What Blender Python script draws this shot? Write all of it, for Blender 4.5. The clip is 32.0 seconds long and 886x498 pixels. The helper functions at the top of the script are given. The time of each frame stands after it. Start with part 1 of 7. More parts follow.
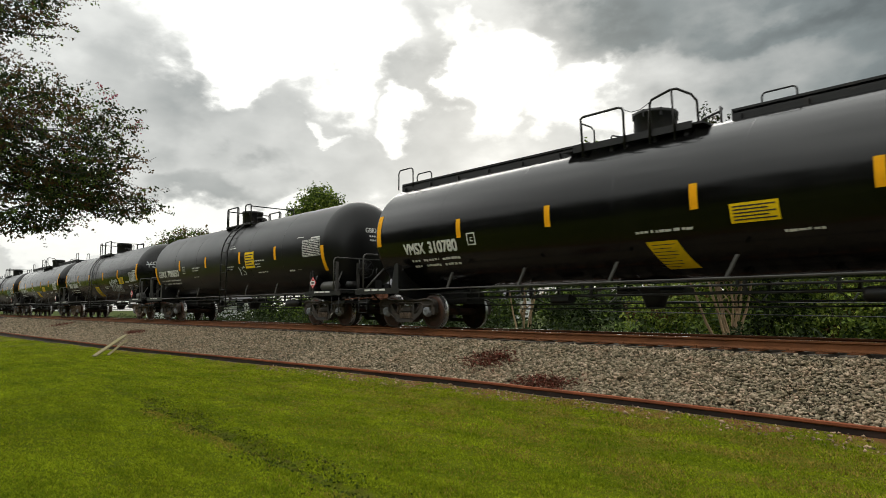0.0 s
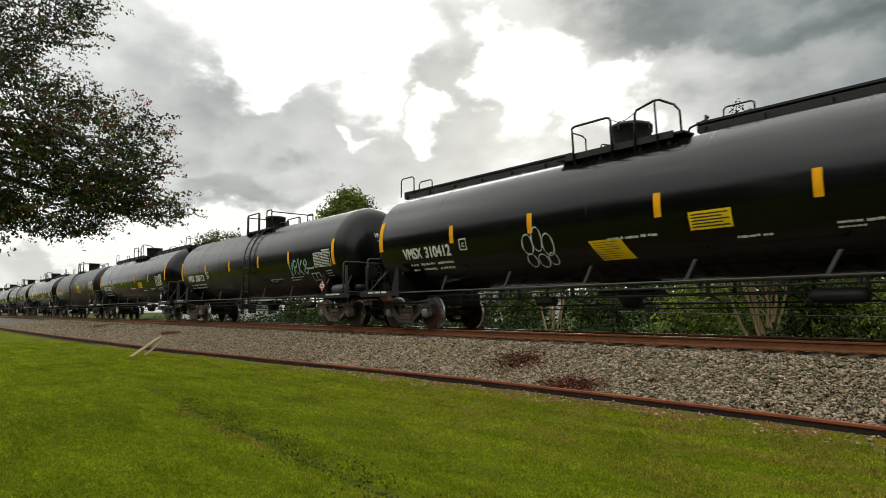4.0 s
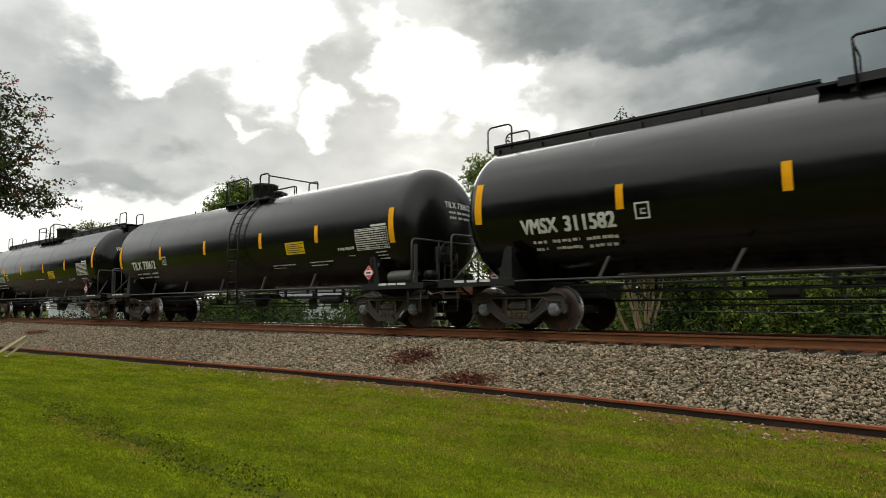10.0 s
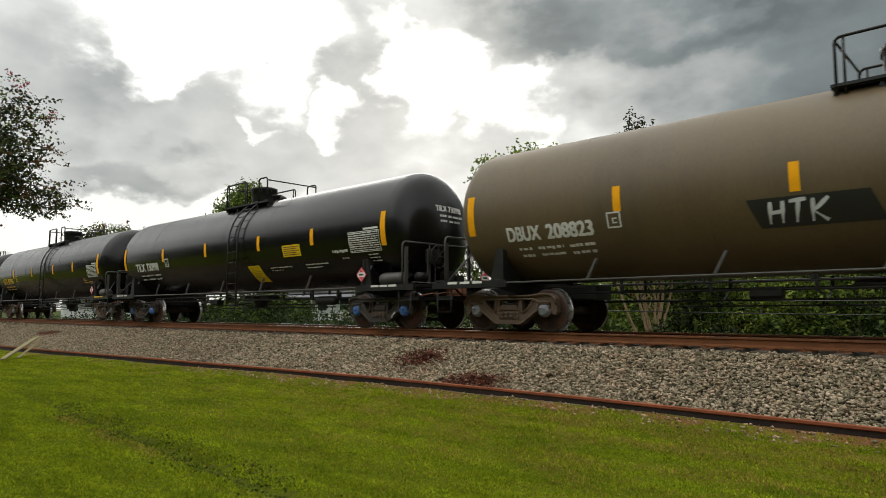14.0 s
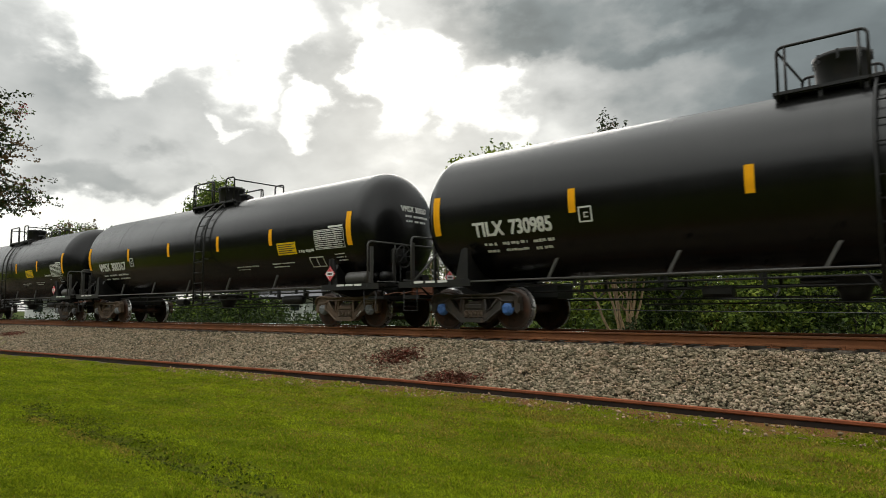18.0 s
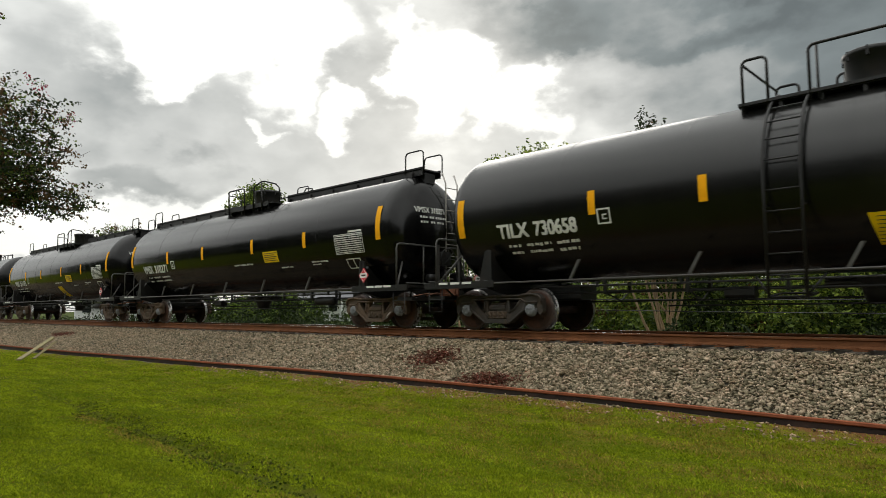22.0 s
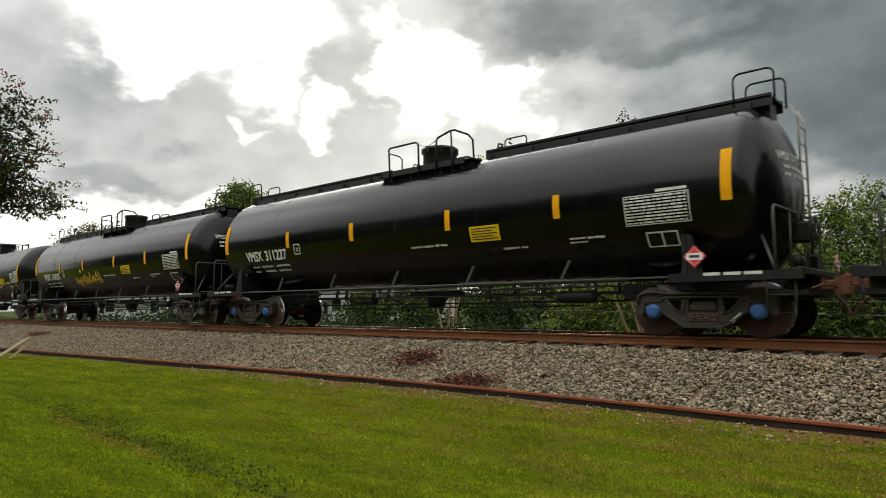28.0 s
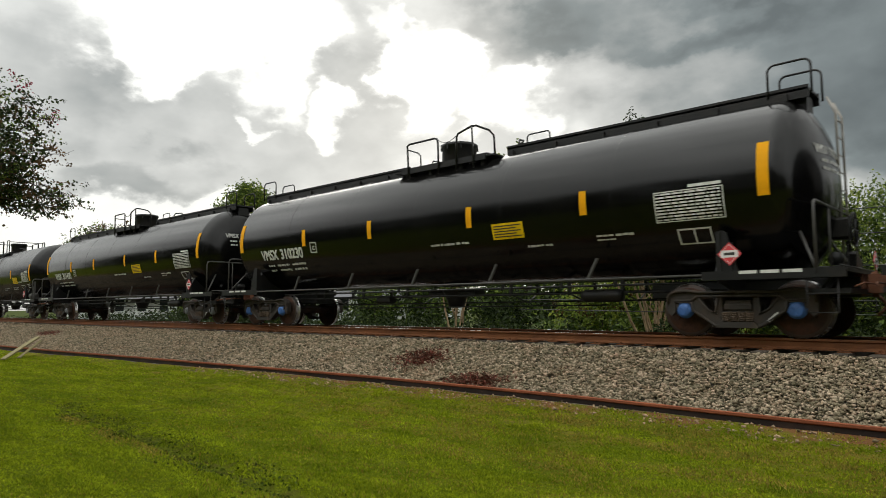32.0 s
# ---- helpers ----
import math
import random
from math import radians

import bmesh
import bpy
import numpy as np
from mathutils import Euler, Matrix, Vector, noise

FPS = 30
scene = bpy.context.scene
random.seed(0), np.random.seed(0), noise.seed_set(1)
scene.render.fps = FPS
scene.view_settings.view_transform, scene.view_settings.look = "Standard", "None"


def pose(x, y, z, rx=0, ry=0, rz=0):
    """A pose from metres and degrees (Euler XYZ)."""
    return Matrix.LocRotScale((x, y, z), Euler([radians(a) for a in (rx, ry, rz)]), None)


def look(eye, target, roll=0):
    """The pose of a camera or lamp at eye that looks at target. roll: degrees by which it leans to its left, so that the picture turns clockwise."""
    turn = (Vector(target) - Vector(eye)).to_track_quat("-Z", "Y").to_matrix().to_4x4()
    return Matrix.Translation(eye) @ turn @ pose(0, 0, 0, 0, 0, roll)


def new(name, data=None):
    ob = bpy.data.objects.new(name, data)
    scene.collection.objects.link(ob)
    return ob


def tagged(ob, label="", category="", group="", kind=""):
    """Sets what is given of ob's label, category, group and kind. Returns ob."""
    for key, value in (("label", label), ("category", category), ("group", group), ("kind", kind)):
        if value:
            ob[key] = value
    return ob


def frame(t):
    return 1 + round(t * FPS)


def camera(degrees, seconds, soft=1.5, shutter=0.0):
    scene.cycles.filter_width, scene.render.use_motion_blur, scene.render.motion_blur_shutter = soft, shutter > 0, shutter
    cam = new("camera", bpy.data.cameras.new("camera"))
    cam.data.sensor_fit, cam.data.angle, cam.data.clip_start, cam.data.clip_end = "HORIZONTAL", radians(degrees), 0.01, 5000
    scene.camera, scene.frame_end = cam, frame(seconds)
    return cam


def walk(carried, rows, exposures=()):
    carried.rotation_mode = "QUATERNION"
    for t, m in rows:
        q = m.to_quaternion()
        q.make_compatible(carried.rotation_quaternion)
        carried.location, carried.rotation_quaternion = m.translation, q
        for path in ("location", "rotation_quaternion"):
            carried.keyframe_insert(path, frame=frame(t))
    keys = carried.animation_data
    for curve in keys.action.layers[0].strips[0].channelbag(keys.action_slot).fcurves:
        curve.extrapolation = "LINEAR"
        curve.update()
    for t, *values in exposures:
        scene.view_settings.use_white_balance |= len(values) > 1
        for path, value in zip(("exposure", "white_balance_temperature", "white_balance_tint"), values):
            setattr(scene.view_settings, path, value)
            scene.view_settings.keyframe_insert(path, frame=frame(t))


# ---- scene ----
# Measures in metres: x along the track (the train runs towards +x), y away from the lawn, z up from the lawn.
LENS, EYE = 68.0, 1.55
TRACK_Y, RAIL_Z = 12.37, 1.065
CAR_LEN = 18.18

# ---------------------------------------------------------------- camera
cam = camera(LENS, 32.0, soft=0.7, shutter=0.08)
# seconds, yaw, pitch, roll, and the sway of the hand-held camera
PATH = (
    (0.0, 48.301, 5.342, -0.024, -0.000, 0.000, 0.000),
    (0.5, 48.262, 5.273, -0.035, 0.012, 0.031, 0.006),
    (1.0, 47.967, 5.254, -0.072, 0.008, 0.040, 0.010),
    (1.5, 47.776, 5.364, -0.096, -0.008, 0.035, 0.002),
    (2.0, 47.764, 5.297, -0.098, -0.025, 0.023, -0.012),
    (2.5, 48.109, 5.395, -0.185, -0.060, -0.006, -0.019),
    (3.0, 50.369, 5.582, -0.064, -0.056, -0.006, -0.018),
    (3.5, 50.916, 5.464, 0.048, -0.019, -0.008, -0.005),
    (5.5, 47.574, 5.310, 0.516, 0.075, 0.028, 0.004),
    (6.0, 45.219, 5.226, 0.303, 0.077, -0.003, 0.004),
    (6.5, 45.119, 5.194, 0.337, 0.095, -0.007, -0.011),
    (7.0, 45.062, 5.172, 0.327, 0.096, -0.014, -0.018),
    (7.5, 44.757, 5.287, 0.344, 0.098, -0.005, -0.001),
    (8.0, 44.437, 5.249, 0.239, 0.112, -0.004, -0.018),
    (8.5, 45.199, 5.164, 0.154, 0.055, 0.004, -0.015),
    (9.0, 43.948, 4.962, 0.434, 0.013, 0.018, 0.016),
    (9.5, 41.840, 5.088, 0.224, -0.010, -0.006, 0.009),
    (10.0, 41.625, 5.084, 0.233, -0.007, -0.022, 0.015),
    (10.5, 41.796, 5.049, 0.302, -0.003, -0.007, 0.007),
    (11.0, 41.532, 5.054, 0.162, 0.001, -0.003, 0.003),
    (11.5, 42.488, 5.179, 0.078, -0.001, -0.005, -0.005),
    (12.0, 43.585, 5.122, 0.371, 0.006, 0.003, 0.008),
    (12.5, 43.419, 5.029, 0.300, 0.009, 0.018, 0.020),
    (13.0, 43.125, 5.021, 0.266, 0.007, 0.017, 0.010),
    (13.5, 42.733, 5.128, 0.225, 0.008, 0.012, 0.010),
    (15.5, 41.690, 5.138, 0.241, -0.000, -0.024, 0.018),
    (16.0, 41.108, 5.096, 0.221, 0.002, -0.034, 0.011),
    (16.5, 40.414, 5.021, 0.050, 0.008, -0.054, 0.015),
    (17.0, 40.624, 5.121, 0.222, -0.003, -0.045, -0.005),
    (17.5, 39.169, 5.120, 0.069, -0.022, -0.054, -0.005),
    (18.0, 40.088, 5.191, 0.306, -0.015, -0.074, -0.022),
    (18.5, 40.549, 5.298, 0.116, -0.025, -0.081, -0.030),
    (19.0, 41.993, 5.266, 0.243, -0.044, -0.076, -0.035),
    (19.5, 43.215, 5.387, -0.021, -0.041, -0.101, -0.011),
    (20.0, 46.651, 5.317, 0.221, -0.038, -0.094, -0.000),
    (20.5, 46.028, 5.010, 0.454, -0.030, -0.041, 0.005),
    (21.0, 44.035, 5.141, 0.424, -0.034, -0.038, -0.005),
    (21.5, 43.193, 5.303, 0.296, -0.026, -0.065, -0.014),
    (22.0, 43.274, 5.253, 0.344, -0.019, -0.060, -0.009),
    (22.5, 42.657, 5.243, 0.375, -0.021, -0.063, -0.016),
    (23.0, 42.077, 5.253, 0.247, -0.012, -0.079, -0.022),
    (23.5, 42.113, 5.388, 0.101, -0.022, -0.086, -0.020),
    (24.0, 42.384, 5.417, 0.129, -0.019, -0.094, -0.024),
    (24.5, 42.462, 5.304, 0.230, -0.019, -0.089, -0.024),
    (25.0, 42.792, 5.307, 0.185, -0.015, -0.082, -0.018),
    (25.5, 43.045, 5.308, 0.108, -0.008, -0.072, -0.005),
    (26.0, 43.447, 5.226, 0.152, 0.001, -0.059, 0.008),
    (26.5, 43.672, 5.114, 0.131, -0.008, -0.052, -0.000),
    (28.5, 41.244, 5.173, 0.178, -0.010, -0.074, 0.014),
    (29.0, 41.205, 5.026, 0.172, -0.007, -0.067, 0.014),
    (29.5, 41.391, 5.102, 0.178, 0.005, -0.048, 0.013),
    (30.0, 41.918, 5.061, 0.277, 0.008, -0.017, 0.006),
    (30.5, 42.310, 5.132, 0.206, 0.010, 0.009, 0.006),
    (31.0, 42.441, 5.143, 0.221, 0.014, -0.000, 0.001),
    (31.5, 42.266, 5.222, 0.173, -0.003, -0.025, 0.004),
    (32.0, 42.395, 5.208, 0.185, 0.000, -0.036, 0.007),
)
walk(cam, [(t, pose(dx, dy, EYE + dz, 90 + p, r, y)) for t, y, p, r, dx, dy, dz in PATH])

# ---------------------------------------------------------------- world and sun
SUN_DIR = Vector((-0.644, 0.682, 0.346)).normalized()


def make_world():
    w = bpy.data.worlds.new("overcast_sky")
    scene.world = w
    w.use_nodes = True
    nt = w.node_tree
    nt.nodes.clear()
    N, L = nt.nodes.new, nt.links.new

    def math_node(op, a, b=None, c=None, clamp=False):
        n = N("ShaderNodeMath")
        n.operation, n.use_clamp = op, clamp
        for i, v in enumerate((a, b, c)):
            if v is None:
                continue
            if isinstance(v, (int, float)):
                n.inputs[i].default_value = v
            else:
                L(v, n.inputs[i])
        return n.outputs[0]

    tc = N("ShaderNodeTexCoord")
    direction = tc.outputs["Generated"]
    sep = N("ShaderNodeSeparateXYZ")
    L(direction, sep.inputs[0])
    # clouds grow in the direction space, a little flattened
    flat = N("ShaderNodeVectorMath")
    flat.operation = "MULTIPLY"
    flat.inputs[1].default_value = (1.0, 1.0, 1.7)
    L(direction, flat.inputs[0])

    def noise_tex(scale, detail, rough, distort, offset):
        m = N("ShaderNodeVectorMath")
        m.operation = "ADD"
        m.inputs[1].default_value = offset
        L(flat.outputs[0], m.inputs[0])
        n = N("ShaderNodeTexNoise")
        n.inputs["Scale"].default_value = scale
        n.inputs["Detail"].default_value = detail
        n.inputs["Roughness"].default_value = rough
        n.inputs["Distortion"].default_value = distort
        L(m.outputs[0], n.inputs["Vector"])
        return n.outputs["Fac"]

    big = noise_tex(2.6, 3.0, 0.5, 0.2, (3.1, 1.7, 0.0))
    fine = noise_tex(7.5, 8.0, 0.5, 0.0, (0.4, 5.2, 0.0))

    def billow(scale, offset):
        """Rounded heaps of cloud."""
        warp = N("ShaderNodeTexNoise")
        warp.inputs["Scale"].default_value, warp.inputs["Detail"].default_value = scale * 1.1, 5.0
        L(flat.outputs[0], warp.inputs["Vector"])
        m = N("ShaderNodeVectorMath")
        m.operation = "MULTIPLY_ADD"
        L(warp.outputs["Color"], m.inputs[0])
        m.inputs[1].default_value = (1.3 / scale,) * 3
        L(flat.outputs[0], m.inputs[2])
        v = N("ShaderNodeTexVoronoi")
        v.feature = "SMOOTH_F1"
        v.inputs["Scale"].default_value, v.inputs["Smoothness"].default_value = scale, 0.25
        sh = N("ShaderNodeVectorMath")
        sh.operation = "ADD"
        sh.inputs[1].default_value = offset
        L(m.outputs[0], sh.inputs[0])
        L(sh.outputs[0], v.inputs["Vector"])
        return v.outputs["Distance"]

    heaps = billow(8.0, (0.3, 0.1, 0.7))
    tufts = billow(19.0, (0.9, 0.4, 0.2))

    def glow(azimuth, elevation, width, amount):
        """A broad brightening or darkening of the cloud deck round a direction."""
        a, h = radians(azimuth), radians(elevation)
        d = (math.sin(a) * math.cos(h), math.cos(a) * math.cos(h), math.sin(h))
        dot = N("ShaderNodeVectorMath")
        dot.operation = "DOT_PRODUCT"
        nrm = N("ShaderNodeVectorMath")
        nrm.operation = "NORMALIZE"
        L(direction, nrm.inputs[0])
        L(nrm.outputs[0], dot.inputs[0])
        dot.inputs[1].default_value = Vector(d).normalized()
        k = 1.0 / (1.0 - math.cos(radians(width)))
        e = math_node("MULTIPLY", math_node("SUBTRACT", dot.outputs["Value"], 1.0), k)
        return math_node("MULTIPLY", math_node("EXPONENT", e), amount)

    # azimuth and elevation in degrees, ruffled so that the clouds have billowing edges
    ruffle = N("ShaderNodeTexNoise")
    ruffle.inputs["Scale"].default_value, ruffle.inputs["Detail"].default_value, ruffle.inputs["Roughness"].default_value = 9.0, 7.0, 0.52
    L(flat.outputs[0], ruffle.inputs["Vector"])
    split = N("ShaderNodeSeparateColor")
    L(ruffle.outputs["Color"], split.inputs[0])
    nrm = N("ShaderNodeVectorMath")
    nrm.operation = "NORMALIZE"
    L(direction, nrm.inputs[0])
    unit = N("ShaderNodeSeparateXYZ")
    L(nrm.outputs[0], unit.inputs[0])
    azimuth = math_node("MULTIPLY", math_node("ARCTAN2", unit.outputs[0], unit.outputs[1]), 57.2958)
    azimuth = math_node("ADD", azimuth, math_node("MULTIPLY_ADD", split.outputs[0], 17.0, -8.5))
    height = math_node("MULTIPLY", math_node("ARCSINE", unit.outputs[2]), 57.2958)
    height = math_node("ADD", height, math_node("MULTIPLY_ADD", split.outputs[1], 13.0, -6.5))

    def bank(az, el, wide, tall, amount):
        """One bank or gap of cloud, an oval with a soft edge."""
        u = math_node("DIVIDE", math_node("SUBTRACT", azimuth, az), wide)
        v = math_node("DIVIDE", math_node("SUBTRACT", height, el), tall)
        r = math_node("SQRT", math_node("ADD", math_node("MULTIPLY", u, u), math_node("MULTIPLY", v, v)))
        edge = N("ShaderNodeMapRange")
        edge.interpolation_type = "SMOOTHSTEP"
        edge.inputs["From Min"].default_value, edge.inputs["From Max"].default_value = 1.35, 0.55
        edge.inputs["To Max"].default_value = amount
        L(r, edge.inputs[0])
        return edge.outputs[0]

    total = math_node("MULTIPLY_ADD", big, 0.25, 0.452)
    total = math_node("ADD", total, math_node("MULTIPLY_ADD", fine, 0.38, -0.19))
    total = math_node("ADD", total, math_node("MULTIPLY_ADD", heaps, 0.12, -0.05))
    total = math_node("ADD", total, math_node("MULTIPLY_ADD", tufts, 0.08, -0.03))
    for spot in CLOUD_LIGHT:
        total = math_node("ADD", total, bank(*spot))
    ramp = N("ShaderNodeValToRGB")
    e = ramp.color_ramp.elements
    e[0].position, e[0].color = 0.0, (0.125, 0.145, 0.145, 1)
    e[1].position, e[1].color = 1.0, (1.04, 1.04, 0.98, 1)
    for p, c in ((0.22, (0.205, 0.235, 0.235, 1)), (0.42, (0.42, 0.435, 0.42, 1)), (0.57, (0.60, 0.61, 0.585, 1)), (0.64, (0.69, 0.70, 0.67, 1)), (0.735, (0.93, 0.935, 0.89, 1))):
        el = e.new(p)
        el.color = c
    L(total, ramp.inputs[0])
    sky = N("ShaderNodeTexSky")
    sky.sky_type, sky.sun_disc = "NISHITA", False
    sky.sun_elevation = math.asin(SUN_DIR.z)
    sky.sun_rotation = math.atan2(SUN_DIR.x, SUN_DIR.y)
    blue = N("ShaderNodeVectorMath")
    blue.operation = "SCALE"
    L(sky.outputs[0], blue.inputs[0])
    blue.inputs["Scale"].default_value = 0.1
    mix = N("ShaderNodeMix")
    mix.data_type = "RGBA"
    mix.inputs["Factor"].default_value = 0.96
    L(blue.outputs[0], mix.inputs["A"])
    L(ramp.outputs[0], mix.inputs["B"])
    bg = N("ShaderNodeBackground")
    # brightening added to unseen parts of the sky, for ground light and tank reflections
    gain = 1.0
    for spot in CLOUD_GAIN:
        gain = math_node("ADD", glow(*spot), gain)
    L(gain, bg.inputs["Strength"])
    L(mix.outputs["Result"], bg.inputs[0])
    out = N("ShaderNodeOutputWorld")
    L(bg.outputs[0], out.inputs[0])


# azimuth, elevation, half width and half height in degrees, amount: thin bright cloud round the sun, thick cloud elsewhere
CLOUD_LIGHT = (
    (-62.7, 23.1, 9.5, 4.9, 0.4),
    (-55.5, 19.5, 2.8, 3.3, 0.26),
    (-67.8, 19.4, 3.7, 1.7, 0.22),
    (-63.9, 31.3, 17.4, 6.2, 0.35),
    (-44.4, 20.4, 3.0, 4.8, 0.4),
    (-47.2, 25.0, 1.9, 1.4, 0.15),
    (-51.1, 16.2, 2.5, 1.5, 0.3),
    (-37.0, 17.8, 3.5, 3.1, 0.27),
    (-60.2, 16.1, 1.3, 0.9, 0.2),
    (-28.5, 22.5, 7.0, 4.0, -0.12),
    (-71.2, 6.7, 18.2, 2.4, 0.35),
    (-50.2, 20.2, 2.8, 3.3, -0.07),
    (-74.0, 17.2, 5.4, 3.7, -0.1),
    (-68.6, 10.0, 6.2, 2.1, -0.14),
    (-24.3, 24.0, 19.1, 3.3, -0.24),
    (-34.5, 22.6, 5.6, 1.6, -0.08),
    (-11.9, 16.9, 13.4, 8.4, -0.28),
    (-15.6, 21.3, 6.8, 1.7, -0.08),
    (3.6, 14.8, 19.1, 11.3, -0.28),
)
# azimuth, elevation and width in degrees, amount
CLOUD_GAIN = (
    (185.0, 58.0, 38, 2.7),
    (-51.0, 72.0, 30, 1.9),
    (-106.0, 28.0, 14, 1.6),
    (95.0, 25.0, 25, 0.9),
)
make_world()
sun_data = bpy.data.lights.new("sun", "SUN")
sun_data.energy, sun_data.angle, sun_data.color = 1.0, radians(40), (1.0, 0.95, 0.88)
sun = new("sun", sun_data)
sun.matrix_world = look(SUN_DIR * 100, (0, 0, 0))


# ---------------------------------------------------------------- materials
def material(name, base, rough=0.6, metal=0.0, spread=0.25, scale=8.0, grain=60.0, bump=0.0, dark=None, dark_scale=1.5, dark_amount=0.0, island=0.0, spec=0.5, rough_spread=0.1, translucent=0.0, stretch=(1, 1, 1)):
    """A painted, rusty, stony or leafy surface: base colour with variation at two scales, stains, roughness and fine relief."""
    m = bpy.data.materials.new(name)
    m.use_nodes = True
    nt = m.node_tree
    N, L = nt.nodes.new, nt.links.new
    b = nt.nodes["Principled BSDF"]
    tc = N("ShaderNodeTexCoord")
    mp = N("ShaderNodeMapping")
    mp.inputs["Scale"].default_value = stretch
    L(tc.outputs["Object"], mp.inputs[0])

    def tex(s, detail=6.0, rough_=0.6):
        n = N("ShaderNodeTexNoise")
        n.inputs["Scale"].default_value, n.inputs["Detail"].default_value, n.inputs["Roughness"].default_value = s, detail, rough_
        L(mp.outputs[0], n.inputs["Vector"])
        return n.outputs["Fac"]

    def mixed(fac, a, c):
        n = N("ShaderNodeMix")
        n.data_type = "RGBA"
        for sock, v in (("Factor", fac), ("A", a), ("B", c)):
            if isinstance(v, (int, float)):
                n.inputs[sock].default_value = v
            elif isinstance(v, tuple):
                n.inputs[sock].default_value = (*v, 1)
            else:
                L(v, n.inputs[sock])
        return n.outputs["Result"]

    lo = tuple(c * (1 - spread) for c in base)
    hi = tuple(min(1.0, c * (1 + spread)) for c in base)
    coarse, fine = tex(scale), tex(grain, 3.0)
    both = N("ShaderNodeMath")
    both.operation = "MULTIPLY_ADD"
    L(coarse, both.inputs[0])
    both.inputs[1].default_value = 1.6
    sub = N("ShaderNodeMath")
    sub.operation = "MULTIPLY_ADD"
    L(fine, sub.inputs[0])
    sub.inputs[1].default_value, sub.inputs[2].default_value = 0.8, -0.7
    L(sub.outputs[0], both.inputs[2])
    both.use_clamp = True
    col = mixed(both.outputs[0], lo, hi)
    if dark_amount:
        st = tex(dark_scale, 8.0, 0.65)
        mr = N("ShaderNodeMapRange")
        mr.inputs["From Min"].default_value, mr.inputs["From Max"].default_value = 0.48, 0.68
        mr.inputs["To Max"].default_value = dark_amount
        L(st, mr.inputs[0])
        col = mixed(mr.outputs[0], col, dark)
    if island:
        g = N("ShaderNodeNewGeometry")
        hs = N("ShaderNodeHueSaturation")
        mr = N("ShaderNodeMapRange")
        mr.inputs["To Min"].default_value, mr.inputs["To Max"].default_value = 1 - island, 1 + island
        L(g.outputs["Random Per Island"], mr.inputs[0])
        L(mr.outputs[0], hs.inputs["Value"])
        mr2 = N("ShaderNodeMapRange")
        mr2.inputs["To Min"].default_value, mr2.inputs["To Max"].default_value = 0.5 + island * 0.03, 0.5 - island * 0.03
        L(g.outputs["Random Per Island"], mr2.inputs[0])
        L(mr2.outputs[0], hs.inputs["Hue"])
        L(col, hs.inputs["Color"])
        col = hs.outputs[0]
    L(col, b.inputs["Base Color"])
    rr = N("ShaderNodeMapRange")
    rr.inputs["To Min"].default_value, rr.inputs["To Max"].default_value = max(0.02, rough - rough_spread), min(1.0, rough + rough_spread)
    L(coarse, rr.inputs[0])
    L(rr.outputs[0], b.inputs["Roughness"])
    b.inputs["Metallic"].default_value = metal
    b.inputs["Specular IOR Level"].default_value = spec
    if bump:
        bp = N("ShaderNodeBump")
        bp.inputs["Strength"].default_value, bp.inputs["Distance"].default_value = 1.0, bump
        L(fine, bp.inputs["Height"])
        L(bp.outputs[0], b.inputs["Normal"])
    if translucent:
        tr = N("ShaderNodeBsdfTranslucent")
        L(col, tr.inputs[0])
        mx = N("ShaderNodeMixShader")
        mx.inputs[0].default_value = translucent
        L(b.outputs[0], mx.inputs[1])
        L(tr.outputs[0], mx.inputs[2])
        L(mx.outputs[0], nt.nodes["Material Output"].inputs[0])
    return m


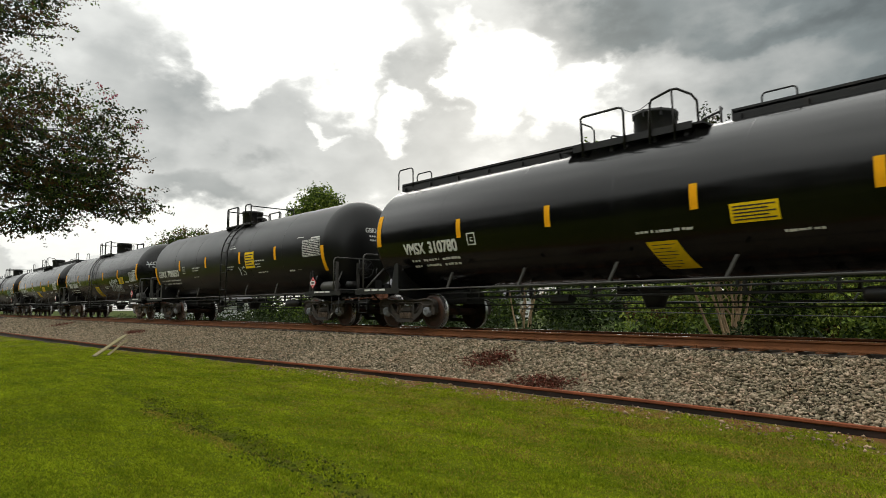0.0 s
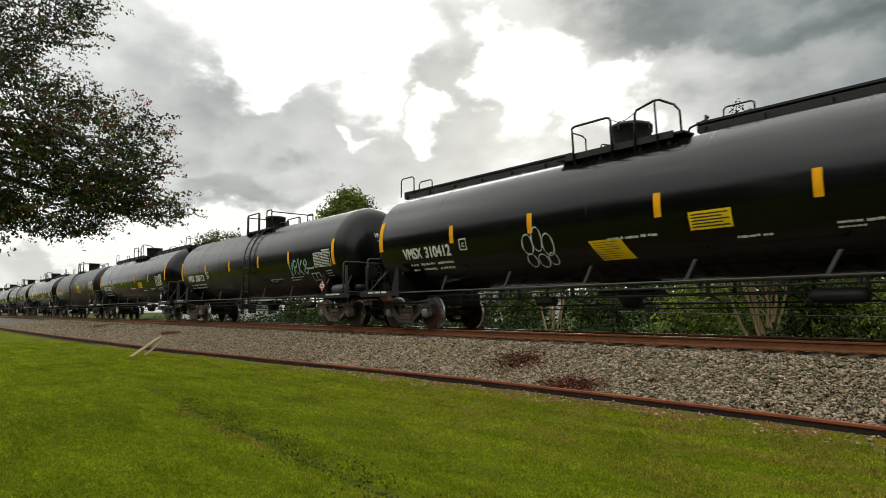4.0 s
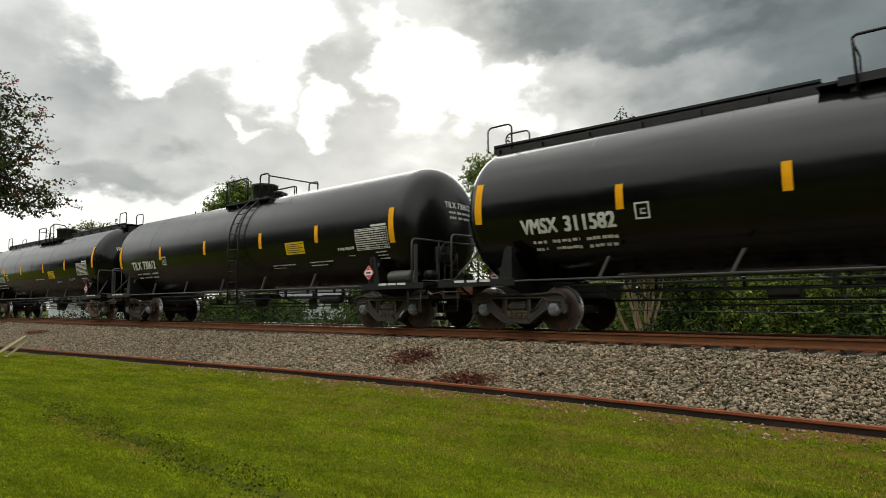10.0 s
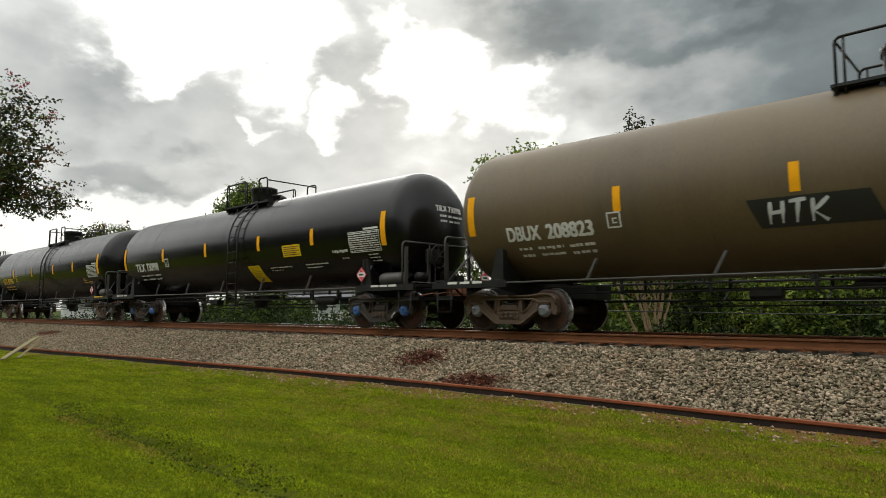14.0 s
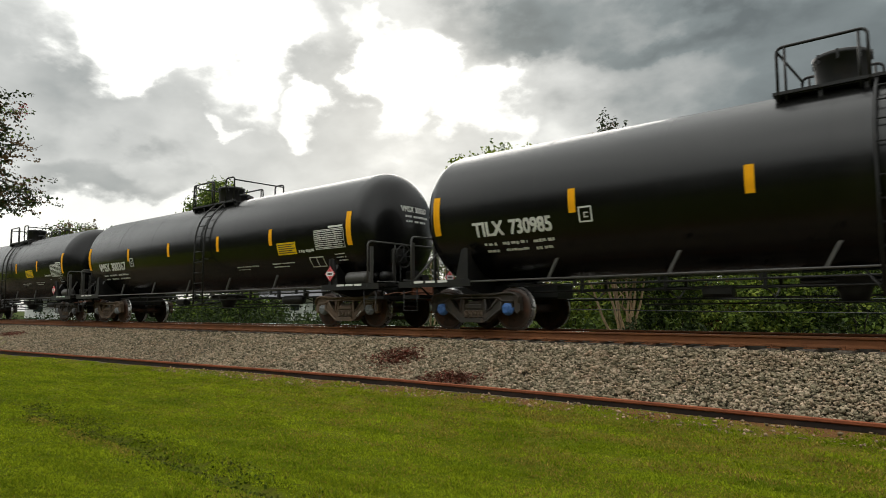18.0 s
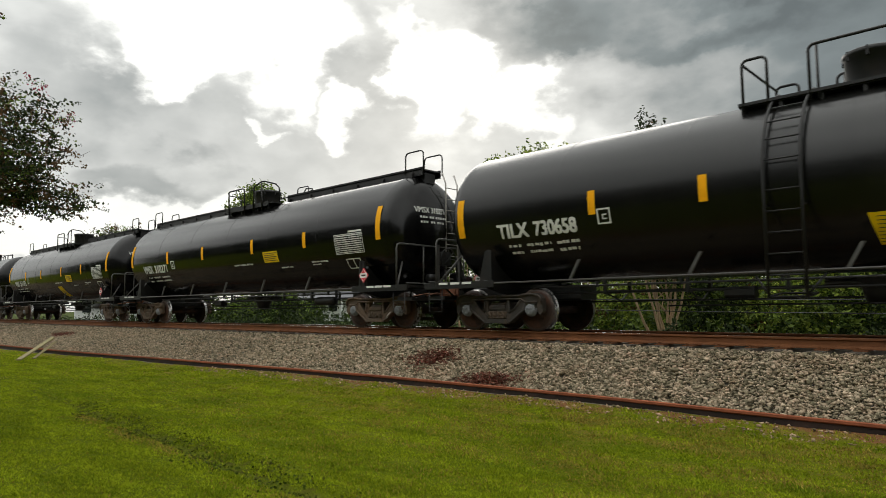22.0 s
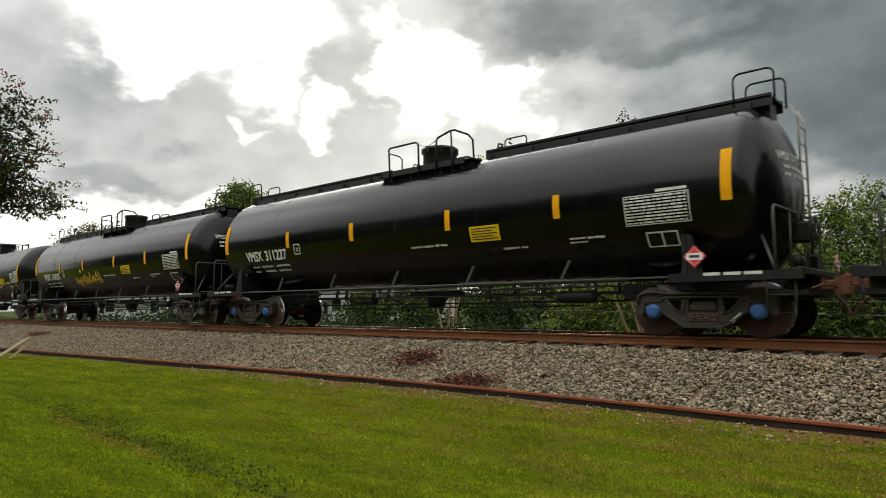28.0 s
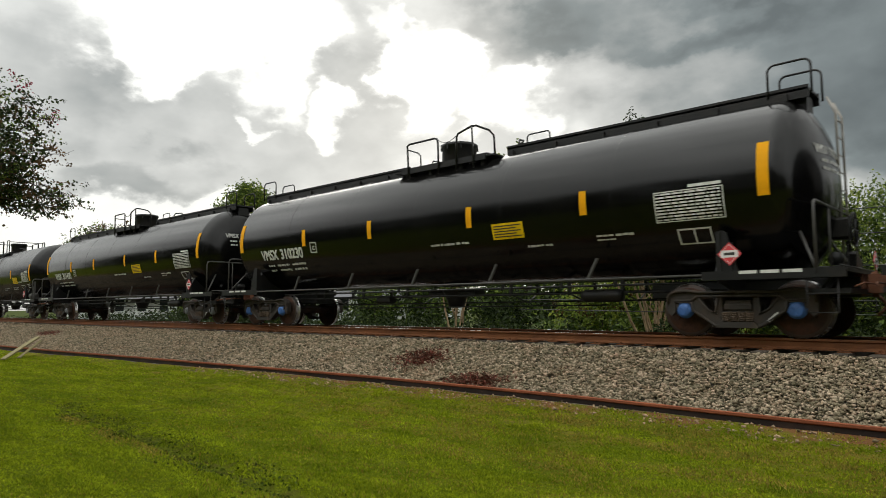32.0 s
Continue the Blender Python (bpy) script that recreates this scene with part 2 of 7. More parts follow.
MAT = {
    "tank_gloss": material("black_gloss_paint", (0.0028, 0.0028, 0.0027), 0.16, 0, 0.25, 1.6, 30, 0.0001, (0.013, 0.012, 0.010), 1.8, 0.22, rough_spread=0.06, spec=0.33, stretch=(1, 1, 0.25)),
    "tank_worn": material("black_worn_paint", (0.0034, 0.0034, 0.0032), 0.24, 0, 0.3, 1.4, 30, 0.0002, (0.016, 0.015, 0.012), 1.8, 0.25, rough_spread=0.08, spec=0.35, stretch=(1, 1, 0.25)),
    "tank_satin": material("black_satin_paint", (0.007, 0.007, 0.007), 0.33, 0, 0.3, 1.6, 30, 0.0002, (0.018, 0.016, 0.013), 1.8, 0.3, rough_spread=0.07, spec=0.30, stretch=(1, 1, 0.25)),
    "tank_olive": material("weathered_olive_paint", (0.102, 0.069, 0.030), 0.55, 0, 0.3, 1.0, 25, 0.0005, (0.028, 0.024, 0.015), 0.5, 0.6, stretch=(1, 1, 0.3)),
    "iron": material("black_ironwork", (0.0065, 0.0065, 0.0063), 0.5, 0, 0.4, 5, 60, 0.0006, (0.035, 0.024, 0.016), 3, 0.3, spec=0.35),
    "frame_grey": material("dusty_cast_steel", (0.032, 0.027, 0.022), 0.8, 0, 0.45, 5, 70, 0.001, (0.10, 0.058, 0.032), 3, 0.45),
    "frame_brown": material("rusty_cast_steel", (0.088, 0.060, 0.038), 0.8, 0, 0.45, 5, 70, 0.001, (0.15, 0.075, 0.035), 3, 0.5),
    "rust": material("coupler_rust", (0.15, 0.055, 0.026), 0.8, 0, 0.4, 6, 70, 0.001, (0.07, 0.035, 0.02), 4, 0.5),
    "wheel": material("rusty_wheel_plate", (0.034, 0.019, 0.013), 0.8, 0, 0.4, 6, 60, 0.0008, (0.12, 0.045, 0.022), 3, 0.55, spec=0.3),
    "rim": material("worn_wheel_rim", (0.050, 0.034, 0.026), 0.55, 0.2, 0.3, 6, 60, 0, (0.06, 0.03, 0.02), 3, 0.5),
    "tread": material("polished_wheel_tread", (0.45, 0.44, 0.43), 0.28, 0.9, 0.2, 6, 60),
    "cap_blue": material("blue_bearing_cap", (0.05, 0.14, 0.38), 0.5, 0, 0.25, 12, 90, 0, (0.03, 0.03, 0.03), 8, 0.4),
    "cap_pale": material("pale_bearing_cap", (0.17, 0.18, 0.19), 0.5, 0, 0.3, 12, 90, 0, (0.05, 0.04, 0.03), 8, 0.6),
    "pale_steel": material("pale_weathered_steel", (0.30, 0.28, 0.25), 0.55, 0.2, 0.3, 6, 60, 0.0005, (0.16, 0.10, 0.06), 4, 0.5),
    "grey": material("grey_tank_paint", (0.055, 0.052, 0.048), 0.5, 0, 0.25, 6, 60, 0.0005, (0.03, 0.024, 0.02), 4, 0.4),
    "white": material("white_lettering", (0.62, 0.62, 0.58), 0.6, 0, 0.15, 3, 60, 0, (0.25, 0.25, 0.22), 4, 0.5),
    "amber": material("amber_reflective_tape", (0.80, 0.36, 0.004), 0.6, 0, 0.12, 6, 60, 0, (0.5, 0.22, 0.01), 3, 0.4, spec=0.12),
    "yellow": material("yellow_sign_paint", (0.80, 0.53, 0.006), 0.6, 0, 0.1, 6, 60, 0, (0.5, 0.33, 0.02), 4, 0.4, spec=0.12),
    "letter_yellow": material("yellow_lettering", (0.75, 0.45, 0.03), 0.55, 0, 0.1, 6, 60, 0, (0.3, 0.2, 0.03), 4, 0.4),
    "ink": material("dark_print", (0.03, 0.028, 0.02), 0.6, 0, 0.2, 20, 60),
    "red": material("red_placard", (0.62, 0.05, 0.06), 0.5, 0, 0.15, 9, 60),
    "placard_white": material("white_placard", (0.72, 0.70, 0.68), 0.5, 0, 0.1, 9, 60),
    "patch_black": material("fresh_black_patch", (0.012, 0.012, 0.012), 0.5, 0, 0.3, 2, 30),
    "spray_white": material("white_spray_paint", (0.55, 0.57, 0.58), 0.6, 0, 0.2, 3, 60, 0, (0.2, 0.2, 0.2), 3, 0.5),
    "spray_grey": material("silver_spray_paint", (0.30, 0.32, 0.33), 0.5, 0, 0.25, 3, 60, 0, (0.1, 0.1, 0.1), 3, 0.6),
    "spray_yellow": material("mustard_spray_paint", (0.55, 0.36, 0.02), 0.6, 0, 0.2, 3, 60, 0, (0.2, 0.13, 0.02), 3, 0.5),
    "spray_teal": material("pale_teal_spray_paint", (0.25, 0.42, 0.38), 0.6, 0, 0.2, 3, 60, 0, (0.1, 0.15, 0.14), 3, 0.5),
    "rail_rust": material("rail_rust", (0.165, 0.066, 0.027), 0.8, 0, 0.3, 3, 50, 0.001, (0.10, 0.045, 0.028), 1.2, 0.6, spec=0.15),
    "rail_top": material("polished_rail_head", (0.5, 0.5, 0.5), 0.22, 0.95, 0.15, 4, 60),
    # near-black base puts the shade under the old rail's head into the colour; rusty blotches
    "rail_web": material("shaded_rail_web", (0.020, 0.011, 0.008), 0.9, 0, 0.35, 3, 50, 0.001, (0.085, 0.045, 0.03), 1.5, 0.4),
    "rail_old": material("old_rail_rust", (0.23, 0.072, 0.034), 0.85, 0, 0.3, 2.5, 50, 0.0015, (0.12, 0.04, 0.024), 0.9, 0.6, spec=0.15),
    "tie": material("creosoted_timber", (0.075, 0.058, 0.042), 0.85, 0, 0.35, 3, 60, 0.003, (0.17, 0.14, 0.10), 2.5, 0.5, stretch=(6, 1, 6)),
    "stone": material("granite_ballast", (0.275, 0.226, 0.152), 0.9, 0, 0.3, 20, 150, 0.002, (0.26, 0.155, 0.085), 2.0, 0.35, island=0.62, spec=0.1),
    "chips": material("stone_chips_on_soil", (0.30, 0.22, 0.14), 0.9, 0, 0.3, 20, 120, 0.002, (0.15, 0.085, 0.045), 3.0, 0.5, island=0.6, spec=0.1),
    "bed": material("ballast_bed", (0.10, 0.088, 0.066), 0.95, 0, 0.5, 14, 60, 0.02, (0.11, 0.075, 0.05), 0.8, 0.5),
    "needles": material("rust_red_dead_leaves", (0.125, 0.036, 0.016), 0.85, 0, 0.4, 10, 60, island=0.5),
    "board": material("weathered_board", (0.20, 0.165, 0.07), 0.8, 0, 0.3, 4, 60, 0.002, (0.12, 0.10, 0.05), 3, 0.5, stretch=(1, 8, 8)),
    "bark": material("smooth_pale_bark", (0.34, 0.235, 0.13), 0.85, 0, 0.35, 5, 40, 0.004, (0.14, 0.10, 0.07), 3, 0.5, stretch=(2, 2, 0.5)),
    "bark_dark": material("dark_bark", (0.05, 0.04, 0.032), 0.9, 0, 0.35, 6, 50, 0.006),
    "leaf_dark": material("dark_green_leaves", (0.020, 0.033, 0.007), 0.7, 0, 0.35, 1.0, 20, island=0.5, translucent=0.15, spec=0.15),
    "leaf_mid": material("green_leaves", (0.080, 0.124, 0.018), 0.6, 0, 0.5, 0.6, 3, island=0.75, translucent=0.35, spec=0.2),
    "leaf_light": material("bright_green_leaves", (0.165, 0.220, 0.032), 0.6, 0, 0.5, 0.6, 3, island=0.7, translucent=0.4, spec=0.2),
    "leaf_bronze": material("bronze_autumn_leaves", (0.085, 0.050, 0.016), 0.65, 0, 0.4, 1.0, 20, island=0.5, translucent=0.3, spec=0.2),
    "flower": material("crimson_flower_heads", (0.26, 0.02, 0.04), 0.6, 0, 0.3, 6, 40, island=0.4, translucent=0.3),
    "house_white": material("white_clapboard", (0.72, 0.73, 0.72), 0.7, 0, 0.06, 2, 30),
    "roof_grey": material("grey_shingles", (0.13, 0.13, 0.14), 0.9, 0, 0.3, 3, 30),
    "window_dark": material("dark_window_pane", (0.03, 0.035, 0.04), 0.08, 0, 0.2, 2, 20),
    "cable": material("black_cable", (0.02, 0.02, 0.02), 0.5, 0, 0.2, 4, 40),
}


# ---------------------------------------------------------------- geometry helpers
class Shape:
    """Collects vertices and faces for one mesh."""

    def __init__(self):
        self.v, self.f, self.mi, self.sm = [], [], [], []

    def add(self, verts, faces, mat=0, smooth=False):
        n = len(self.v)
        self.v += [tuple(p) for p in verts]
        self.f += [tuple(i + n for i in f) for f in faces]
        self.mi += [mat] * len(faces)
        self.sm += [smooth] * len(faces)
        return self

    def box(self, x0, x1, y0, y1, z0, z1, mat=0, bevel=0.0):
        if not bevel:
            vs = [(x, y, z) for x in (x0, x1) for y in (y0, y1) for z in (z0, z1)]
            return self.add(vs, [(0, 1, 3, 2), (4, 6, 7, 5), (0, 4, 5, 1), (2, 3, 7, 6), (0, 2, 6, 4), (1, 5, 7, 3)], mat)
        c = [(y0 + bevel, z0), (y1 - bevel, z0), (y1, z0 + bevel), (y1, z1 - bevel), (y1 - bevel, z1), (y0 + bevel, z1), (y0, z1 - bevel), (y0, z0 + bevel)]
        return self.prism(c, x0, x1, "x", mat)

    def prism(self, outline, a, b, axis="y", mat=0):
        """An outline drawn out along an axis from a to b."""
        n = len(outline)

        def put(p, w):
            return {"x": (w, p[0], p[1]), "y": (p[0], w, p[1]), "z": (p[0], p[1], w)}[axis]
        vs = [put(p, a) for p in outline] + [put(p, b) for p in outline]
        fs = [tuple(range(n)), tuple(reversed(range(n, 2 * n)))]
        fs += [(i, i + n, (i + 1) % n + n, (i + 1) % n) for i in range(n)]
        return self.add(vs, fs, mat)

    def tube(self, pts, r, seg=8, mat=0, radii=None, caps=True, smooth=True):
        """A round bar along a polyline."""
        pts = [Vector(p) for p in pts]
        rings, side = [], None
        for i, p in enumerate(pts):
            d = (pts[min(i + 1, len(pts) - 1)] - pts[max(i - 1, 0)]).normalized()
            if side is None:
                side = d.cross(Vector((0.31, 0.17, 0.93))).normalized()
            side = (side - d * side.dot(d)).normalized()
            up = d.cross(side)
            rr = radii[i] if radii else r
            rings.append([p + (side * math.cos(a) + up * math.sin(a)) * rr for a in (2 * math.pi * k / seg for k in range(seg))])
        vs = [v for ring in rings for v in ring]
        fs = []
        for i in range(len(pts) - 1):
            for k in range(seg):
                k2 = (k + 1) % seg
                fs.append((i * seg + k, i * seg + k2, (i + 1) * seg + k2, (i + 1) * seg + k))
        self.add(vs, fs, mat, smooth)
        if caps:
            n = len(vs)
            base = len(self.v) - n
            self.f += [tuple(base + k for k in reversed(range(seg))), tuple(base + n - seg + k for k in range(seg))]
            self.mi += [mat, mat]
            self.sm += [False, False]
        return self

    def lathe(self, profile, axis="x", centre=(0, 0, 0), seg=32, mat=0, mats=None, smooth=True):
        """A profile of (along, radius) turned about an axis."""
        c = Vector(centre)
        vs, fs, ms = [], [], []
        for a, r in profile:
            for k in range(seg):
                w = 2 * math.pi * k / seg
                u, v = r * math.cos(w), r * math.sin(w)
                vs.append(c + Vector({"x": (a, u, v), "y": (u, a, v), "z": (u, v, a)}[axis]))
        for i in range(len(profile) - 1):
            for k in range(seg):
                k2 = (k + 1) % seg
                fs.append((i * seg + k, i * seg + k2, (i + 1) * seg + k2, (i + 1) * seg + k))
                ms.append(mats[i] if mats else mat)
        n = len(self.f)
        self.add(vs, fs, mat, smooth)
        self.mi[n:] = ms
        return self

    def mesh(self, name, mats):
        me = bpy.data.meshes.new(name)
        me.from_pydata(self.v, [], self.f)
        for m in (mats if isinstance(mats, (list, tuple)) else [mats]):
            me.materials.append(MAT[m])
        me.polygons.foreach_set("material_index", self.mi)
        me.polygons.foreach_set("use_smooth", self.sm)
        me.update()
        return me


def part(name, mesh, parent, label="", at=None):
    """Links a mesh as one object under a thing or a part."""
    ob = new(name, mesh)
    ob.parent = parent
    if at is not None:
        ob.matrix_basis = at
    if label:
        ob["label"] = label
    return ob


def thing(name, mesh, label, category, group="", kind="", at=None):
    ob = new(name, mesh)
    if at is not None:
        ob.matrix_basis = at
    return tagged(ob, label, category, group, kind)


def quads(name, centres, normals, sizes, mat, aspect=0.5, rng=None):
    """Many small leaf blades as one mesh: each a folded diamond of two triangles, from arrays of places, facings and sizes."""
    n = len(centres)
    r = rng.normal(size=(n, 3))
    u = np.cross(normals, r)
    u /= np.linalg.norm(u, axis=1)[:, None] + 1e-9
    w = np.cross(normals, u)
    L = sizes[:, None]
    fold = normals * L * 0.12
    a, c = centres - u * L * 0.5, centres + u * L * 0.5
    b, d = centres + w * L * aspect * 0.5 + fold, centres - w * L * aspect * 0.5 + fold
    v = np.stack([a, b, c, d], 1).reshape(-1, 3)
    i = np.arange(n)[:, None] * 4
    f = np.concatenate([i + [0, 1, 2], i + [0, 2, 3]], 1).reshape(-1, 3)
    me = bpy.data.meshes.new(name)
    me.vertices.add(len(v))
    me.vertices.foreach_set("co", v.ravel().astype(np.float32))
    me.loops.add(f.size)
    me.loops.foreach_set("vertex_index", f.ravel().astype(np.int32))
    me.polygons.add(len(f))
    me.polygons.foreach_set("loop_start", np.arange(0, f.size, 3, dtype=np.int32))
    me.materials.append(MAT[mat])
    me.update(calc_edges=True)
    return me


def triangles(name, v, f, mat):
    me = bpy.data.meshes.new(name)
    me.vertices.add(len(v))
    me.vertices.foreach_set("co", np.asarray(v, np.float32).ravel())
    me.loops.add(f.size)
    me.loops.foreach_set("vertex_index", f.ravel().astype(np.int32))
    me.polygons.add(len(f))
    me.polygons.foreach_set("loop_start", np.arange(0, f.size, 3, dtype=np.int32))
    me.materials.append(MAT[mat])
    me.update(calc_edges=True)
    return me


# ---------------------------------------------------------------- ground and track
SIDING = ((-620, 6.4), (-62, 6.5), (-39.5, 6.92), (-27, 7.4), (-15.8, 8.42), (-9.8, 8.90), (-6, 8.94), (-2.5, 8.84), (20, 8.7), (500, 8.7))


def siding_y(x):
    return float(np.interp(x, [p[0] for p in SIDING], [p[1] for p in SIDING]))


def bed_z(x, y):
    """The ballast bank: from the old rail up to the shoulder, level under the track, and down on the far side."""
    foot = siding_y(x) + 0.10
    return float(np.interp(y, (foot, foot + 0.3 * (11.0 - foot), 10.75, 11.05, 11.30, 13.4, 13.75, 15.6), (0.10, 0.33, 0.775, 0.81, 0.68, 0.72, 0.74, 0.35)))


def lawn_z(x, y):
    """The lawn: nearly flat, rising to the old rail, with a shallow rut."""
    z = 0.03 * noise.noise((x * 0.25, y * 0.4, 0)) + 0.015 * noise.noise((x * 1.1, y * 1.3, 4))
    z += 0.06 * max(0.0, min(1.0, (y - 6.0) / 2.3))
    if y > 5.5 and -35 < x < 12:
        # bare soil banked against the old rail
        gap = (siding_y(x) - 0.05 - y) / 0.35
        z += 0.035 * math.exp(-gap * gap)
    z *= max(0.0, min(1.0, 1.5 - abs(x + 10) / 60))
    return z + rut(x, y)


def rut(x, y):
    """A tyre rut that runs along the lawn, with a rough raised edge."""
    if not -14.5 < x < -2.5:
        return 0.0
    mid = 3.33 + 0.03 * math.sin(x * 1.3) + 0.065 * max(0, -x - 4.8)
    fade = min(1.0, (x + 14.5) / 4, (-2.5 - x) / 2)
    d = (y - mid) / 0.13
    return fade * (-0.05 * math.exp(-d * d) + 0.03 * math.exp(-((d - 1.7) ** 2)) * (1 + 0.8 * noise.noise((x * 4, y * 4, 2))))


def lawn_material():
    m = bpy.data.materials.new("mown_lawn")
    m.use_nodes = True
    nt = m.node_tree
    N, L = nt.nodes.new, nt.links.new
    b = nt.nodes["Principled BSDF"]
    tc = N("ShaderNodeTexCoord")

    def tex(scale, stretch=(1, 1, 1), detail=6.0):
        mp = N("ShaderNodeMapping")
        mp.inputs["Scale"].default_value = stretch
        L(tc.outputs["Object"], mp.inputs[0])
        n = N("ShaderNodeTexNoise")
        n.inputs["Scale"].default_value, n.inputs["Detail"].default_value, n.inputs["Roughness"].default_value = scale, detail, 0.62
        L(mp.outputs[0], n.inputs["Vector"])
        return n.outputs["Fac"]

    def mixed(fac, a, c):
        n = N("ShaderNodeMix")
        n.data_type = "RGBA"
        for sock, v in (("Factor", fac), ("A", a), ("B", c)):
            if isinstance(v, tuple):
                n.inputs[sock].default_value = (*v, 1)
            else:
                L(v, n.inputs[sock])
        return n.outputs["Result"]

    def span(v, lo, hi, top=1.0):
        mr = N("ShaderNodeMapRange")
        mr.inputs["From Min"].default_value, mr.inputs["From Max"].default_value, mr.inputs["To Max"].default_value = lo, hi, top
        L(v, mr.inputs[0])
        return mr.outputs[0]
    col = mixed(span(tex(0.6, (0.35, 1, 1)), 0.35, 0.65), (0.040, 0.056, 0.003), (0.095, 0.12, 0.004))
    col = mixed(span(tex(85, detail=3.0), 0.40, 0.66), col, (0.13, 0.155, 0.006))
    # thin, straw-coloured turf towards the old rail
    sep = N("ShaderNodeSeparateXYZ")
    L(tc.outputs["Object"], sep.inputs[0])
    dry = N("ShaderNodeMath")
    dry.operation = "MULTIPLY"
    L(span(tex(1.3, (0.5, 1.2, 1)), 0.45, 0.62, 0.75), dry.inputs[0])
    L(span(sep.outputs[1], 4.2, 7.4), dry.inputs[1])
    col = mixed(dry.outputs[0], col, (0.19, 0.135, 0.032))
    dirt = N("ShaderNodeMath")
    dirt.operation = "MULTIPLY"
    L(span(tex(2.2), 0.42, 0.55), dirt.inputs[0])
    L(span(sep.outputs[1], 7.9, 8.5), dirt.inputs[1])
    col = mixed(dirt.outputs[0], col, (0.17, 0.082, 0.036))
    # dark torn soil along the rut
    def calc(op, u, w=None):
        n = N("ShaderNodeMath")
        n.operation = op
        for sock, val in ((0, u), (1, w)):
            if val is None:
                continue
            if isinstance(val, (int, float)):
                n.inputs[sock].default_value = val
            else:
                L(val, n.inputs[sock])
        return n.outputs[0]
    bend = calc("MULTIPLY", calc("MAXIMUM", calc("SUBTRACT", calc("MULTIPLY", sep.outputs[0], -1.0), 4.8), 0.0), 0.065)
    away = calc("ABSOLUTE", calc("SUBTRACT", calc("SUBTRACT", sep.outputs[1], 3.33), bend))
    soil = calc("MULTIPLY", span(away, 0.30, 0.06), span(tex(5.0), 0.45, 0.65, 0.7))
    col = mixed(soil, col, (0.060, 0.042, 0.018))
    L(col, b.inputs["Base Color"])
    b.inputs["Roughness"].default_value = 0.9
    b.inputs["Specular IOR Level"].default_value = 0.02
    bp = N("ShaderNodeBump")
    bp.inputs["Distance"].default_value = 0.03
    L(tex(45, detail=4.0), bp.inputs["Height"])
    L(bp.outputs[0], b.inputs["Normal"])
    return m


MAT["lawn"] = lawn_material()
MAT["blade"] = material("grass_blades", (0.222, 0.275, 0.012), 0.8, 0, 0.5, 1.4, 12, dark=(0.105, 0.16, 0.008), dark_scale=1.0, dark_amount=0.85, island=0.4, stretch=(0.4, 1.5, 1), translucent=0.35, spec=0.03)
MAT["straw"] = material("straw_coloured_blades", (0.27, 0.215, 0.04), 0.85, 0, 0.35, 2.0, 20, dark=(0.19, 0.18, 0.03), dark_scale=0.8, dark_amount=0.5, island=0.5, translucent=0.3, spec=0.03)
MAT["clod"] = material("dark_torn_turf", (0.072, 0.100, 0.012), 0.95, 0, 0.4, 3, 30, dark=(0.07, 0.045, 0.02), dark_scale=2, dark_amount=0.6, island=0.6, spec=0.05)
MAT["far_ground"] = material("rough_grass_ground", (0.045, 0.062, 0.014), 0.95, 0, 0.4, 0.4, 8, 0.03, (0.06, 0.05, 0.025), 0.2, 0.6, spec=0.02)


def build_ground():
    # one sheet to the horizon: fine squares where the camera stands, wide ones beyond
    xs = sorted({*np.arange(-30, 6.01, 0.3).round(3), *np.arange(-60, -30, 3.0), *np.arange(6, 40, 4.0), -2500, -1200, -600, -300, -150, -90, 70, 150, 300, 600, 1200, 2500})
    ys = sorted({*np.arange(-4, 2, 0.5), *np.arange(2, 9.41, 0.12).round(3), 9.6, 10.0, 10.4, 10.7, 11.0, 11.4, 13.4, 13.75, 15.6, 17.5, 20, 25, 32, 45, 70, 120, 250, 600, 1200, 2500, -8, -15, -30, -60, -150, -500, -2500})
    v, f, mi = [], [], []
    for x in xs:
        for y in ys:
            if y <= siding_y(x) + 0.10:
                z = lawn_z(x, y) if y > -30 and -60 < x < 40 else 0.0
            elif y <= 15.6:
                z = bed_z(x, y) - 0.03
            else:
                z = 0.35
            v.append((x, y, z))
    n = len(ys)
    for i in range(len(xs) - 1):
        for j in range(n - 1):
            f.append((i * n + j, (i + 1) * n + j, (i + 1) * n + j + 1, i * n + j + 1))
            ym, xm = (ys[j] + ys[j + 1]) / 2, (xs[i] + xs[i + 1]) / 2
            mi.append(0 if ym < siding_y(xm) - 0.05 else 1 if ym < 15.6 else 2)
    me = bpy.data.meshes.new("ground")
    me.from_pydata(v, [], f)
    for m in ("lawn", "bed", "far_ground"):
        me.materials.append(MAT[m])
    me.polygons.foreach_set("material_index", mi)
    me.polygons.foreach_set("use_smooth", [True] * len(f))
    thing("ground", me, "mown green lawn and gravel railway embankment", "ground", kind="structure")


RAIL_PROFILE = ((-0.070, 0.0), (0.070, 0.0), (0.070, 0.012), (0.022, 0.028), (0.009, 0.045), (0.009, 0.125), (0.036, 0.138), (0.036, 0.165), (0.028, 0.171), (-0.028, 0.171), (-0.036, 0.165), (-0.036, 0.138), (-0.009, 0.125), (-0.009, 0.045), (-0.022, 0.028), (-0.070, 0.012))


OLD_PROFILE = [(a, 1.12 * b) for a, b in RAIL_PROFILE[:5]] + [(0.010, 0.095)] + [(a, 1.12 * b) for a, b in RAIL_PROFILE[5:13]] + [(-0.010, 0.095)] + [(a, 1.12 * b) for a, b in RAIL_PROFILE[13:]]


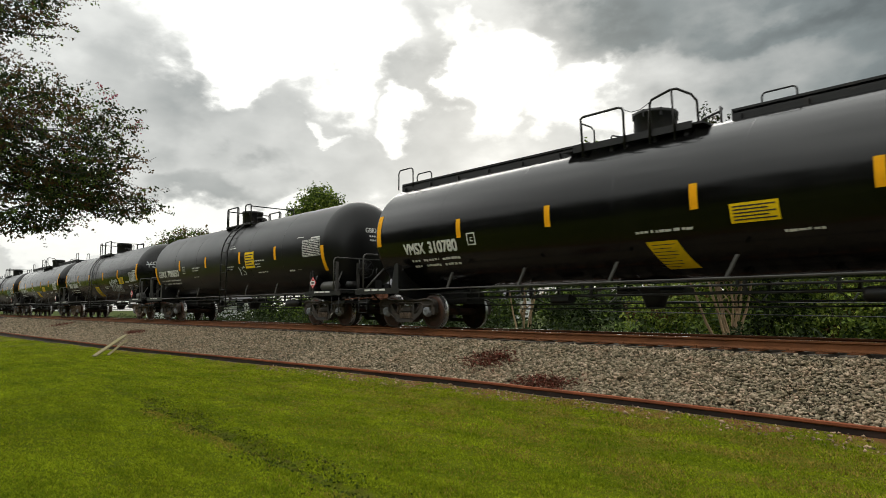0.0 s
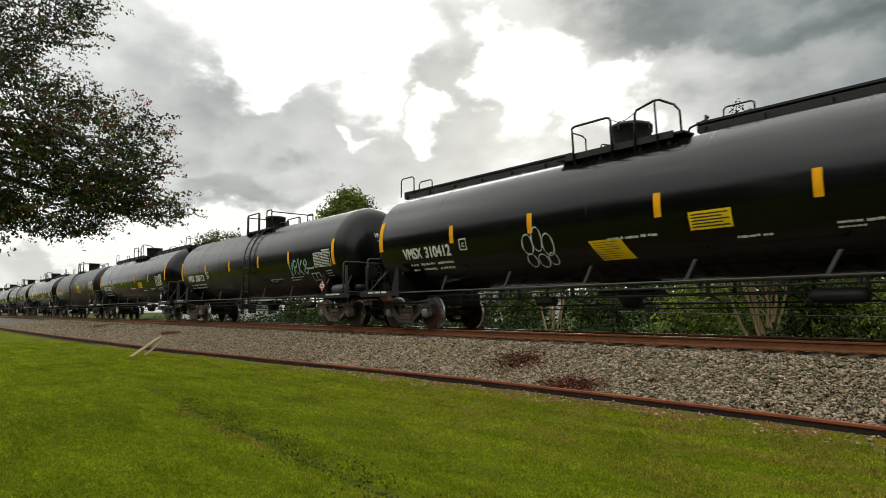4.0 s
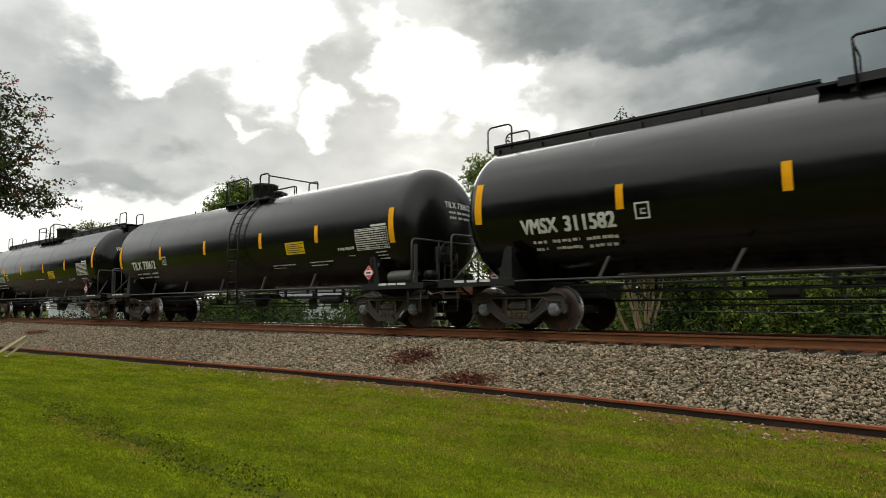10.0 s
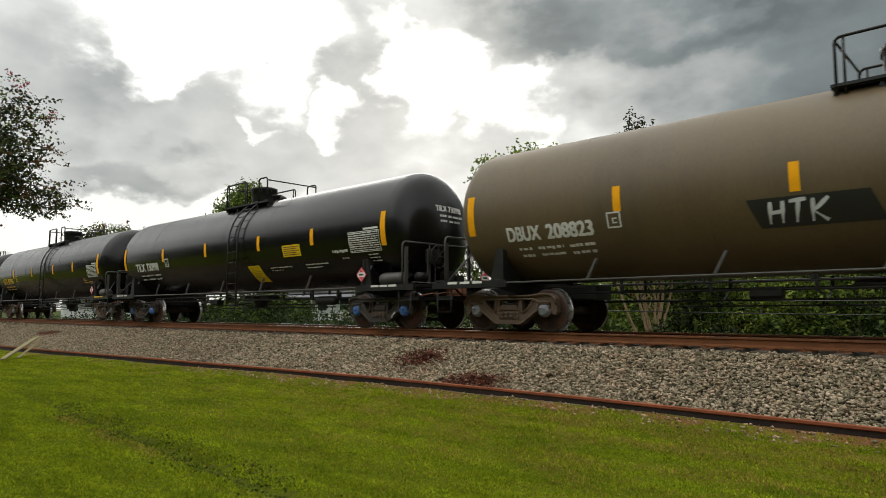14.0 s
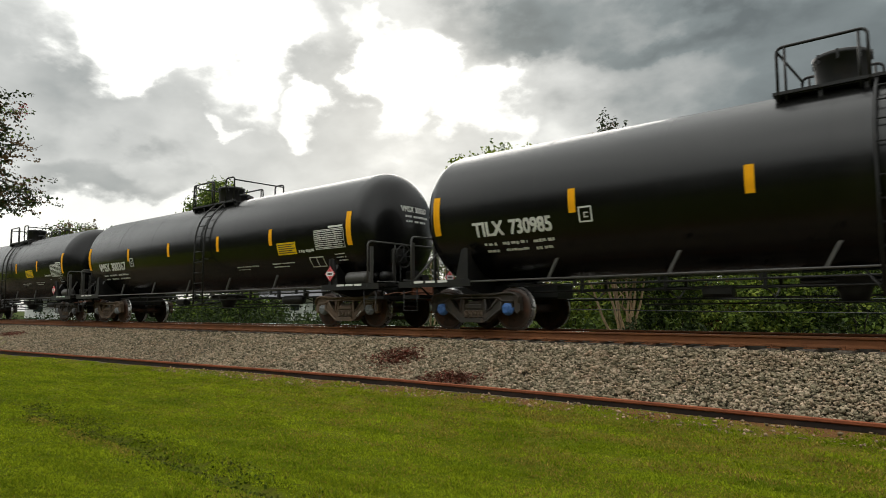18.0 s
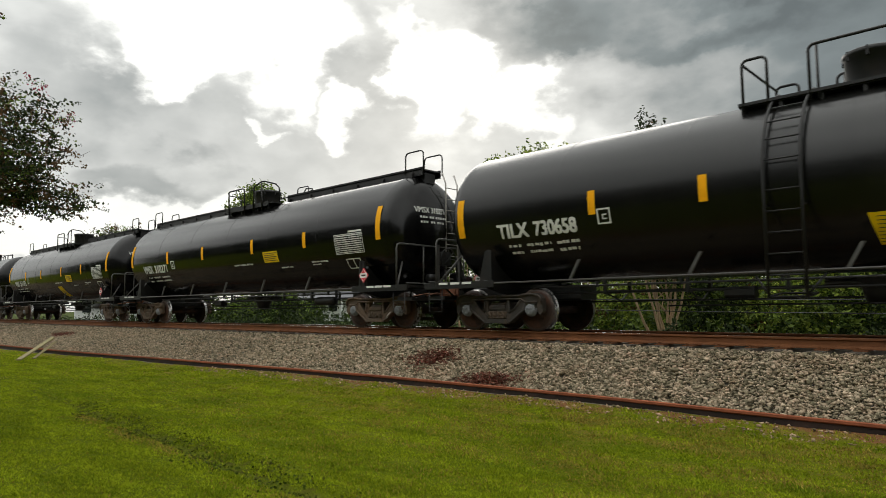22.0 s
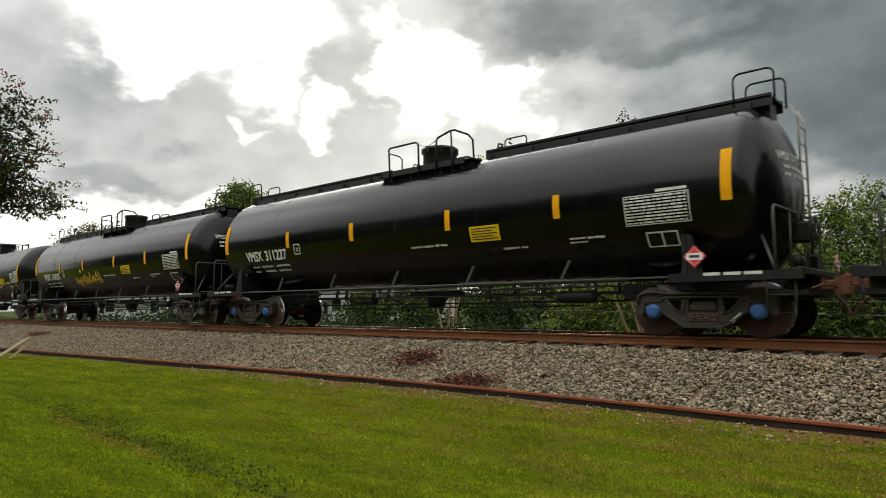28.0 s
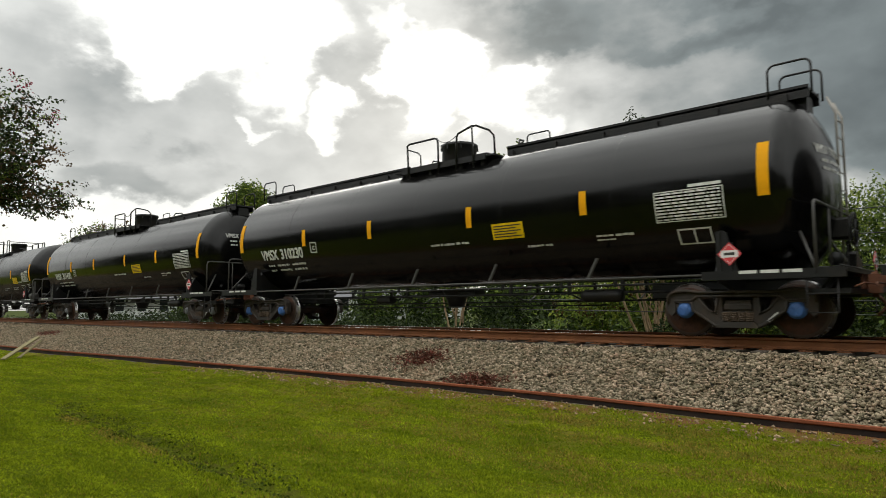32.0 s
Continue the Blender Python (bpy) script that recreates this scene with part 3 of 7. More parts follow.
def rail_mesh(path, z, mats, name, profile=RAIL_PROFILE):
    """A rail drawn along a path of (x, y) with its foot at z."""
    s = Shape()
    n = len(profile)
    v = []
    for x, y in path:
        v += [(x, y + a, z + b) for a, b in profile]
    f, m = [], []
    for i in range(len(path) - 1):
        for k in range(n):
            k2 = (k + 1) % n
            f.append((i * n + k, i * n + k2, (i + 1) * n + k2, (i + 1) * n + k))
            # the old rail's web and foot take the shade-dark colour, its head the rust
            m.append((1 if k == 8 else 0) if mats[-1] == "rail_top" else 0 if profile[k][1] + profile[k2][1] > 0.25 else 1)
    f += [tuple(range(n)), tuple((len(path) - 1) * n + k for k in reversed(range(n)))]
    m += [0, 0]
    s.add(v, f)
    s.mi = m
    return s.mesh(name, mats)


def build_track():
    foot = RAIL_Z - 0.171
    steps = [-620, -300, -150, -80, *range(-60, 40, 4), 80, 200, 500]
    for side, label in ((-1, "main line steel rail, rusty web with a polished head"), (1, "main line steel rail, rusty web with a polished head")):
        thing("rail", rail_mesh([(x, TRACK_Y + side * 0.755) for x in steps], foot, ("rail_rust", "rail_top"), "rail"), label, "rail", "main line rails", "structure")
    # the disused siding: one old rail along the foot of the embankment
    pts = [(x, siding_y(x) + 0.012 * math.sin(x * 0.9)) for x in (-620, -300, -120, *[-70 + 1.5 * i for i in range(64)], 80, 200, 500)]
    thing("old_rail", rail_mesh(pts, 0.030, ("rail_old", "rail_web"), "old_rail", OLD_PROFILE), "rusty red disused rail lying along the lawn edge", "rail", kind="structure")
    # timber ties; those nearest are pieces of their own
    rng = random.Random(5)
    track = thing("track_ties", None, "dark creosoted timber ties half buried in ballast", "railway ties", kind="structure")
    tie = Shape().box(-0.115, 0.115, -1.30, 1.30, -0.18, 0.0, 0, 0.012).mesh("tie", "tie")
    plate = Shape().box(-0.10, 0.10, -0.19, 0.19, 0.0, 0.018).box(-0.06, -0.03, -0.12, -0.085, 0.018, 0.05).box(0.03, 0.06, 0.085, 0.12, 0.018, 0.05).mesh("tie_plate", "rail_rust")
    top = foot - 0.016
    near = [-60 + 0.52 * i for i in range(140)]
    for x in near:
        at = pose(x + rng.uniform(-0.03, 0.03), TRACK_Y + rng.uniform(-0.07, 0.07), top - rng.uniform(0, 0.012), 0, 0, rng.uniform(-1.5, 1.5))
        ob = part("tie", tie, track, "", at)
        for side in (-0.755, 0.755):
            part("tie_plate", plate, ob, "", pose(0, side, 0))
    rest = Shape()
    for x in [*np.arange(-620, -60, 0.52), *np.arange(13, 500, 0.52)]:
        rest.box(x - 0.115, x + 0.115, TRACK_Y - 1.3, TRACK_Y + 1.3, top - 0.18, top)
    r = part("far_ties", rest.mesh("far_ties", "tie"), track)
    r["kind"] = "stuff"


def build_ballast():
    rng = np.random.default_rng(11)
    # crushed stone: an uneven wedge with flat, sharp-edged faces
    base = np.array([(-0.9, -0.8, -0.6), (0.95, -0.6, -0.6), (0.1, 0.95, -0.6), (-0.8, -0.7, 0.6), (0.85, -0.75, 0.6), (-0.1, 0.8, 0.6)])
    tri = np.array([(0, 2, 1), (3, 4, 5), (0, 1, 4), (0, 4, 3), (1, 2, 5), (1, 5, 4), (2, 0, 3), (2, 3, 5)])

    def stones(count, x0, x1, y0, y1, smin, smax, surface):
        x = rng.uniform(x0, x1, count)
        y = rng.uniform(y0, y1, count)
        s = rng.uniform(smin, smax, count)
        q = rng.normal(size=(count, 4))
        q /= np.linalg.norm(q, axis=1)[:, None]
        a, b, c, d = q.T
        R = np.stack([1 - 2 * (c * c + d * d), 2 * (b * c - a * d), 2 * (b * d + a * c), 2 * (b * c + a * d), 1 - 2 * (b * b + d * d), 2 * (c * d - a * b), 2 * (b * d - a * c), 2 * (c * d + a * b), 1 - 2 * (b * b + c * c)], 1).reshape(-1, 3, 3)
        shape = base[None] * rng.uniform(0.5, 1.3, (count, 6, 3)) * (s[:, None] * rng.uniform(0.35, 1.3, (count, 3)))[:, None, :]
        v = np.einsum("nij,nkj->nki", R, shape)
        if y0 < 9.3:
            foot = np.array([siding_y(p) for p in x]) + (0.06 if y1 > 9.5 else -0.75)
            y = foot + (y - y0) / (y1 - y0) * ((y1 - foot) if y1 > 9.5 else 0.7)
        z = np.array([surface(px, py) for px, py in zip(x, y)]) + rng.uniform(-0.7, 0.8, count) * s
        v[:, :, 2] *= 0.7
        v += np.stack([x, y, z], 1)[:, None, :]
        f = (np.arange(count)[:, None, None] * 6 + tri[None]).reshape(-1, 3)
        return v.reshape(-1, 3), f

    def slope(x, y):
        return bed_z(x, y) + 0.015
    groups = [stones(64000, -16, 2.0, 8.72, 11.32, 0.018, 0.050, slope), stones(42000, -38, -16, 8.3, 11.36, 0.020, 0.044, slope), stones(14000, -75, -38, 7.4, 11.5, 0.04, 0.07, slope),
              stones(6000, 2.0, 9.0, 8.8, 11.5, 0.026, 0.05, slope), stones(5000, -40, 6, 11.5, 13.2, 0.026, 0.05, slope)]
    v, f, n = [], [], 0
    for gv, gf in groups:
        v.append(gv)
        f.append(gf + n)
        n += len(gv)
    thing("ballast", triangles("ballast", np.concatenate(v), np.concatenate(f), "stone"), "grey and tan crushed granite ballast on the embankment", "gravel", kind="stuff")
    # loose pebbles and chips on the bare soil at the lawn's edge
    def edge(x, y):
        return lawn_z(x, y)
    v, f = stones(1500, -16, 1.0, 8.0, 8.75, 0.010, 0.036, edge)
    thing("loose_pebbles", triangles("loose_pebbles", v, f, "chips"), "loose stone chips on bare soil beside the old rail", "pebbles", kind="stuff")


def build_dead_leaves():
    """Patches of rust-red fallen sprays on the ballast."""
    rng = np.random.default_rng(3)
    for cx, cy, w, d, count in ((-9.75, 9.97, 0.60, 0.40, 900), (-7.7, 9.27, 0.62, 0.24, 900), (-46.8, 9.7, 1.2, 0.7, 500), (-31.4, 9.4, 1.0, 0.4, 400)):
        p = rng.normal(size=(count, 2)) * (w * 0.5, d * 0.5)
        x, y = cx + p[:, 0], cy + p[:, 1]
        z = np.array([bed_z(a, b) for a, b in zip(x, y)]) + 0.05 + rng.uniform(-0.01, 0.05, count)
        nrm = rng.normal(size=(count, 3)) * 0.6 + (0, 0, 1)
        nrm /= np.linalg.norm(nrm, axis=1)[:, None]
        me = quads("dead_leaves", np.stack([x, y, z], 1), nrm, rng.uniform(0.05, 0.13, count), "needles", 0.25, rng)
        thing("dead_leaves", me, "heap of rust-red dead leaves on the ballast", "dead leaves", kind="stuff")


def build_grass():
    rng = np.random.default_rng(7)
    count = 1250000
    # thicker towards the camera
    r = 3.3 + 37 * rng.uniform(0, 1, count) ** 2.0
    a = np.radians(rng.uniform(2, 88, count))
    x, y = -r * np.sin(a), r * np.cos(a)
    # and thinner all round
    m = 170000
    x[:m], y[:m] = rng.uniform(-26, 12, m), rng.uniform(-9, 9, m)
    r[:m] = np.hypot(x[:m], y[:m])
    edge = np.array([siding_y(p) for p in x])
    thin = np.clip((edge - 0.05 - y) / 0.7 + 0.25 * np.sin(x * 3.7) + 0.2 * np.sin(x * 9.1 + y * 5), 0.12, 1)
    torn = np.clip(np.abs(y - 3.33 - 0.065 * np.maximum(0, -x - 4.8)) / 0.15 + 0.1 + 0.12 * np.maximum(0, -x - 4.5) + 0.7 * np.sin(x * 7.3) * np.sin(x * 2.7 + y * 9), 0.12, 1)
    keep = (y < edge - 0.1) & (rng.uniform(0, 1, count) < thin * torn)
    x, y, r = x[keep], y[keep], r[keep]
    n = len(x)
    z = np.array([lawn_z(p, q) for p, q in zip(x, y)])
    tuft = sum(np.sin(x * a + y * b + c) for a, b, c in ((7.1, 3.3, 0), (-4.7, 9.2, 1), (13.1, -8.4, 2), (21, 17, 3), (-19, 26, 4), (2.3, 5.1, 5))) / 6
    h = rng.uniform(0.010, 0.030, n) * np.clip(1 + 1.0 * tuft, 0.55, 1.7)
    yaw = rng.uniform(0, 2 * np.pi, n)
    w = rng.uniform(0.0028, 0.0062, n) * (1 + r * 0.16)
    lean = rng.uniform(0.1, 1.3, n) * h
    ly = rng.uniform(0, 2 * np.pi, n)
    base = np.stack([x, y, z - 0.004], 1)
    side = np.stack([np.cos(yaw) * w, np.sin(yaw) * w, np.zeros(n)], 1)
    tip = base + np.stack([np.cos(ly) * lean, np.sin(ly) * lean, h], 1)
    v = np.stack([base - side, base + side, tip], 1)
    # dry, straw-coloured streaks where the turf is thin: along the rail, beside the rut and out to the east
    streak = sum(np.sin(x * a + y * b + c) for a, b, c in ((0.9, 3.1, 0), (1.7, -5.3, 1), (-0.6, 7.7, 2), (3.9, 2.2, 3), (5.1, 11.0, 4))) / 5
    gap = y - 3.33 - 0.065 * np.maximum(0, -x - 4.8)
    dry = 0.65 * np.clip((y - 3.0) / 4.5, 0, 1) * np.clip((x + 15) / 9, 0.15, 1) + 0.7 * np.exp(-((gap + 0.22) / 0.16) ** 2) * (x < -2.5) * (x > -11)
    straw = rng.uniform(0, 1, n) < np.clip(dry * (0.55 + 1.5 * streak), 0.02, 0.85)
    for name, pick, mat, label in (("grass", ~straw, "blade", "short mown green grass"), ("dry_grass", straw, "straw", "straw-coloured dry grass streaking the lawn")):
        f = np.arange(3 * int(pick.sum())).reshape(-1, 3)
        thing(name, triangles(name, v[pick].reshape(-1, 3), f, mat), label, "grass", kind="stuff")


def build_clods():
    rng = np.random.default_rng(41)
    n = 3400
    x = -2.6 - 9.5 * rng.uniform(0, 1, n) ** 1.7
    y = 3.33 + 0.065 * np.maximum(0, -x - 4.8) + rng.normal(size=n) * 0.15 + 0.10 * np.sin(x * 3.1) + 0.05 * np.sin(x * 8.3)
    z = np.array([lawn_z(a, b) for a, b in zip(x, y)]) + rng.uniform(0.0, 0.035, n)
    up = rng.normal(size=(n, 3)) + (0, 0, 0.6)
    up /= np.linalg.norm(up, axis=1)[:, None]
    thing("torn_turf", quads("torn_turf", np.stack([x, y, z], 1), up, rng.uniform(0.012, 0.042, n), "clod", 0.7, rng), "dark torn turf and weeds along a tyre rut", "turf", kind="stuff")


def build_board():
    s = Shape()
    s.prism([(-0.075, -0.018), (0.075, -0.018), (0.075, 0.018), (-0.075, 0.018)], 0, 1, "x")
    a, b = Vector((-23.9, 5.95, 0.05)), Vector((-25.3, 7.28, 0.65))
    d = (b - a)
    x = d.normalized()
    y = Vector((0, 0, 1)).cross(x).normalized()
    m = Matrix((x, y, x.cross(y))).transposed().to_4x4()
    s.v = [tuple(m @ Vector((p[0] * d.length, p[1], p[2])) + a) for p in s.v]
    thing("loose_board", s.mesh("loose_board", "board"), "weathered pale plank leaning across the old rail", "plank")
    s2 = Shape().prism([(-0.05, -0.012), (0.05, -0.012), (0.05, 0.012), (-0.05, 0.012)], 0, 1, "x")
    a2 = Vector((-24.2, 6.45, 0.05))
    d2 = Vector((-1.0, 0.9, 0.48))
    x = d2.normalized()
    y = Vector((0, 0, 1)).cross(x).normalized()
    m = Matrix((x, y, x.cross(y))).transposed().to_4x4()
    s2.v = [tuple(m @ Vector((p[0] * d2.length, p[1], p[2])) + a2) for p in s2.v]
    thing("loose_board", s2.mesh("loose_board", "board"), "short weathered plank beside a longer one", "plank")


build_ground()
build_track()
build_ballast()
build_dead_leaves()
build_grass()
build_clods()
build_board()


# ---------------------------------------------------------------- plants
def leaf_places(rng, blobs, clumps, leaves, spread, rim=0.5, rise=0.0, gaps=0, reach=(1.5, 5.0), level=1.0):
    """Places and facings of leaves: sprays that point outwards in ellipsoids (x, y, z, rx, ry, rz), with gaps left between them."""
    p, nrm = [], []
    vol = np.array([b[3] * b[4] * b[5] for b in blobs]) ** 0.8
    share = np.maximum(1, (clumps * vol / vol.sum()).astype(int))
    for (cx, cy, cz, rx, ry, rz), n in zip(blobs, share):
        d = rng.normal(size=(n, 3))
        d /= np.linalg.norm(d, axis=1)[:, None]
        r = rim + (1 - rim) * rng.uniform(0, 1, n) ** 0.7
        c = np.array([cx, cy, cz]) + d * r[:, None] * (0.88 * rx, 0.88 * ry, 0.88 * rz)
        if gaps:
            g = rng.normal(size=(gaps, 3))
            g = np.array([cx, cy, cz]) + g / np.linalg.norm(g, axis=1)[:, None] * (rx, ry, rz) * rng.uniform(0.5, 1.0, (gaps, 1))
            far = np.linalg.norm(c[:, None, :] - g[None], axis=2).min(axis=1) > (0.24 if level == 1.0 else 0.36) * min(rx, ry, rz)
            c, d = c[far], d[far]
        n = len(c)
        idx = np.repeat(np.arange(n), rng.poisson(leaves, n) + 2)
        way = (d * 0.8 + rng.normal(size=(n, 3)) * 0.6) * (1, 1, level) + (0, 0, rise)
        way /= np.linalg.norm(way, axis=1)[:, None]
        far_out = spread * rng.uniform(*reach, n)
        u = rng.uniform(-0.4, 1.0, len(idx))
        q = c[idx] + way[idx] * (far_out[idx] * u)[:, None] + rng.normal(size=(len(idx), 3)) * (spread * (0.75 - 0.45 * u))[:, None] * (1, 1, 0.4 + 0.6 * level)
        p.append(q)
        v = rng.normal(size=(len(idx), 3)) + d[idx] * 0.6 + (0, 0, 0.5)
        nrm.append(v / np.linalg.norm(v, axis=1)[:, None])
    return np.concatenate(p), np.concatenate(nrm)


def branch_path(rng, a, b, wander, n=6):
    a, b = Vector(a), Vector(b)
    out = []
    for i in range(n + 1):
        k = i / n
        w = wander * math.sin(math.pi * k)
        out.append(a.lerp(b, k) + Vector((rng.uniform(-w, w), rng.uniform(-w, w), rng.uniform(-w, w) * 0.4)))
    return out


def make_tree(name, label, base, stems, blobs, clumps, leaves, spread, leaf, mats, seed, bark="bark_dark", thick=0.12, limbs=8, flowers=None, aspect=0.5, twigs=0, rise=0.0, gaps=0, lead=None, reach=(1.5, 5.0), level=1.0):
    """A tree or shrub: tapered stems, limbs that reach into the crown, and a crown of many leaves."""
    rng, nrng = random.Random(seed), np.random.default_rng(seed)
    tree = thing(name, None, label, "shrub" if name == "shrub" else "tree", "trees beyond the railway" if name != "overhanging_tree" else "")
    b0 = Vector(base)
    tops = []
    for i in range(stems):
        bl = blobs[rng.randrange(len(blobs)) if lead is None else lead]
        top = Vector((bl[0] + rng.uniform(-0.4, 0.4) * bl[3], bl[1] + rng.uniform(-0.4, 0.4) * bl[4], bl[2]))
        foot = b0 + Vector((rng.uniform(-1, 1), rng.uniform(-1, 1), 0)) * thick * (3.2 if bark == "bark" else 1.6 if stems > 1 else 0)
        fan = bark == "bark"
        if fan:
            top = foot.lerp(top, 0.9) + (foot - b0) * 5.0
        path = branch_path(rng, foot, top, 0.12 * (top - foot).length * (0.12 if fan else 0.5), 8)
        radii = [thick * (1 - 0.75 * k / 8) / (1 if stems == 1 else 1.3) for k in range(9)]
        radii[0] *= 1.25
        part("trunk", Shape().tube(path, 0, 8, radii=radii).mesh("trunk", bark), tree)
        tops.append(path)
    for i in range(limbs):
        limb = Shape()
        path = rng.choice(tops)
        s = path[rng.randrange(3 if lead is None else 6, 8)]
        bl = blobs[i % len(blobs)]
        e = Vector((bl[0] + rng.uniform(-0.8, 0.8) * bl[3], bl[1] + rng.uniform(-0.8, 0.8) * bl[4], bl[2] + rng.uniform(-0.7, 0.8) * bl[5]))
        q = branch_path(rng, s, e, 0.15 * (e - s).length, 5)
        limb.tube(q, 0, 5, radii=[thick * 0.42 * (1 - 0.85 * k / 5) for k in range(6)])
        for _ in range(twigs):
            st = q[rng.randrange(1, 6)]
            en = st + Vector((rng.uniform(-1, 1), rng.uniform(-1, 1), rng.uniform(-0.8, 0.5))) * 0.45 * max(bl[3:6]) * 0.9
            limb.tube(branch_path(rng, st, en, 0.08, 3), 0, 4, radii=[thick * 0.10, thick * 0.07, thick * 0.05, thick * 0.02])
        part("limb", limb.mesh("limb", bark), tree)
    for j, (mat, weight) in enumerate(mats):
        p, n = leaf_places(nrng, blobs, max(4, int(clumps * weight)), leaves, spread, 0.5, rise, gaps, reach, level)
        crown = part("crown", quads("crown", p, n, leaf * nrng.uniform(0.6, 1.4, len(p)), mat, aspect, nrng), tree)
        crown["kind"] = "stuff"
    for fl in flowers or ():
        p, n = leaf_places(nrng, [fl], 2, 45, 0.055, 0.0)
        part("flower_head", quads("flower_head", p, n, leaf * 0.7 * nrng.uniform(0.5, 1.2, len(p)), "flower", 0.9, nrng), tree, "crimson flower head")["kind"] = "stuff"
    return tree


def build_plants():
    # the crape myrtle whose crown hangs over the lawn
    make_tree("overhanging_tree", "dark leafy crape myrtle with crimson flower heads over the lawn", (-11.2, -2.2, 0.0), 3,
              [(-10.55, 2.0, 3.95, 1.2, 1.25, 0.85), (-10.7, 0.8, 4.1, 1.3, 1.3, 1.25), (-10.6, 2.85, 3.15, 0.7, 0.55, 0.25), (-10.6, 2.2, 3.3, 0.8, 0.7, 0.35), (-10.6, 1.6, 3.0, 0.9, 0.9, 0.40), (-10.9, 1.25, 6.15, 1.2, 1.0, 0.8), (-10.9, 0.55, 5.35, 0.6, 0.75, 0.6), (-11.0, -0.6, 5.3, 1.5, 1.3, 1.6), (-10.8, 0.4, 2.9, 1.1, 1.0, 0.45)],
              5700, 21, 0.058, 0.043, (("leaf_dark", 0.60), ("leaf_mid", 0.18), ("leaf_bronze", 0.32)), 21, thick=0.085, limbs=40, twigs=7, gaps=14, lead=-2, reach=(2.0, 9.0), level=0.3, aspect=0.65,
              flowers=[(-10.4, 3.05, 4.3, 0.1, 0.1, 0.05), (-10.5, 2.6, 4.7, 0.1, 0.1, 0.05)])
    # the crape myrtle beyond the track, with its fan of pale stems
    make_tree("crape_myrtle", "multi-stemmed crape myrtle with crimson flowers beyond the track", (-8.35, 18.0, 0.35), 10,
              [(-8.58, 17.9, 6.3, 0.45, 0.5, 0.95), (-9.28, 17.6, 5.5, 0.6, 0.7, 0.9), (-7.78, 18.2, 5.0, 0.55, 0.7, 0.9), (-8.58, 17.9, 4.2, 1.2, 1.0, 1.1), (-8.28, 18.0, 3.0, 1.2, 1.0, 0.8)],
              1000, 17, 0.11, 0.10, (("leaf_dark", 0.95), ("leaf_bronze", 0.15)), 5, bark="bark", thick=0.060, limbs=16, twigs=2, rise=1.3,
              flowers=[(-7.93, 17.6, 5.75, 0.2, 0.1, 0.1), (-7.78, 17.7, 5.35, 0.2, 0.1, 0.1), (-8.18, 17.4, 6.0, 0.2, 0.1, 0.1), (-7.58, 17.7, 4.6, 0.2, 0.1, 0.1), (-7.88, 17.4, 4.0, 0.2, 0.1, 0.1), (-7.48, 17.8, 3.4, 0.2, 0.1, 0.1)])
    make_tree("crape_myrtle", "slender multi-stemmed crape myrtle beyond the track", (-15.9, 18.0, 0.35), 5,
              [(-16.0, 18.0, 3.6, 1.0, 0.9, 0.9), (-15.7, 18.2, 2.7, 1.1, 0.9, 0.6)], 200, 12, 0.13, 0.11, (("leaf_mid", 0.6), ("leaf_dark", 0.5)), 6, bark="bark", thick=0.06, limbs=8)
    # broadleaf trees that rise over the train
    make_tree("broadleaf_tree", "round-topped green broadleaf tree beyond the track", (-20.6, 28.5, 0.3), 1,
              [(-21.4, 27.6, 8.6, 1.1, 1.3, 1.0), (-20.0, 28.6, 9.0, 0.9, 1.2, 0.95), (-19.0, 29.4, 8.9, 0.8, 1.0, 1.1), (-20.3, 28.4, 6.6, 2.2, 2.0, 1.6), (-20.3, 28.4, 4.4, 2.3, 2.0, 1.6)],
              1300, 18, 0.20, 0.18, (("leaf_mid", 0.4), ("leaf_light", 0.7)), 7, thick=0.2, limbs=14)
    make_tree("broadleaf_tree", "tall green broadleaf tree in the distance", (-51.4, 31.0, 0.3), 1,
              [(-51.4, 30.9, 10.6, 2.0, 2.0, 2.0), (-52.3, 29.3, 9.6, 1.3, 1.3, 1.0), (-50.4, 32.2, 9.8, 1.2, 1.3, 1.1), (-51.4, 31.0, 7.5, 2.8, 2.6, 2.2)],
              1700, 17, 0.26, 0.24, (("leaf_mid", 0.7), ("leaf_light", 0.3)), 8, thick=0.28, limbs=10)
    make_tree("broadleaf_tree", "wide dull-green tree far down the line", (-103.2, 38.0, 0.3), 1,
              [(-103.2, 38.5, 11.6, 3.0, 4.2, 2.6), (-104.0, 35.5, 10.6, 2.5, 2.6, 1.8), (-102.0, 42.0, 11.0, 2.5, 2.8, 2.2), (-103, 38.5, 7.5, 4.0, 5.0, 3.0)],
              900, 15, 0.45, 0.38, (("leaf_mid", 0.5), ("leaf_bronze", 0.35), ("leaf_dark", 0.2)), 9, thick=0.4, limbs=8)
    rng = random.Random(12)
    # the tangle of shrubs and saplings along the far side of the line
    x = -62.0
    i = 0
    while x < 14:
        near = x > -14
        y = rng.uniform(19.5, 22.5) if near else rng.uniform(21, 27)
        h = rng.uniform(2.2, 3.3) if near else rng.uniform(1.8, 3.0)
        w = rng.uniform(1.3, 2.0)
        blobs = [(x, y, 0.35 + h * 0.55, w, w * 0.8, h * 0.5), (x + rng.uniform(-w, w) * 0.7, y - 0.5, 0.35 + h * 0.35, w * 0.7, w * 0.6, h * 0.36), (x + rng.uniform(-w, w) * 0.6, y, 0.35 + h * 0.8, w * 0.5, w * 0.5, h * 0.3)]
        if 2.1 < -x / y < 2.65 or 1.26 < -x / y < 1.4:
            # gaps through which the white houses show
            x += 1.2
            continue
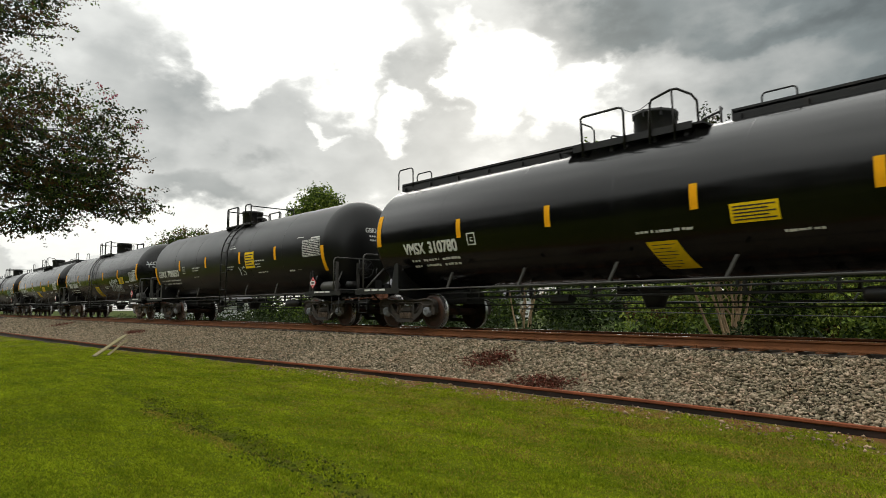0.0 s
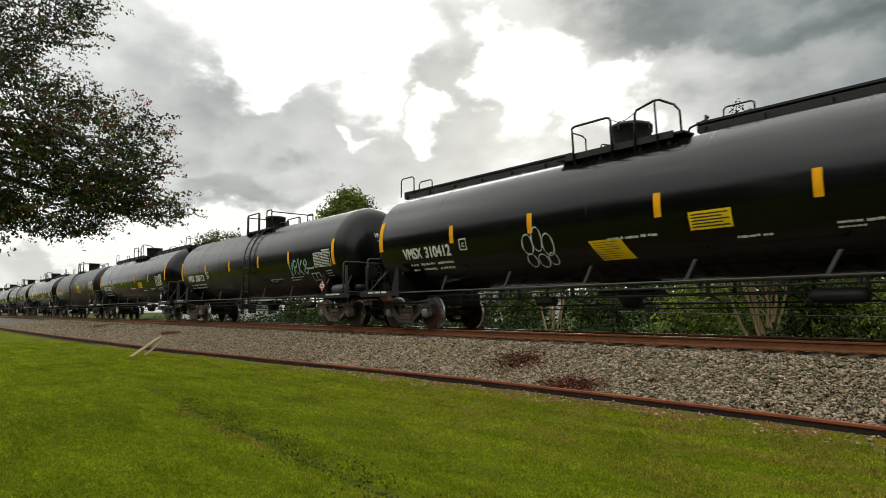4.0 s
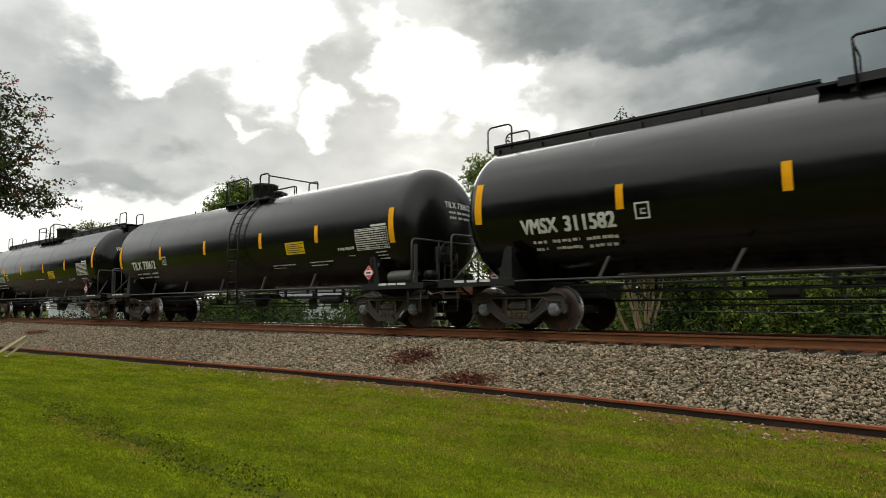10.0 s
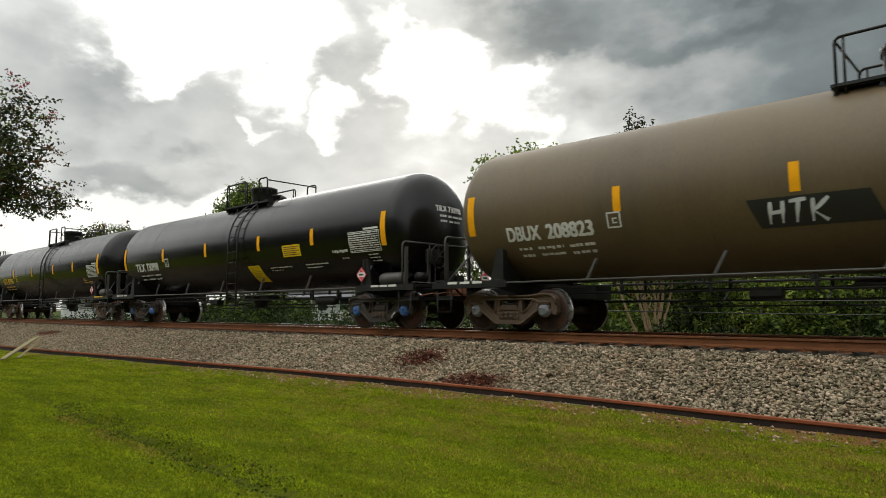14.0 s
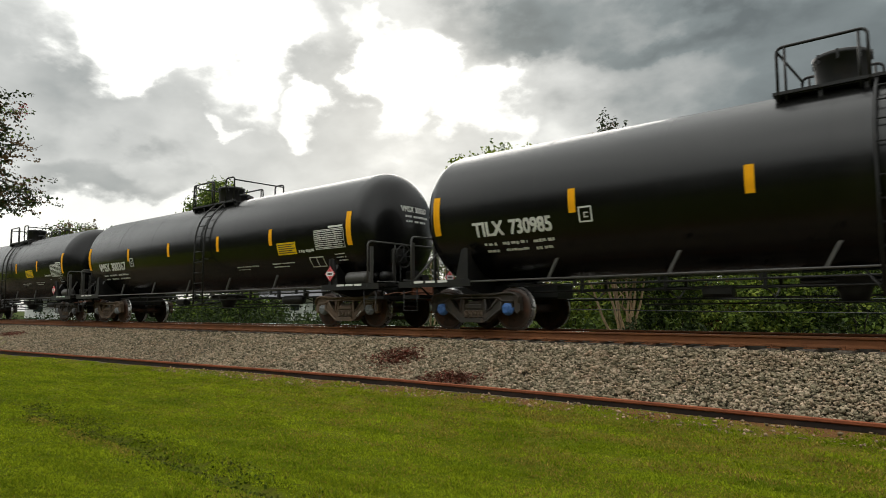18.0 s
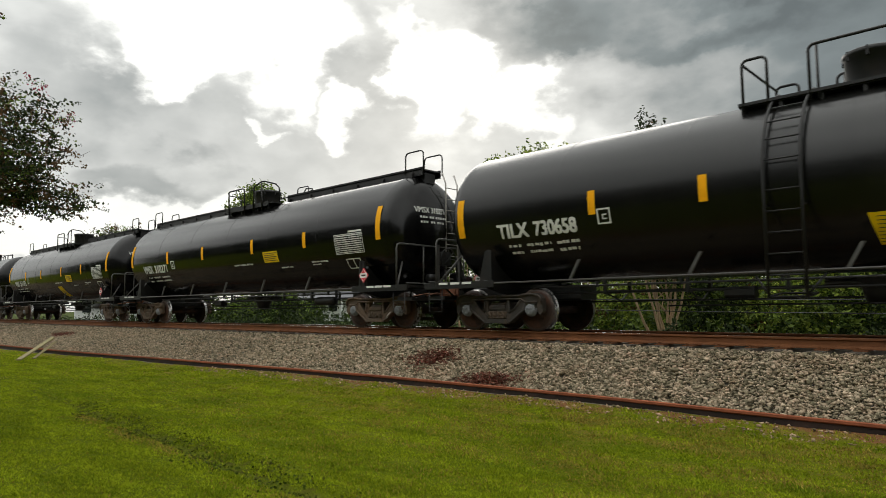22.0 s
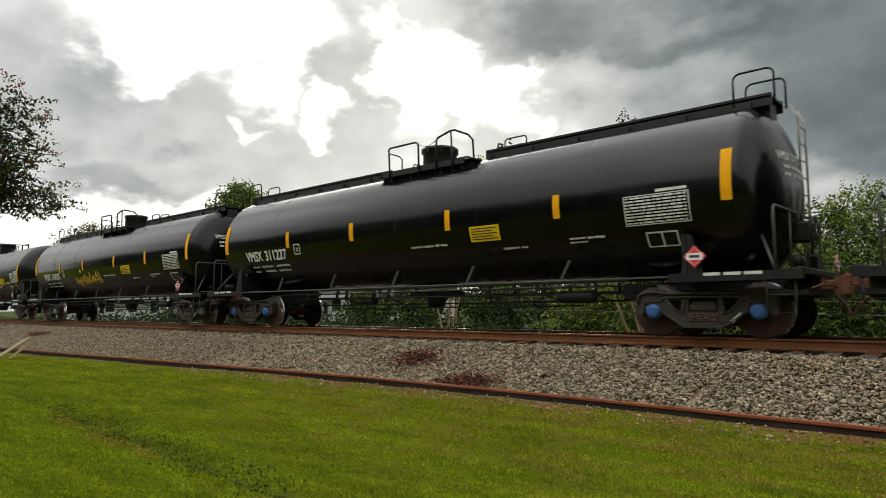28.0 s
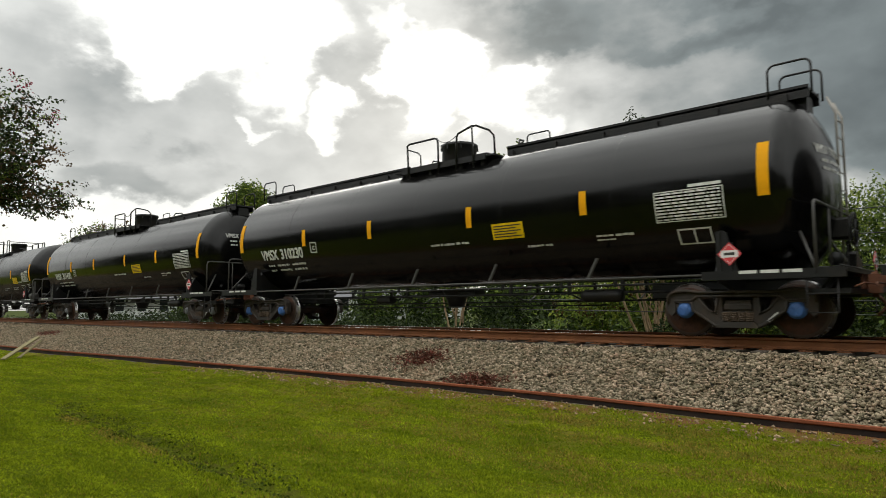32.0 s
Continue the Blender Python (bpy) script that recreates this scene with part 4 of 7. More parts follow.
        kinds = ((("leaf_mid", 0.55), ("leaf_light", 0.45)), (("leaf_dark", 0.6), ("leaf_mid", 0.4)), (("leaf_light", 0.6), ("leaf_mid", 0.3), ("leaf_bronze", 0.12)))[i % 3]
        if not near:
            kinds = ((("leaf_dark", 0.7), ("leaf_mid", 0.3)), (("leaf_dark", 0.5), ("leaf_mid", 0.5)), (("leaf_mid", 0.6), ("leaf_dark", 0.4)))[i % 3]
        make_tree("shrub", ("bushy green shrub beyond the railway", "dark green shrub beyond the railway", "leafy green shrub with mixed foliage beyond the railway")[i % 3], (x, y, 0.33), 3, blobs, 260 if near else 190, 16, 0.15, 0.12 if near else 0.15, kinds, 40 + i, thick=0.04, limbs=5, aspect=0.6)
        x += rng.uniform(1.5, 2.3) if near else rng.uniform(1.8, 3.0)
        i += 1
    # low undergrowth at the far foot of the embankment
    g = np.random.default_rng(77)
    n = 26000
    x, y = g.uniform(-64, 16, n), 15.7 + 3.2 * g.uniform(0, 1, n) ** 1.5
    heap = 0.45 + 0.35 * np.sin(x * 1.9) * np.sin(x * 0.63 + y) + 0.25 * np.sin(x * 4.3 + 2 * y)
    z = 0.33 + np.clip(heap, 0.1, 1.2) * g.uniform(0, 1, n) ** 0.6
    up = g.normal(size=(n, 3)) + (0, -0.4, 0.9)
    up /= np.linalg.norm(up, axis=1)[:, None]
    thing("undergrowth", quads("undergrowth", np.stack([x, y, z], 1), up, g.uniform(0.08, 0.2, n), "leaf_dark", 0.5, g), "low dark green undergrowth along the far side of the railway", "undergrowth", kind="stuff")
    n = 24000
    x, y = g.uniform(-60, 18, n), g.uniform(18.5, 28.0, n)
    z = 0.33 + np.clip(0.8 + 0.4 * np.sin(x * 1.3 + y) + 0.3 * np.sin(x * 3.1 - y), 0.2, 1.5) * g.uniform(0, 1, n) ** 0.5
    up = g.normal(size=(n, 3)) + (0, -0.4, 0.9)
    up /= np.linalg.norm(up, axis=1)[:, None]
    p, size = np.stack([x, y, z], 1), g.uniform(0.12, 0.28, n)
    for pick, mat, label in ((x > -13, "leaf_mid", "green undergrowth among the shrubs"), ((x <= -13) & (g.uniform(0, 1, n) < 0.6), "leaf_dark", "dark green undergrowth among the shrubs")):
        thing("undergrowth", quads("undergrowth", p[pick], up[pick], size[pick], mat, 0.5, g), label, "undergrowth", kind="stuff")
    # taller growth to the right, behind the shrubs
    for bx, by, h, seed in ((-7.0, 27.5, 5.9, 60), (-4.3, 27.8, 6.2, 61), (-1.0, 28.0, 6.8, 62), (2.5, 27.5, 6.6, 63), (6.5, 27.0, 7.0, 64), (10.5, 26.5, 7.0, 65), (15.0, 26.0, 7.2, 66), (20.0, 25.5, 7.4, 67)):
        make_tree("young_tree", "dense green young tree beyond the railway", (bx, by, 0.33), 2,
                  [(bx, by, h * 0.80, 1.5, 1.4, h * 0.17), (bx - 0.8, by - 0.3, h * 0.62, 1.5, 1.4, h * 0.2), (bx + 0.8, by, h * 0.5, 1.7, 1.4, h * 0.25), (bx, by - 0.4, h * 0.3, 1.9, 1.4, h * 0.22)],
                  800, 19, 0.17, 0.12, ((("leaf_mid", 0.65), ("leaf_light", 0.35)) if seed % 2 else (("leaf_light", 0.3), ("leaf_mid", 0.4), ("leaf_dark", 0.3))), seed, thick=0.09, limbs=8, aspect=0.6)
    # woods on the skyline and behind the lawn, far from the camera
    nrng = np.random.default_rng(99)
    for label, blobs in (("low distant woods beyond the railway", [(xx, 75 + 14 * math.sin(xx * 0.3), 2.2, 7, 5, 2.0 + 0.8 * math.sin(xx)) for xx in range(-150, 80, 9)]),
                         ("dark tree belt behind the lawn", [(xx, -17 + 2 * math.sin(xx * 0.21), 7.0, 5, 4, 7.4 + 1.2 * math.sin(xx * 0.7)) for xx in range(-110, 70, 6)])):
        p, n = leaf_places(nrng, blobs, 1900, 16, 0.9)
        thing("distant_woods", quads("distant_woods", p, n, 0.9 * nrng.uniform(0.6, 1.4, len(p)), "leaf_dark", 0.7, nrng), label, "woods", kind="stuff")


# ---------------------------------------------------------------- houses, post and cables
def make_house(cx, cy, w, d, h, yaw, label, windows):
    """A white timber house: walls, gable roof, windows with frames, porch posts."""
    house = thing("house", None, label, "house", "houses beyond the railway", at=pose(cx, cy, 0.33, 0, 0, yaw))
    s = Shape()
    s.box(-w / 2, w / 2, -d / 2, d / 2, 0, h)
    for sx in (-1, 1):
        s.prism([(-d / 2, h), (d / 2, h), (0, h + d * 0.32)], sx * (w / 2 - 0.15), sx * w / 2, "x")
    wall = part("wall", s.mesh("wall", "house_white"), house)
    board = Shape().prism([(-d / 2 - 0.03, 0.0), (-d / 2 - 0.012, 0.19), (-d / 2 + 0.02, 0.19), (-d / 2 + 0.02, 0.0)], -w / 2 - 0.01, w / 2 + 0.01, "x").mesh("clapboard", "house_white")
    for k in range(int(h / 0.2)):
        part("clapboard", board, wall, "", pose(0, 0, 0.2 * k))
    r = Shape()
    for sy in (-1, 1):
        r.prism([(0, h + d * 0.32 + 0.14), (sy * (d / 2 + 0.4), h - 0.10), (sy * (d / 2 + 0.4), h - 0.22), (0, h + d * 0.32 + 0.02)], -w / 2 - 0.3, w / 2 + 0.3, "x")
    part("roof", r.mesh("roof", "roof_grey"), house)
    for i in range(windows):
        x = -w / 2 + w * (i + 0.5) / windows
        win = part("window", Shape().box(-0.55, 0.55, -0.06, 0.02, 0, 0.09).box(-0.55, 0.55, -0.06, 0.02, 1.41, 1.5).box(-0.55, -0.46, -0.06, 0.02, 0.09, 1.41).box(0.46, 0.55, -0.06, 0.02, 0.09, 1.41).box(-0.46, 0.46, -0.04, 0.02, 0.72, 0.78).mesh("window", "house_white"), house, "", pose(x, -d / 2 - 0.02, 1.0))
        part("pane", Shape().box(-0.46, 0.46, -0.02, 0.0, 0.09, 1.41).mesh("pane", "window_dark"), win)
    for i in range(4):
        x = -w / 2 + 0.3 + (w - 0.6) * i / 3
        part("porch_post", Shape().box(-0.07, 0.07, -0.07, 0.07, 0, 2.4, 0, 0.02).mesh("porch_post", "house_white"), house, "", pose(x, -d / 2 - 1.6, 0))
    part("porch_roof", Shape().prism([(-d / 2 - 1.8, 2.4), (-d / 2 - 1.8, 2.5), (-d / 2, 3.0), (-d / 2, 2.85)], -w / 2, w / 2, "x").mesh("porch_roof", "roof_grey"), house)
    return house


def build_distance():
    make_house(-59.6, 45.6, 7.0, 7.0, 3.2, 48, "white clapboard house with a porch among the trees", 3)
    make_house(-84.0, 33.5, 12.0, 8.0, 3.0, 62, "long low white house beyond the railway", 5)
    make_house(-58.0, 60.0, 9.0, 7.0, 3.0, 35, "white house glimpsed through the shrubs", 3)
    post = thing("leaning_post", Shape().prism([(-0.09, 0.0), (0.09, 0.0), (0.20, 2.3), (0.04, 2.3)], -0.08, 0.08, "y").mesh("leaning_post", "board"), "pale leaning timber post beyond the track", "post", at=pose(-34.2, 29.3, 0.33, 0, 0, 40))
    for z, y in ((3.75, 16.7), (3.2, 16.7), (2.5, 16.8), (1.72, 16.6), (1.42, 16.6)):
        pts = [(-12 + 6 * i, y, z + 0.22 * ((i - 3.5) / 3.5) ** 2 - 0.1) for i in range(8)]
        thing("cable", Shape().tube(pts, 0.012, 5).mesh("cable", "cable"), "thin dark cable strung beside the railway", "cable", "cables beside the railway")
    thing("cable_pole", Shape().tube([(30, 16.7, 0.2), (30, 16.7, 4.1)], 0.09, 10).mesh("cable_pole", "bark_dark"), "dark timber pole carrying cables", "pole", "cable poles")


build_plants()
build_distance()


# ---------------------------------------------------------------- the train
TANK_R, TANK_Z, SEAM, HEAD = 1.515, 2.55, 7.66, 0.72
TRUCK_X, AXLE = 6.98, 0.889
# the leading end of the shell and its truck stand a little further out
NOSE, LEAD = 0.07, 0.12
MESH = {}


def cached(key, build):
    if key not in MESH:
        MESH[key] = build()
    return MESH[key]


def on_tank(x, s, off=0.006):
    """A place on the near side of the shell: x along the car, s up round the shell from its middle height."""
    a = s / TANK_R
    return (x, -(TANK_R + off) * math.cos(a), TANK_Z + (TANK_R + off) * math.sin(a))


def tank_mesh(mat, short=0.0):
    prof = []
    for i in range(13):
        a = math.pi / 2 * i / 12
        prof.append((-SEAM + short - HEAD * math.cos(a), max(0.002, TANK_R * math.sin(a))))
    prof += [(-a + NOSE, r) for a, r in reversed(prof[:13])]
    return Shape().lathe(prof, "x", (0, 0, TANK_Z), 72).mesh("tank", mat)


def weld_mesh(mat):
    return Shape().lathe([(-0.02, TANK_R - 0.002), (-0.008, TANK_R + 0.004), (0.008, TANK_R + 0.004), (0.02, TANK_R - 0.002)], "x", (0, 0, TANK_Z), 72).mesh("weld_seam", mat)


def sheet(x0, x1, s0, s1, mat, skew=0.0, off=0.007, steps=8, name="decal"):
    """A thin film on the shell between two heights; skew shifts its lower edge along the car."""
    v, f = [], []
    for i in range(steps + 1):
        k = i / steps
        s = s1 + (s0 - s1) * k
        v += [on_tank(x0 + skew * k, s, off), on_tank(x1 + skew * k, s, off)]
    for i in range(steps):
        f.append((2 * i, 2 * i + 2, 2 * i + 3, 2 * i + 1))
    return Shape().add(v, f).mesh(name, mat)


def broken(rows, seed=3):
    """Splits long rows of print into word-like dashes."""
    rng = random.Random(seed)
    out = []
    for x0, x1, c, h in rows:
        x = x0
        while x < x1 - 0.02:
            w = min(rng.uniform(0.04, 0.13), x1 - x)
            out.append((x, x + w, c + rng.uniform(-0.1, 0.1) * h, h * rng.uniform(0.75, 1.0)))
            x += w + rng.choice((0.014, 0.014, 0.014, 0.045))
    return out


def bars(rows, mat, name="print", off=0.011):
    """Unreadable small print: short bars (x0, x1, s, height)."""
    s = Shape()
    for x0, x1, c, h in rows:
        v, f = [], []
        for i in range(3):
            t = c + h / 2 - h * i / 2
            v += [on_tank(x0, t, off), on_tank(x1, t, off)]
        s.add(v, [(0, 2, 3, 1), (2, 4, 5, 3)])
    return s.mesh(name, mat)


def lettering(text, x0, x1, s_mid, height, mat, bold=0.055, place=None):
    """Painted characters in the built-in font, wrapped on the shell between x0 and x1."""
    cu = bpy.data.curves.new("letters", "FONT")
    cu.body, cu.size = text, 1.0
    ob = bpy.data.objects.new("letters", cu)
    scene.collection.objects.link(ob)
    me = bpy.data.meshes.new_from_object(ob.evaluated_get(bpy.context.evaluated_depsgraph_get()))
    bpy.data.objects.remove(ob)
    bm = bmesh.new()
    bm.from_mesh(me)
    lo = Vector((min(v.co.x for v in bm.verts), min(v.co.y for v in bm.verts), 0))
    hi = Vector((max(v.co.x for v in bm.verts), max(v.co.y for v in bm.verts), 0))
    for k in (0.25, 0.5, 0.75):
        bmesh.ops.bisect_plane(bm, geom=bm.verts[:] + bm.edges[:] + bm.faces[:], plane_co=(0, lo.y + (hi.y - lo.y) * k, 0), plane_no=(0, 1, 0))
    # heavy strokes: four layers of the thin letters, a little apart
    src = [((v.co.x - lo.x) / (hi.x - lo.x), (v.co.y - lo.y) / (hi.y - lo.y) - 0.5) for v in bm.verts]
    bm.verts.index_update()
    faces = [[v.index for v in f.verts] for f in bm.faces]
    bm.free()
    wide = bold * (x1 - x0) / (hi.x - lo.x)
    # faces that overlap along the line belong to one character
    groups, right = [], -9.0
    for f in sorted(faces, key=lambda f: min(src[i][0] for i in f)):
        if min(src[i][0] for i in f) > right:
            groups.append([])
        groups[-1].append(f)
        right = max(right, max(src[i][0] for i in f))
    out = []
    for group in groups:
        used = sorted({i for f in group for i in f})
        index = {i: k for k, i in enumerate(used)}
        verts, polys = [], []
        for k, (dx, dy) in enumerate(((-0.75, -0.6), (0.75, 0.6), (-0.75, 0.6), (0.75, -0.6), (0, 0))):
            n = len(verts)
            verts += [(place or on_tank)(x0 + (x1 - x0) * src[i][0] + dx * wide, s_mid + (src[i][1] + dy * bold) * height, 0.008 + 0.0006 * k) for i in used]
            polys += [[index[i] + n for i in f] for f in group]
        me = bpy.data.meshes.new("letter")
        me.from_pydata(verts, [], polys)
        me.materials.append(MAT[mat])
        out.append(me)
    return out


def strokes(lines, mat, width=0.055, name="graffiti"):
    """Sprayed lines on the shell, each a list of (x, s)."""
    s = Shape()
    for line in lines:
        pts = []
        for (ax, as_), (bx, bs) in zip(line, line[1:]):
            n = max(2, int(math.hypot(bx - ax, bs - as_) / 0.06))
            pts += [(ax + (bx - ax) * i / n, as_ + (bs - as_) * i / n) for i in range(n)]
        pts.append(line[-1])
        v, f = [], []
        for i, p in enumerate(pts):
            a, b = pts[max(0, i - 1)], pts[min(len(pts) - 1, i + 1)]
            dx, ds = b[0] - a[0], b[1] - a[1]
            ln = math.hypot(dx, ds) or 1
            w = width * (0.75 + 0.35 * math.sin(i * 0.9)) / 2
            v += [on_tank(p[0] - ds / ln * w, p[1] + dx / ln * w, 0.013), on_tank(p[0] + ds / ln * w, p[1] - dx / ln * w, 0.013)]
        f = [(2 * i, 2 * i + 1, 2 * i + 3, 2 * i + 2) for i in range(len(pts) - 1)]
        s.add(v, f)
    return s.mesh(name, mat)


# single-stroke letters on a unit square, for sprayed tags
TAG = {
    "S": [[(0.9, 0.9), (0.5, 1.0), (0.1, 0.8), (0.2, 0.55), (0.8, 0.4), (0.9, 0.15), (0.5, 0.0), (0.0, 0.1)]],
    "A": [[(0.0, 0.0), (0.45, 1.0), (0.9, 0.0)], [(0.2, 0.4), (0.75, 0.4)]],
    "V": [[(0.0, 1.0), (0.45, 0.0), (0.95, 1.0)]],
    "E": [[(0.9, 0.95), (0.2, 0.9), (0.0, 0.5), (0.2, 0.05), (0.9, 0.0)], [(0.05, 0.5), (0.7, 0.5)]],
    "K": [[(0.1, 1.0), (0.1, 0.0)], [(0.9, 1.0), (0.15, 0.45), (0.9, 0.0)]],
    "O": [[(0.5, 1.0), (0.05, 0.75), (0.05, 0.25), (0.5, 0.0), (0.95, 0.25), (0.95, 0.75), (0.5, 1.0)]],
    "H": [[(0.1, 1.0), (0.1, 0.0)], [(0.8, 1.0), (0.8, 0.0)], [(0.1, 0.5), (0.8, 0.55)]],
    "T": [[(0.0, 0.95), (0.9, 1.0)], [(0.5, 1.0), (0.4, 0.0)]],
    "N": [[(0.05, 0.0), (0.1, 1.0), (0.8, 0.0), (0.9, 1.0)]],
    "Y": [[(0.0, 1.0), (0.45, 0.5), (0.95, 1.0)], [(0.45, 0.5), (0.35, 0.0)]],
    "R": [[(0.05, 0.0), (0.1, 1.0), (0.8, 0.85), (0.75, 0.55), (0.1, 0.5), (0.9, 0.0)]],
    "8": [[(0.5, 0.5), (0.1, 0.75), (0.5, 1.0), (0.9, 0.75), (0.5, 0.5), (0.05, 0.22), (0.5, 0.0), (0.95, 0.22), (0.5, 0.5)]],
}


def tag(word, x0, x1, s0, s1, mat, width=0.06, slant=0.1, jag=0.0):
    n = len(word)
    w = (x1 - x0) / n
    rng = random.Random(len(word) * 7 + int(abs(x0) * 10))
    out = []
    for i, c in enumerate(word):
        for line in TAG[c]:
            lift = rng.uniform(-1, 1) * jag
            out.append([(x0 + (i + px * 0.86 + slant * py) * w, s0 + (py + lift) * (s1 - s0)) for px, py in line])
    return strokes(out, mat, width)


# ---- running gear
def wheelset_mesh():
    s = Shape()
    for side in (-1, 1):
        prof = [(-0.070, 0.10), (-0.070, 0.385), (-0.060, 0.395), (-0.060, 0.452), (-0.052, 0.457), (0.035, 0.463), (0.048, 0.470), (0.055, 0.486), (0.068, 0.486), (0.074, 0.470), (0.074, 0.395), (0.060, 0.385), (0.045, 0.14), (0.08, 0.12), (0.08, 0.10)]
        prof = [(side * (0.76 - a), r) for a, r in prof]
        mats = [0, 0, 2, 2, 1, 1, 1, 1, 0, 0, 0, 0, 0, 0]
        s.lathe(prof, "y", (0, 0, 0), 40, mats=mats)
    s.lathe([(-0.98, 0.0), (-0.98, 0.075), (-0.7, 0.08), (-0.6, 0.09), (0.6, 0.09), (0.7, 0.08), (0.98, 0.075), (0.98, 0.0)], "y", (0, 0, 0), 16)
    # lightening holes and casting marks on the plates show that the wheel turns
    for k in range(3):
        a = k * 2.094
        for side in (-1, 1):
            s.lathe([(side * 0.70, 0.0), (side * 0.832, 0.03), (side * 0.832, 0.0)], "y", (0.25 * math.cos(a), 0, 0.25 * math.sin(a)), 8)
    return s.mesh("wheelset", ("wheel", "tread", "rim"))


def side_frame_mesh(mat):
    s = Shape()
    y0, y1 = -0.045, 0.075
    # top chord with humps over the journals
    half = [(1.10, 0.56), (1.20, 0.56), (1.19, 0.70), (1.13, 0.76), (1.02, 0.805), (0.85, 0.81), (0.72, 0.795), (0.60, 0.775)]
    under = [(1.05, 0.615), (0.74, 0.615), (0.66, 0.68)]
    s.prism([(-x, z) for x, z in half] + [(x, z) for x, z in reversed(half)] + under + [(-x, z) for x, z in reversed(under)], y0, y1)
    for d in (-1, 1):
        # broad arm from the journal down to the spring seat, leaving a three-cornered window
        s.prism([(d * x, z) for x, z in ((0.78, 0.64), (0.75, 0.44), (0.68, 0.40), (0.36, 0.18), (0.24, 0.165), (0.24, 0.27), (0.32, 0.36), (0.42, 0.42), (0.49, 0.47), (0.64, 0.655), (0.70, 0.70))], y0 - 0.014, y1 + 0.014)
        # column beside the bolster opening
        s.prism([(d * x, z) for x, z in ((0.34, 0.70), (0.33, 0.36), (0.25, 0.26), (0.25, 0.70))], y0 - 0.006, y1 + 0.006)
        # pedestal jaw
        s.prism([(d * x, z) for x, z in ((1.20, 0.64), (1.20, 0.42), (1.13, 0.355), (1.06, 0.42), (1.06, 0.64))], y0 - 0.003, y1 + 0.003)
        # raised flanges along the arm, round the window and along the chord
        s.tube([(d * 0.76, y0 - 0.03, 0.60), (d * 0.74, y0 - 0.03, 0.45), (d * 0.67, y0 - 0.03, 0.41), (d * 0.37, y0 - 0.03, 0.20), (d * 0.24, y0 - 0.03, 0.185)], 0.026, 6)
        s.tube([(d * 0.645, y0 - 0.03, 0.665), (d * 0.49, y0 - 0.03, 0.48), (d * 0.42, y0 - 0.03, 0.435), (d * 0.35, y0 - 0.03, 0.42), (d * 0.33, y0 - 0.03, 0.665)], 0.020, 6)
        s.tube([(d * 1.18, y0 - 0.02, 0.58), (d * 1.17, y0 - 0.03, 0.70), (d * 1.11, y0 - 0.03, 0.755), (d * 1.00, y0 - 0.03, 0.785), (d * 0.85, y0 - 0.03, 0.79), (d * 0.60, y0 - 0.03, 0.755), (0, y0 - 0.03, 0.755)], 0.026, 6)
        s.tube([(d * 1.05, y0 - 0.02, 0.62), (d * 0.76, y0 - 0.02, 0.62), (d * 0.66, y0 - 0.03, 0.69), (0, y0 - 0.03, 0.69)], 0.020, 6)
    s.prism([(-0.34, 0.165), (0.34, 0.165), (0.28, 0.262), (-0.28, 0.262)], y0 - 0.075, y1 + 0.045)
    s.box(-0.22, 0.22, -0.06, 0.09, 0.45, 0.56, 0, 0.02)
    s.box(-0.25, 0.25, -0.05, 0.05, 0.42, 0.44)
    return s.mesh("side_frame", mat)


def spring_mesh():
    s = Shape()
    pts = [(0.055 * math.cos(a * 0.7), 0.055 * math.sin(a * 0.7), 0.265 + 0.16 * a / 50) for a in range(51)]
    s.tube(pts, 0.017, 5)
    return s.mesh("spring", "frame_brown")


def cap_mesh(mat):
    s = Shape().lathe([(0.0, 0.145), (-0.05, 0.145), (-0.06, 0.12), (-0.10, 0.115), (-0.115, 0.095), (-0.115, 0.002)], "y", (0, 0, 0), 18)
    for k in range(3):
        a = 0.5 + k * 2.094
        x, z = 0.062 * math.cos(a), 0.062 * math.sin(a)
        s.lathe([(-0.11, 0.022), (-0.135, 0.022), (-0.135, 0.001)], "y", (x, 0, z), 6, smooth=False)
    return s.mesh("bearing_cap", mat)


def adapter_mesh(mat):
    return Shape().box(-0.15, 0.15, -0.07, 0.07, 0.575, 0.615, 0, 0.01).prism([(-0.16, 0.56), (-0.13, 0.46), (-0.10, 0.56)], -0.06, 0.06).prism([(0.16, 0.56), (0.13, 0.46), (0.10, 0.56)], -0.06, 0.06).mesh("bearing_adapter", mat)


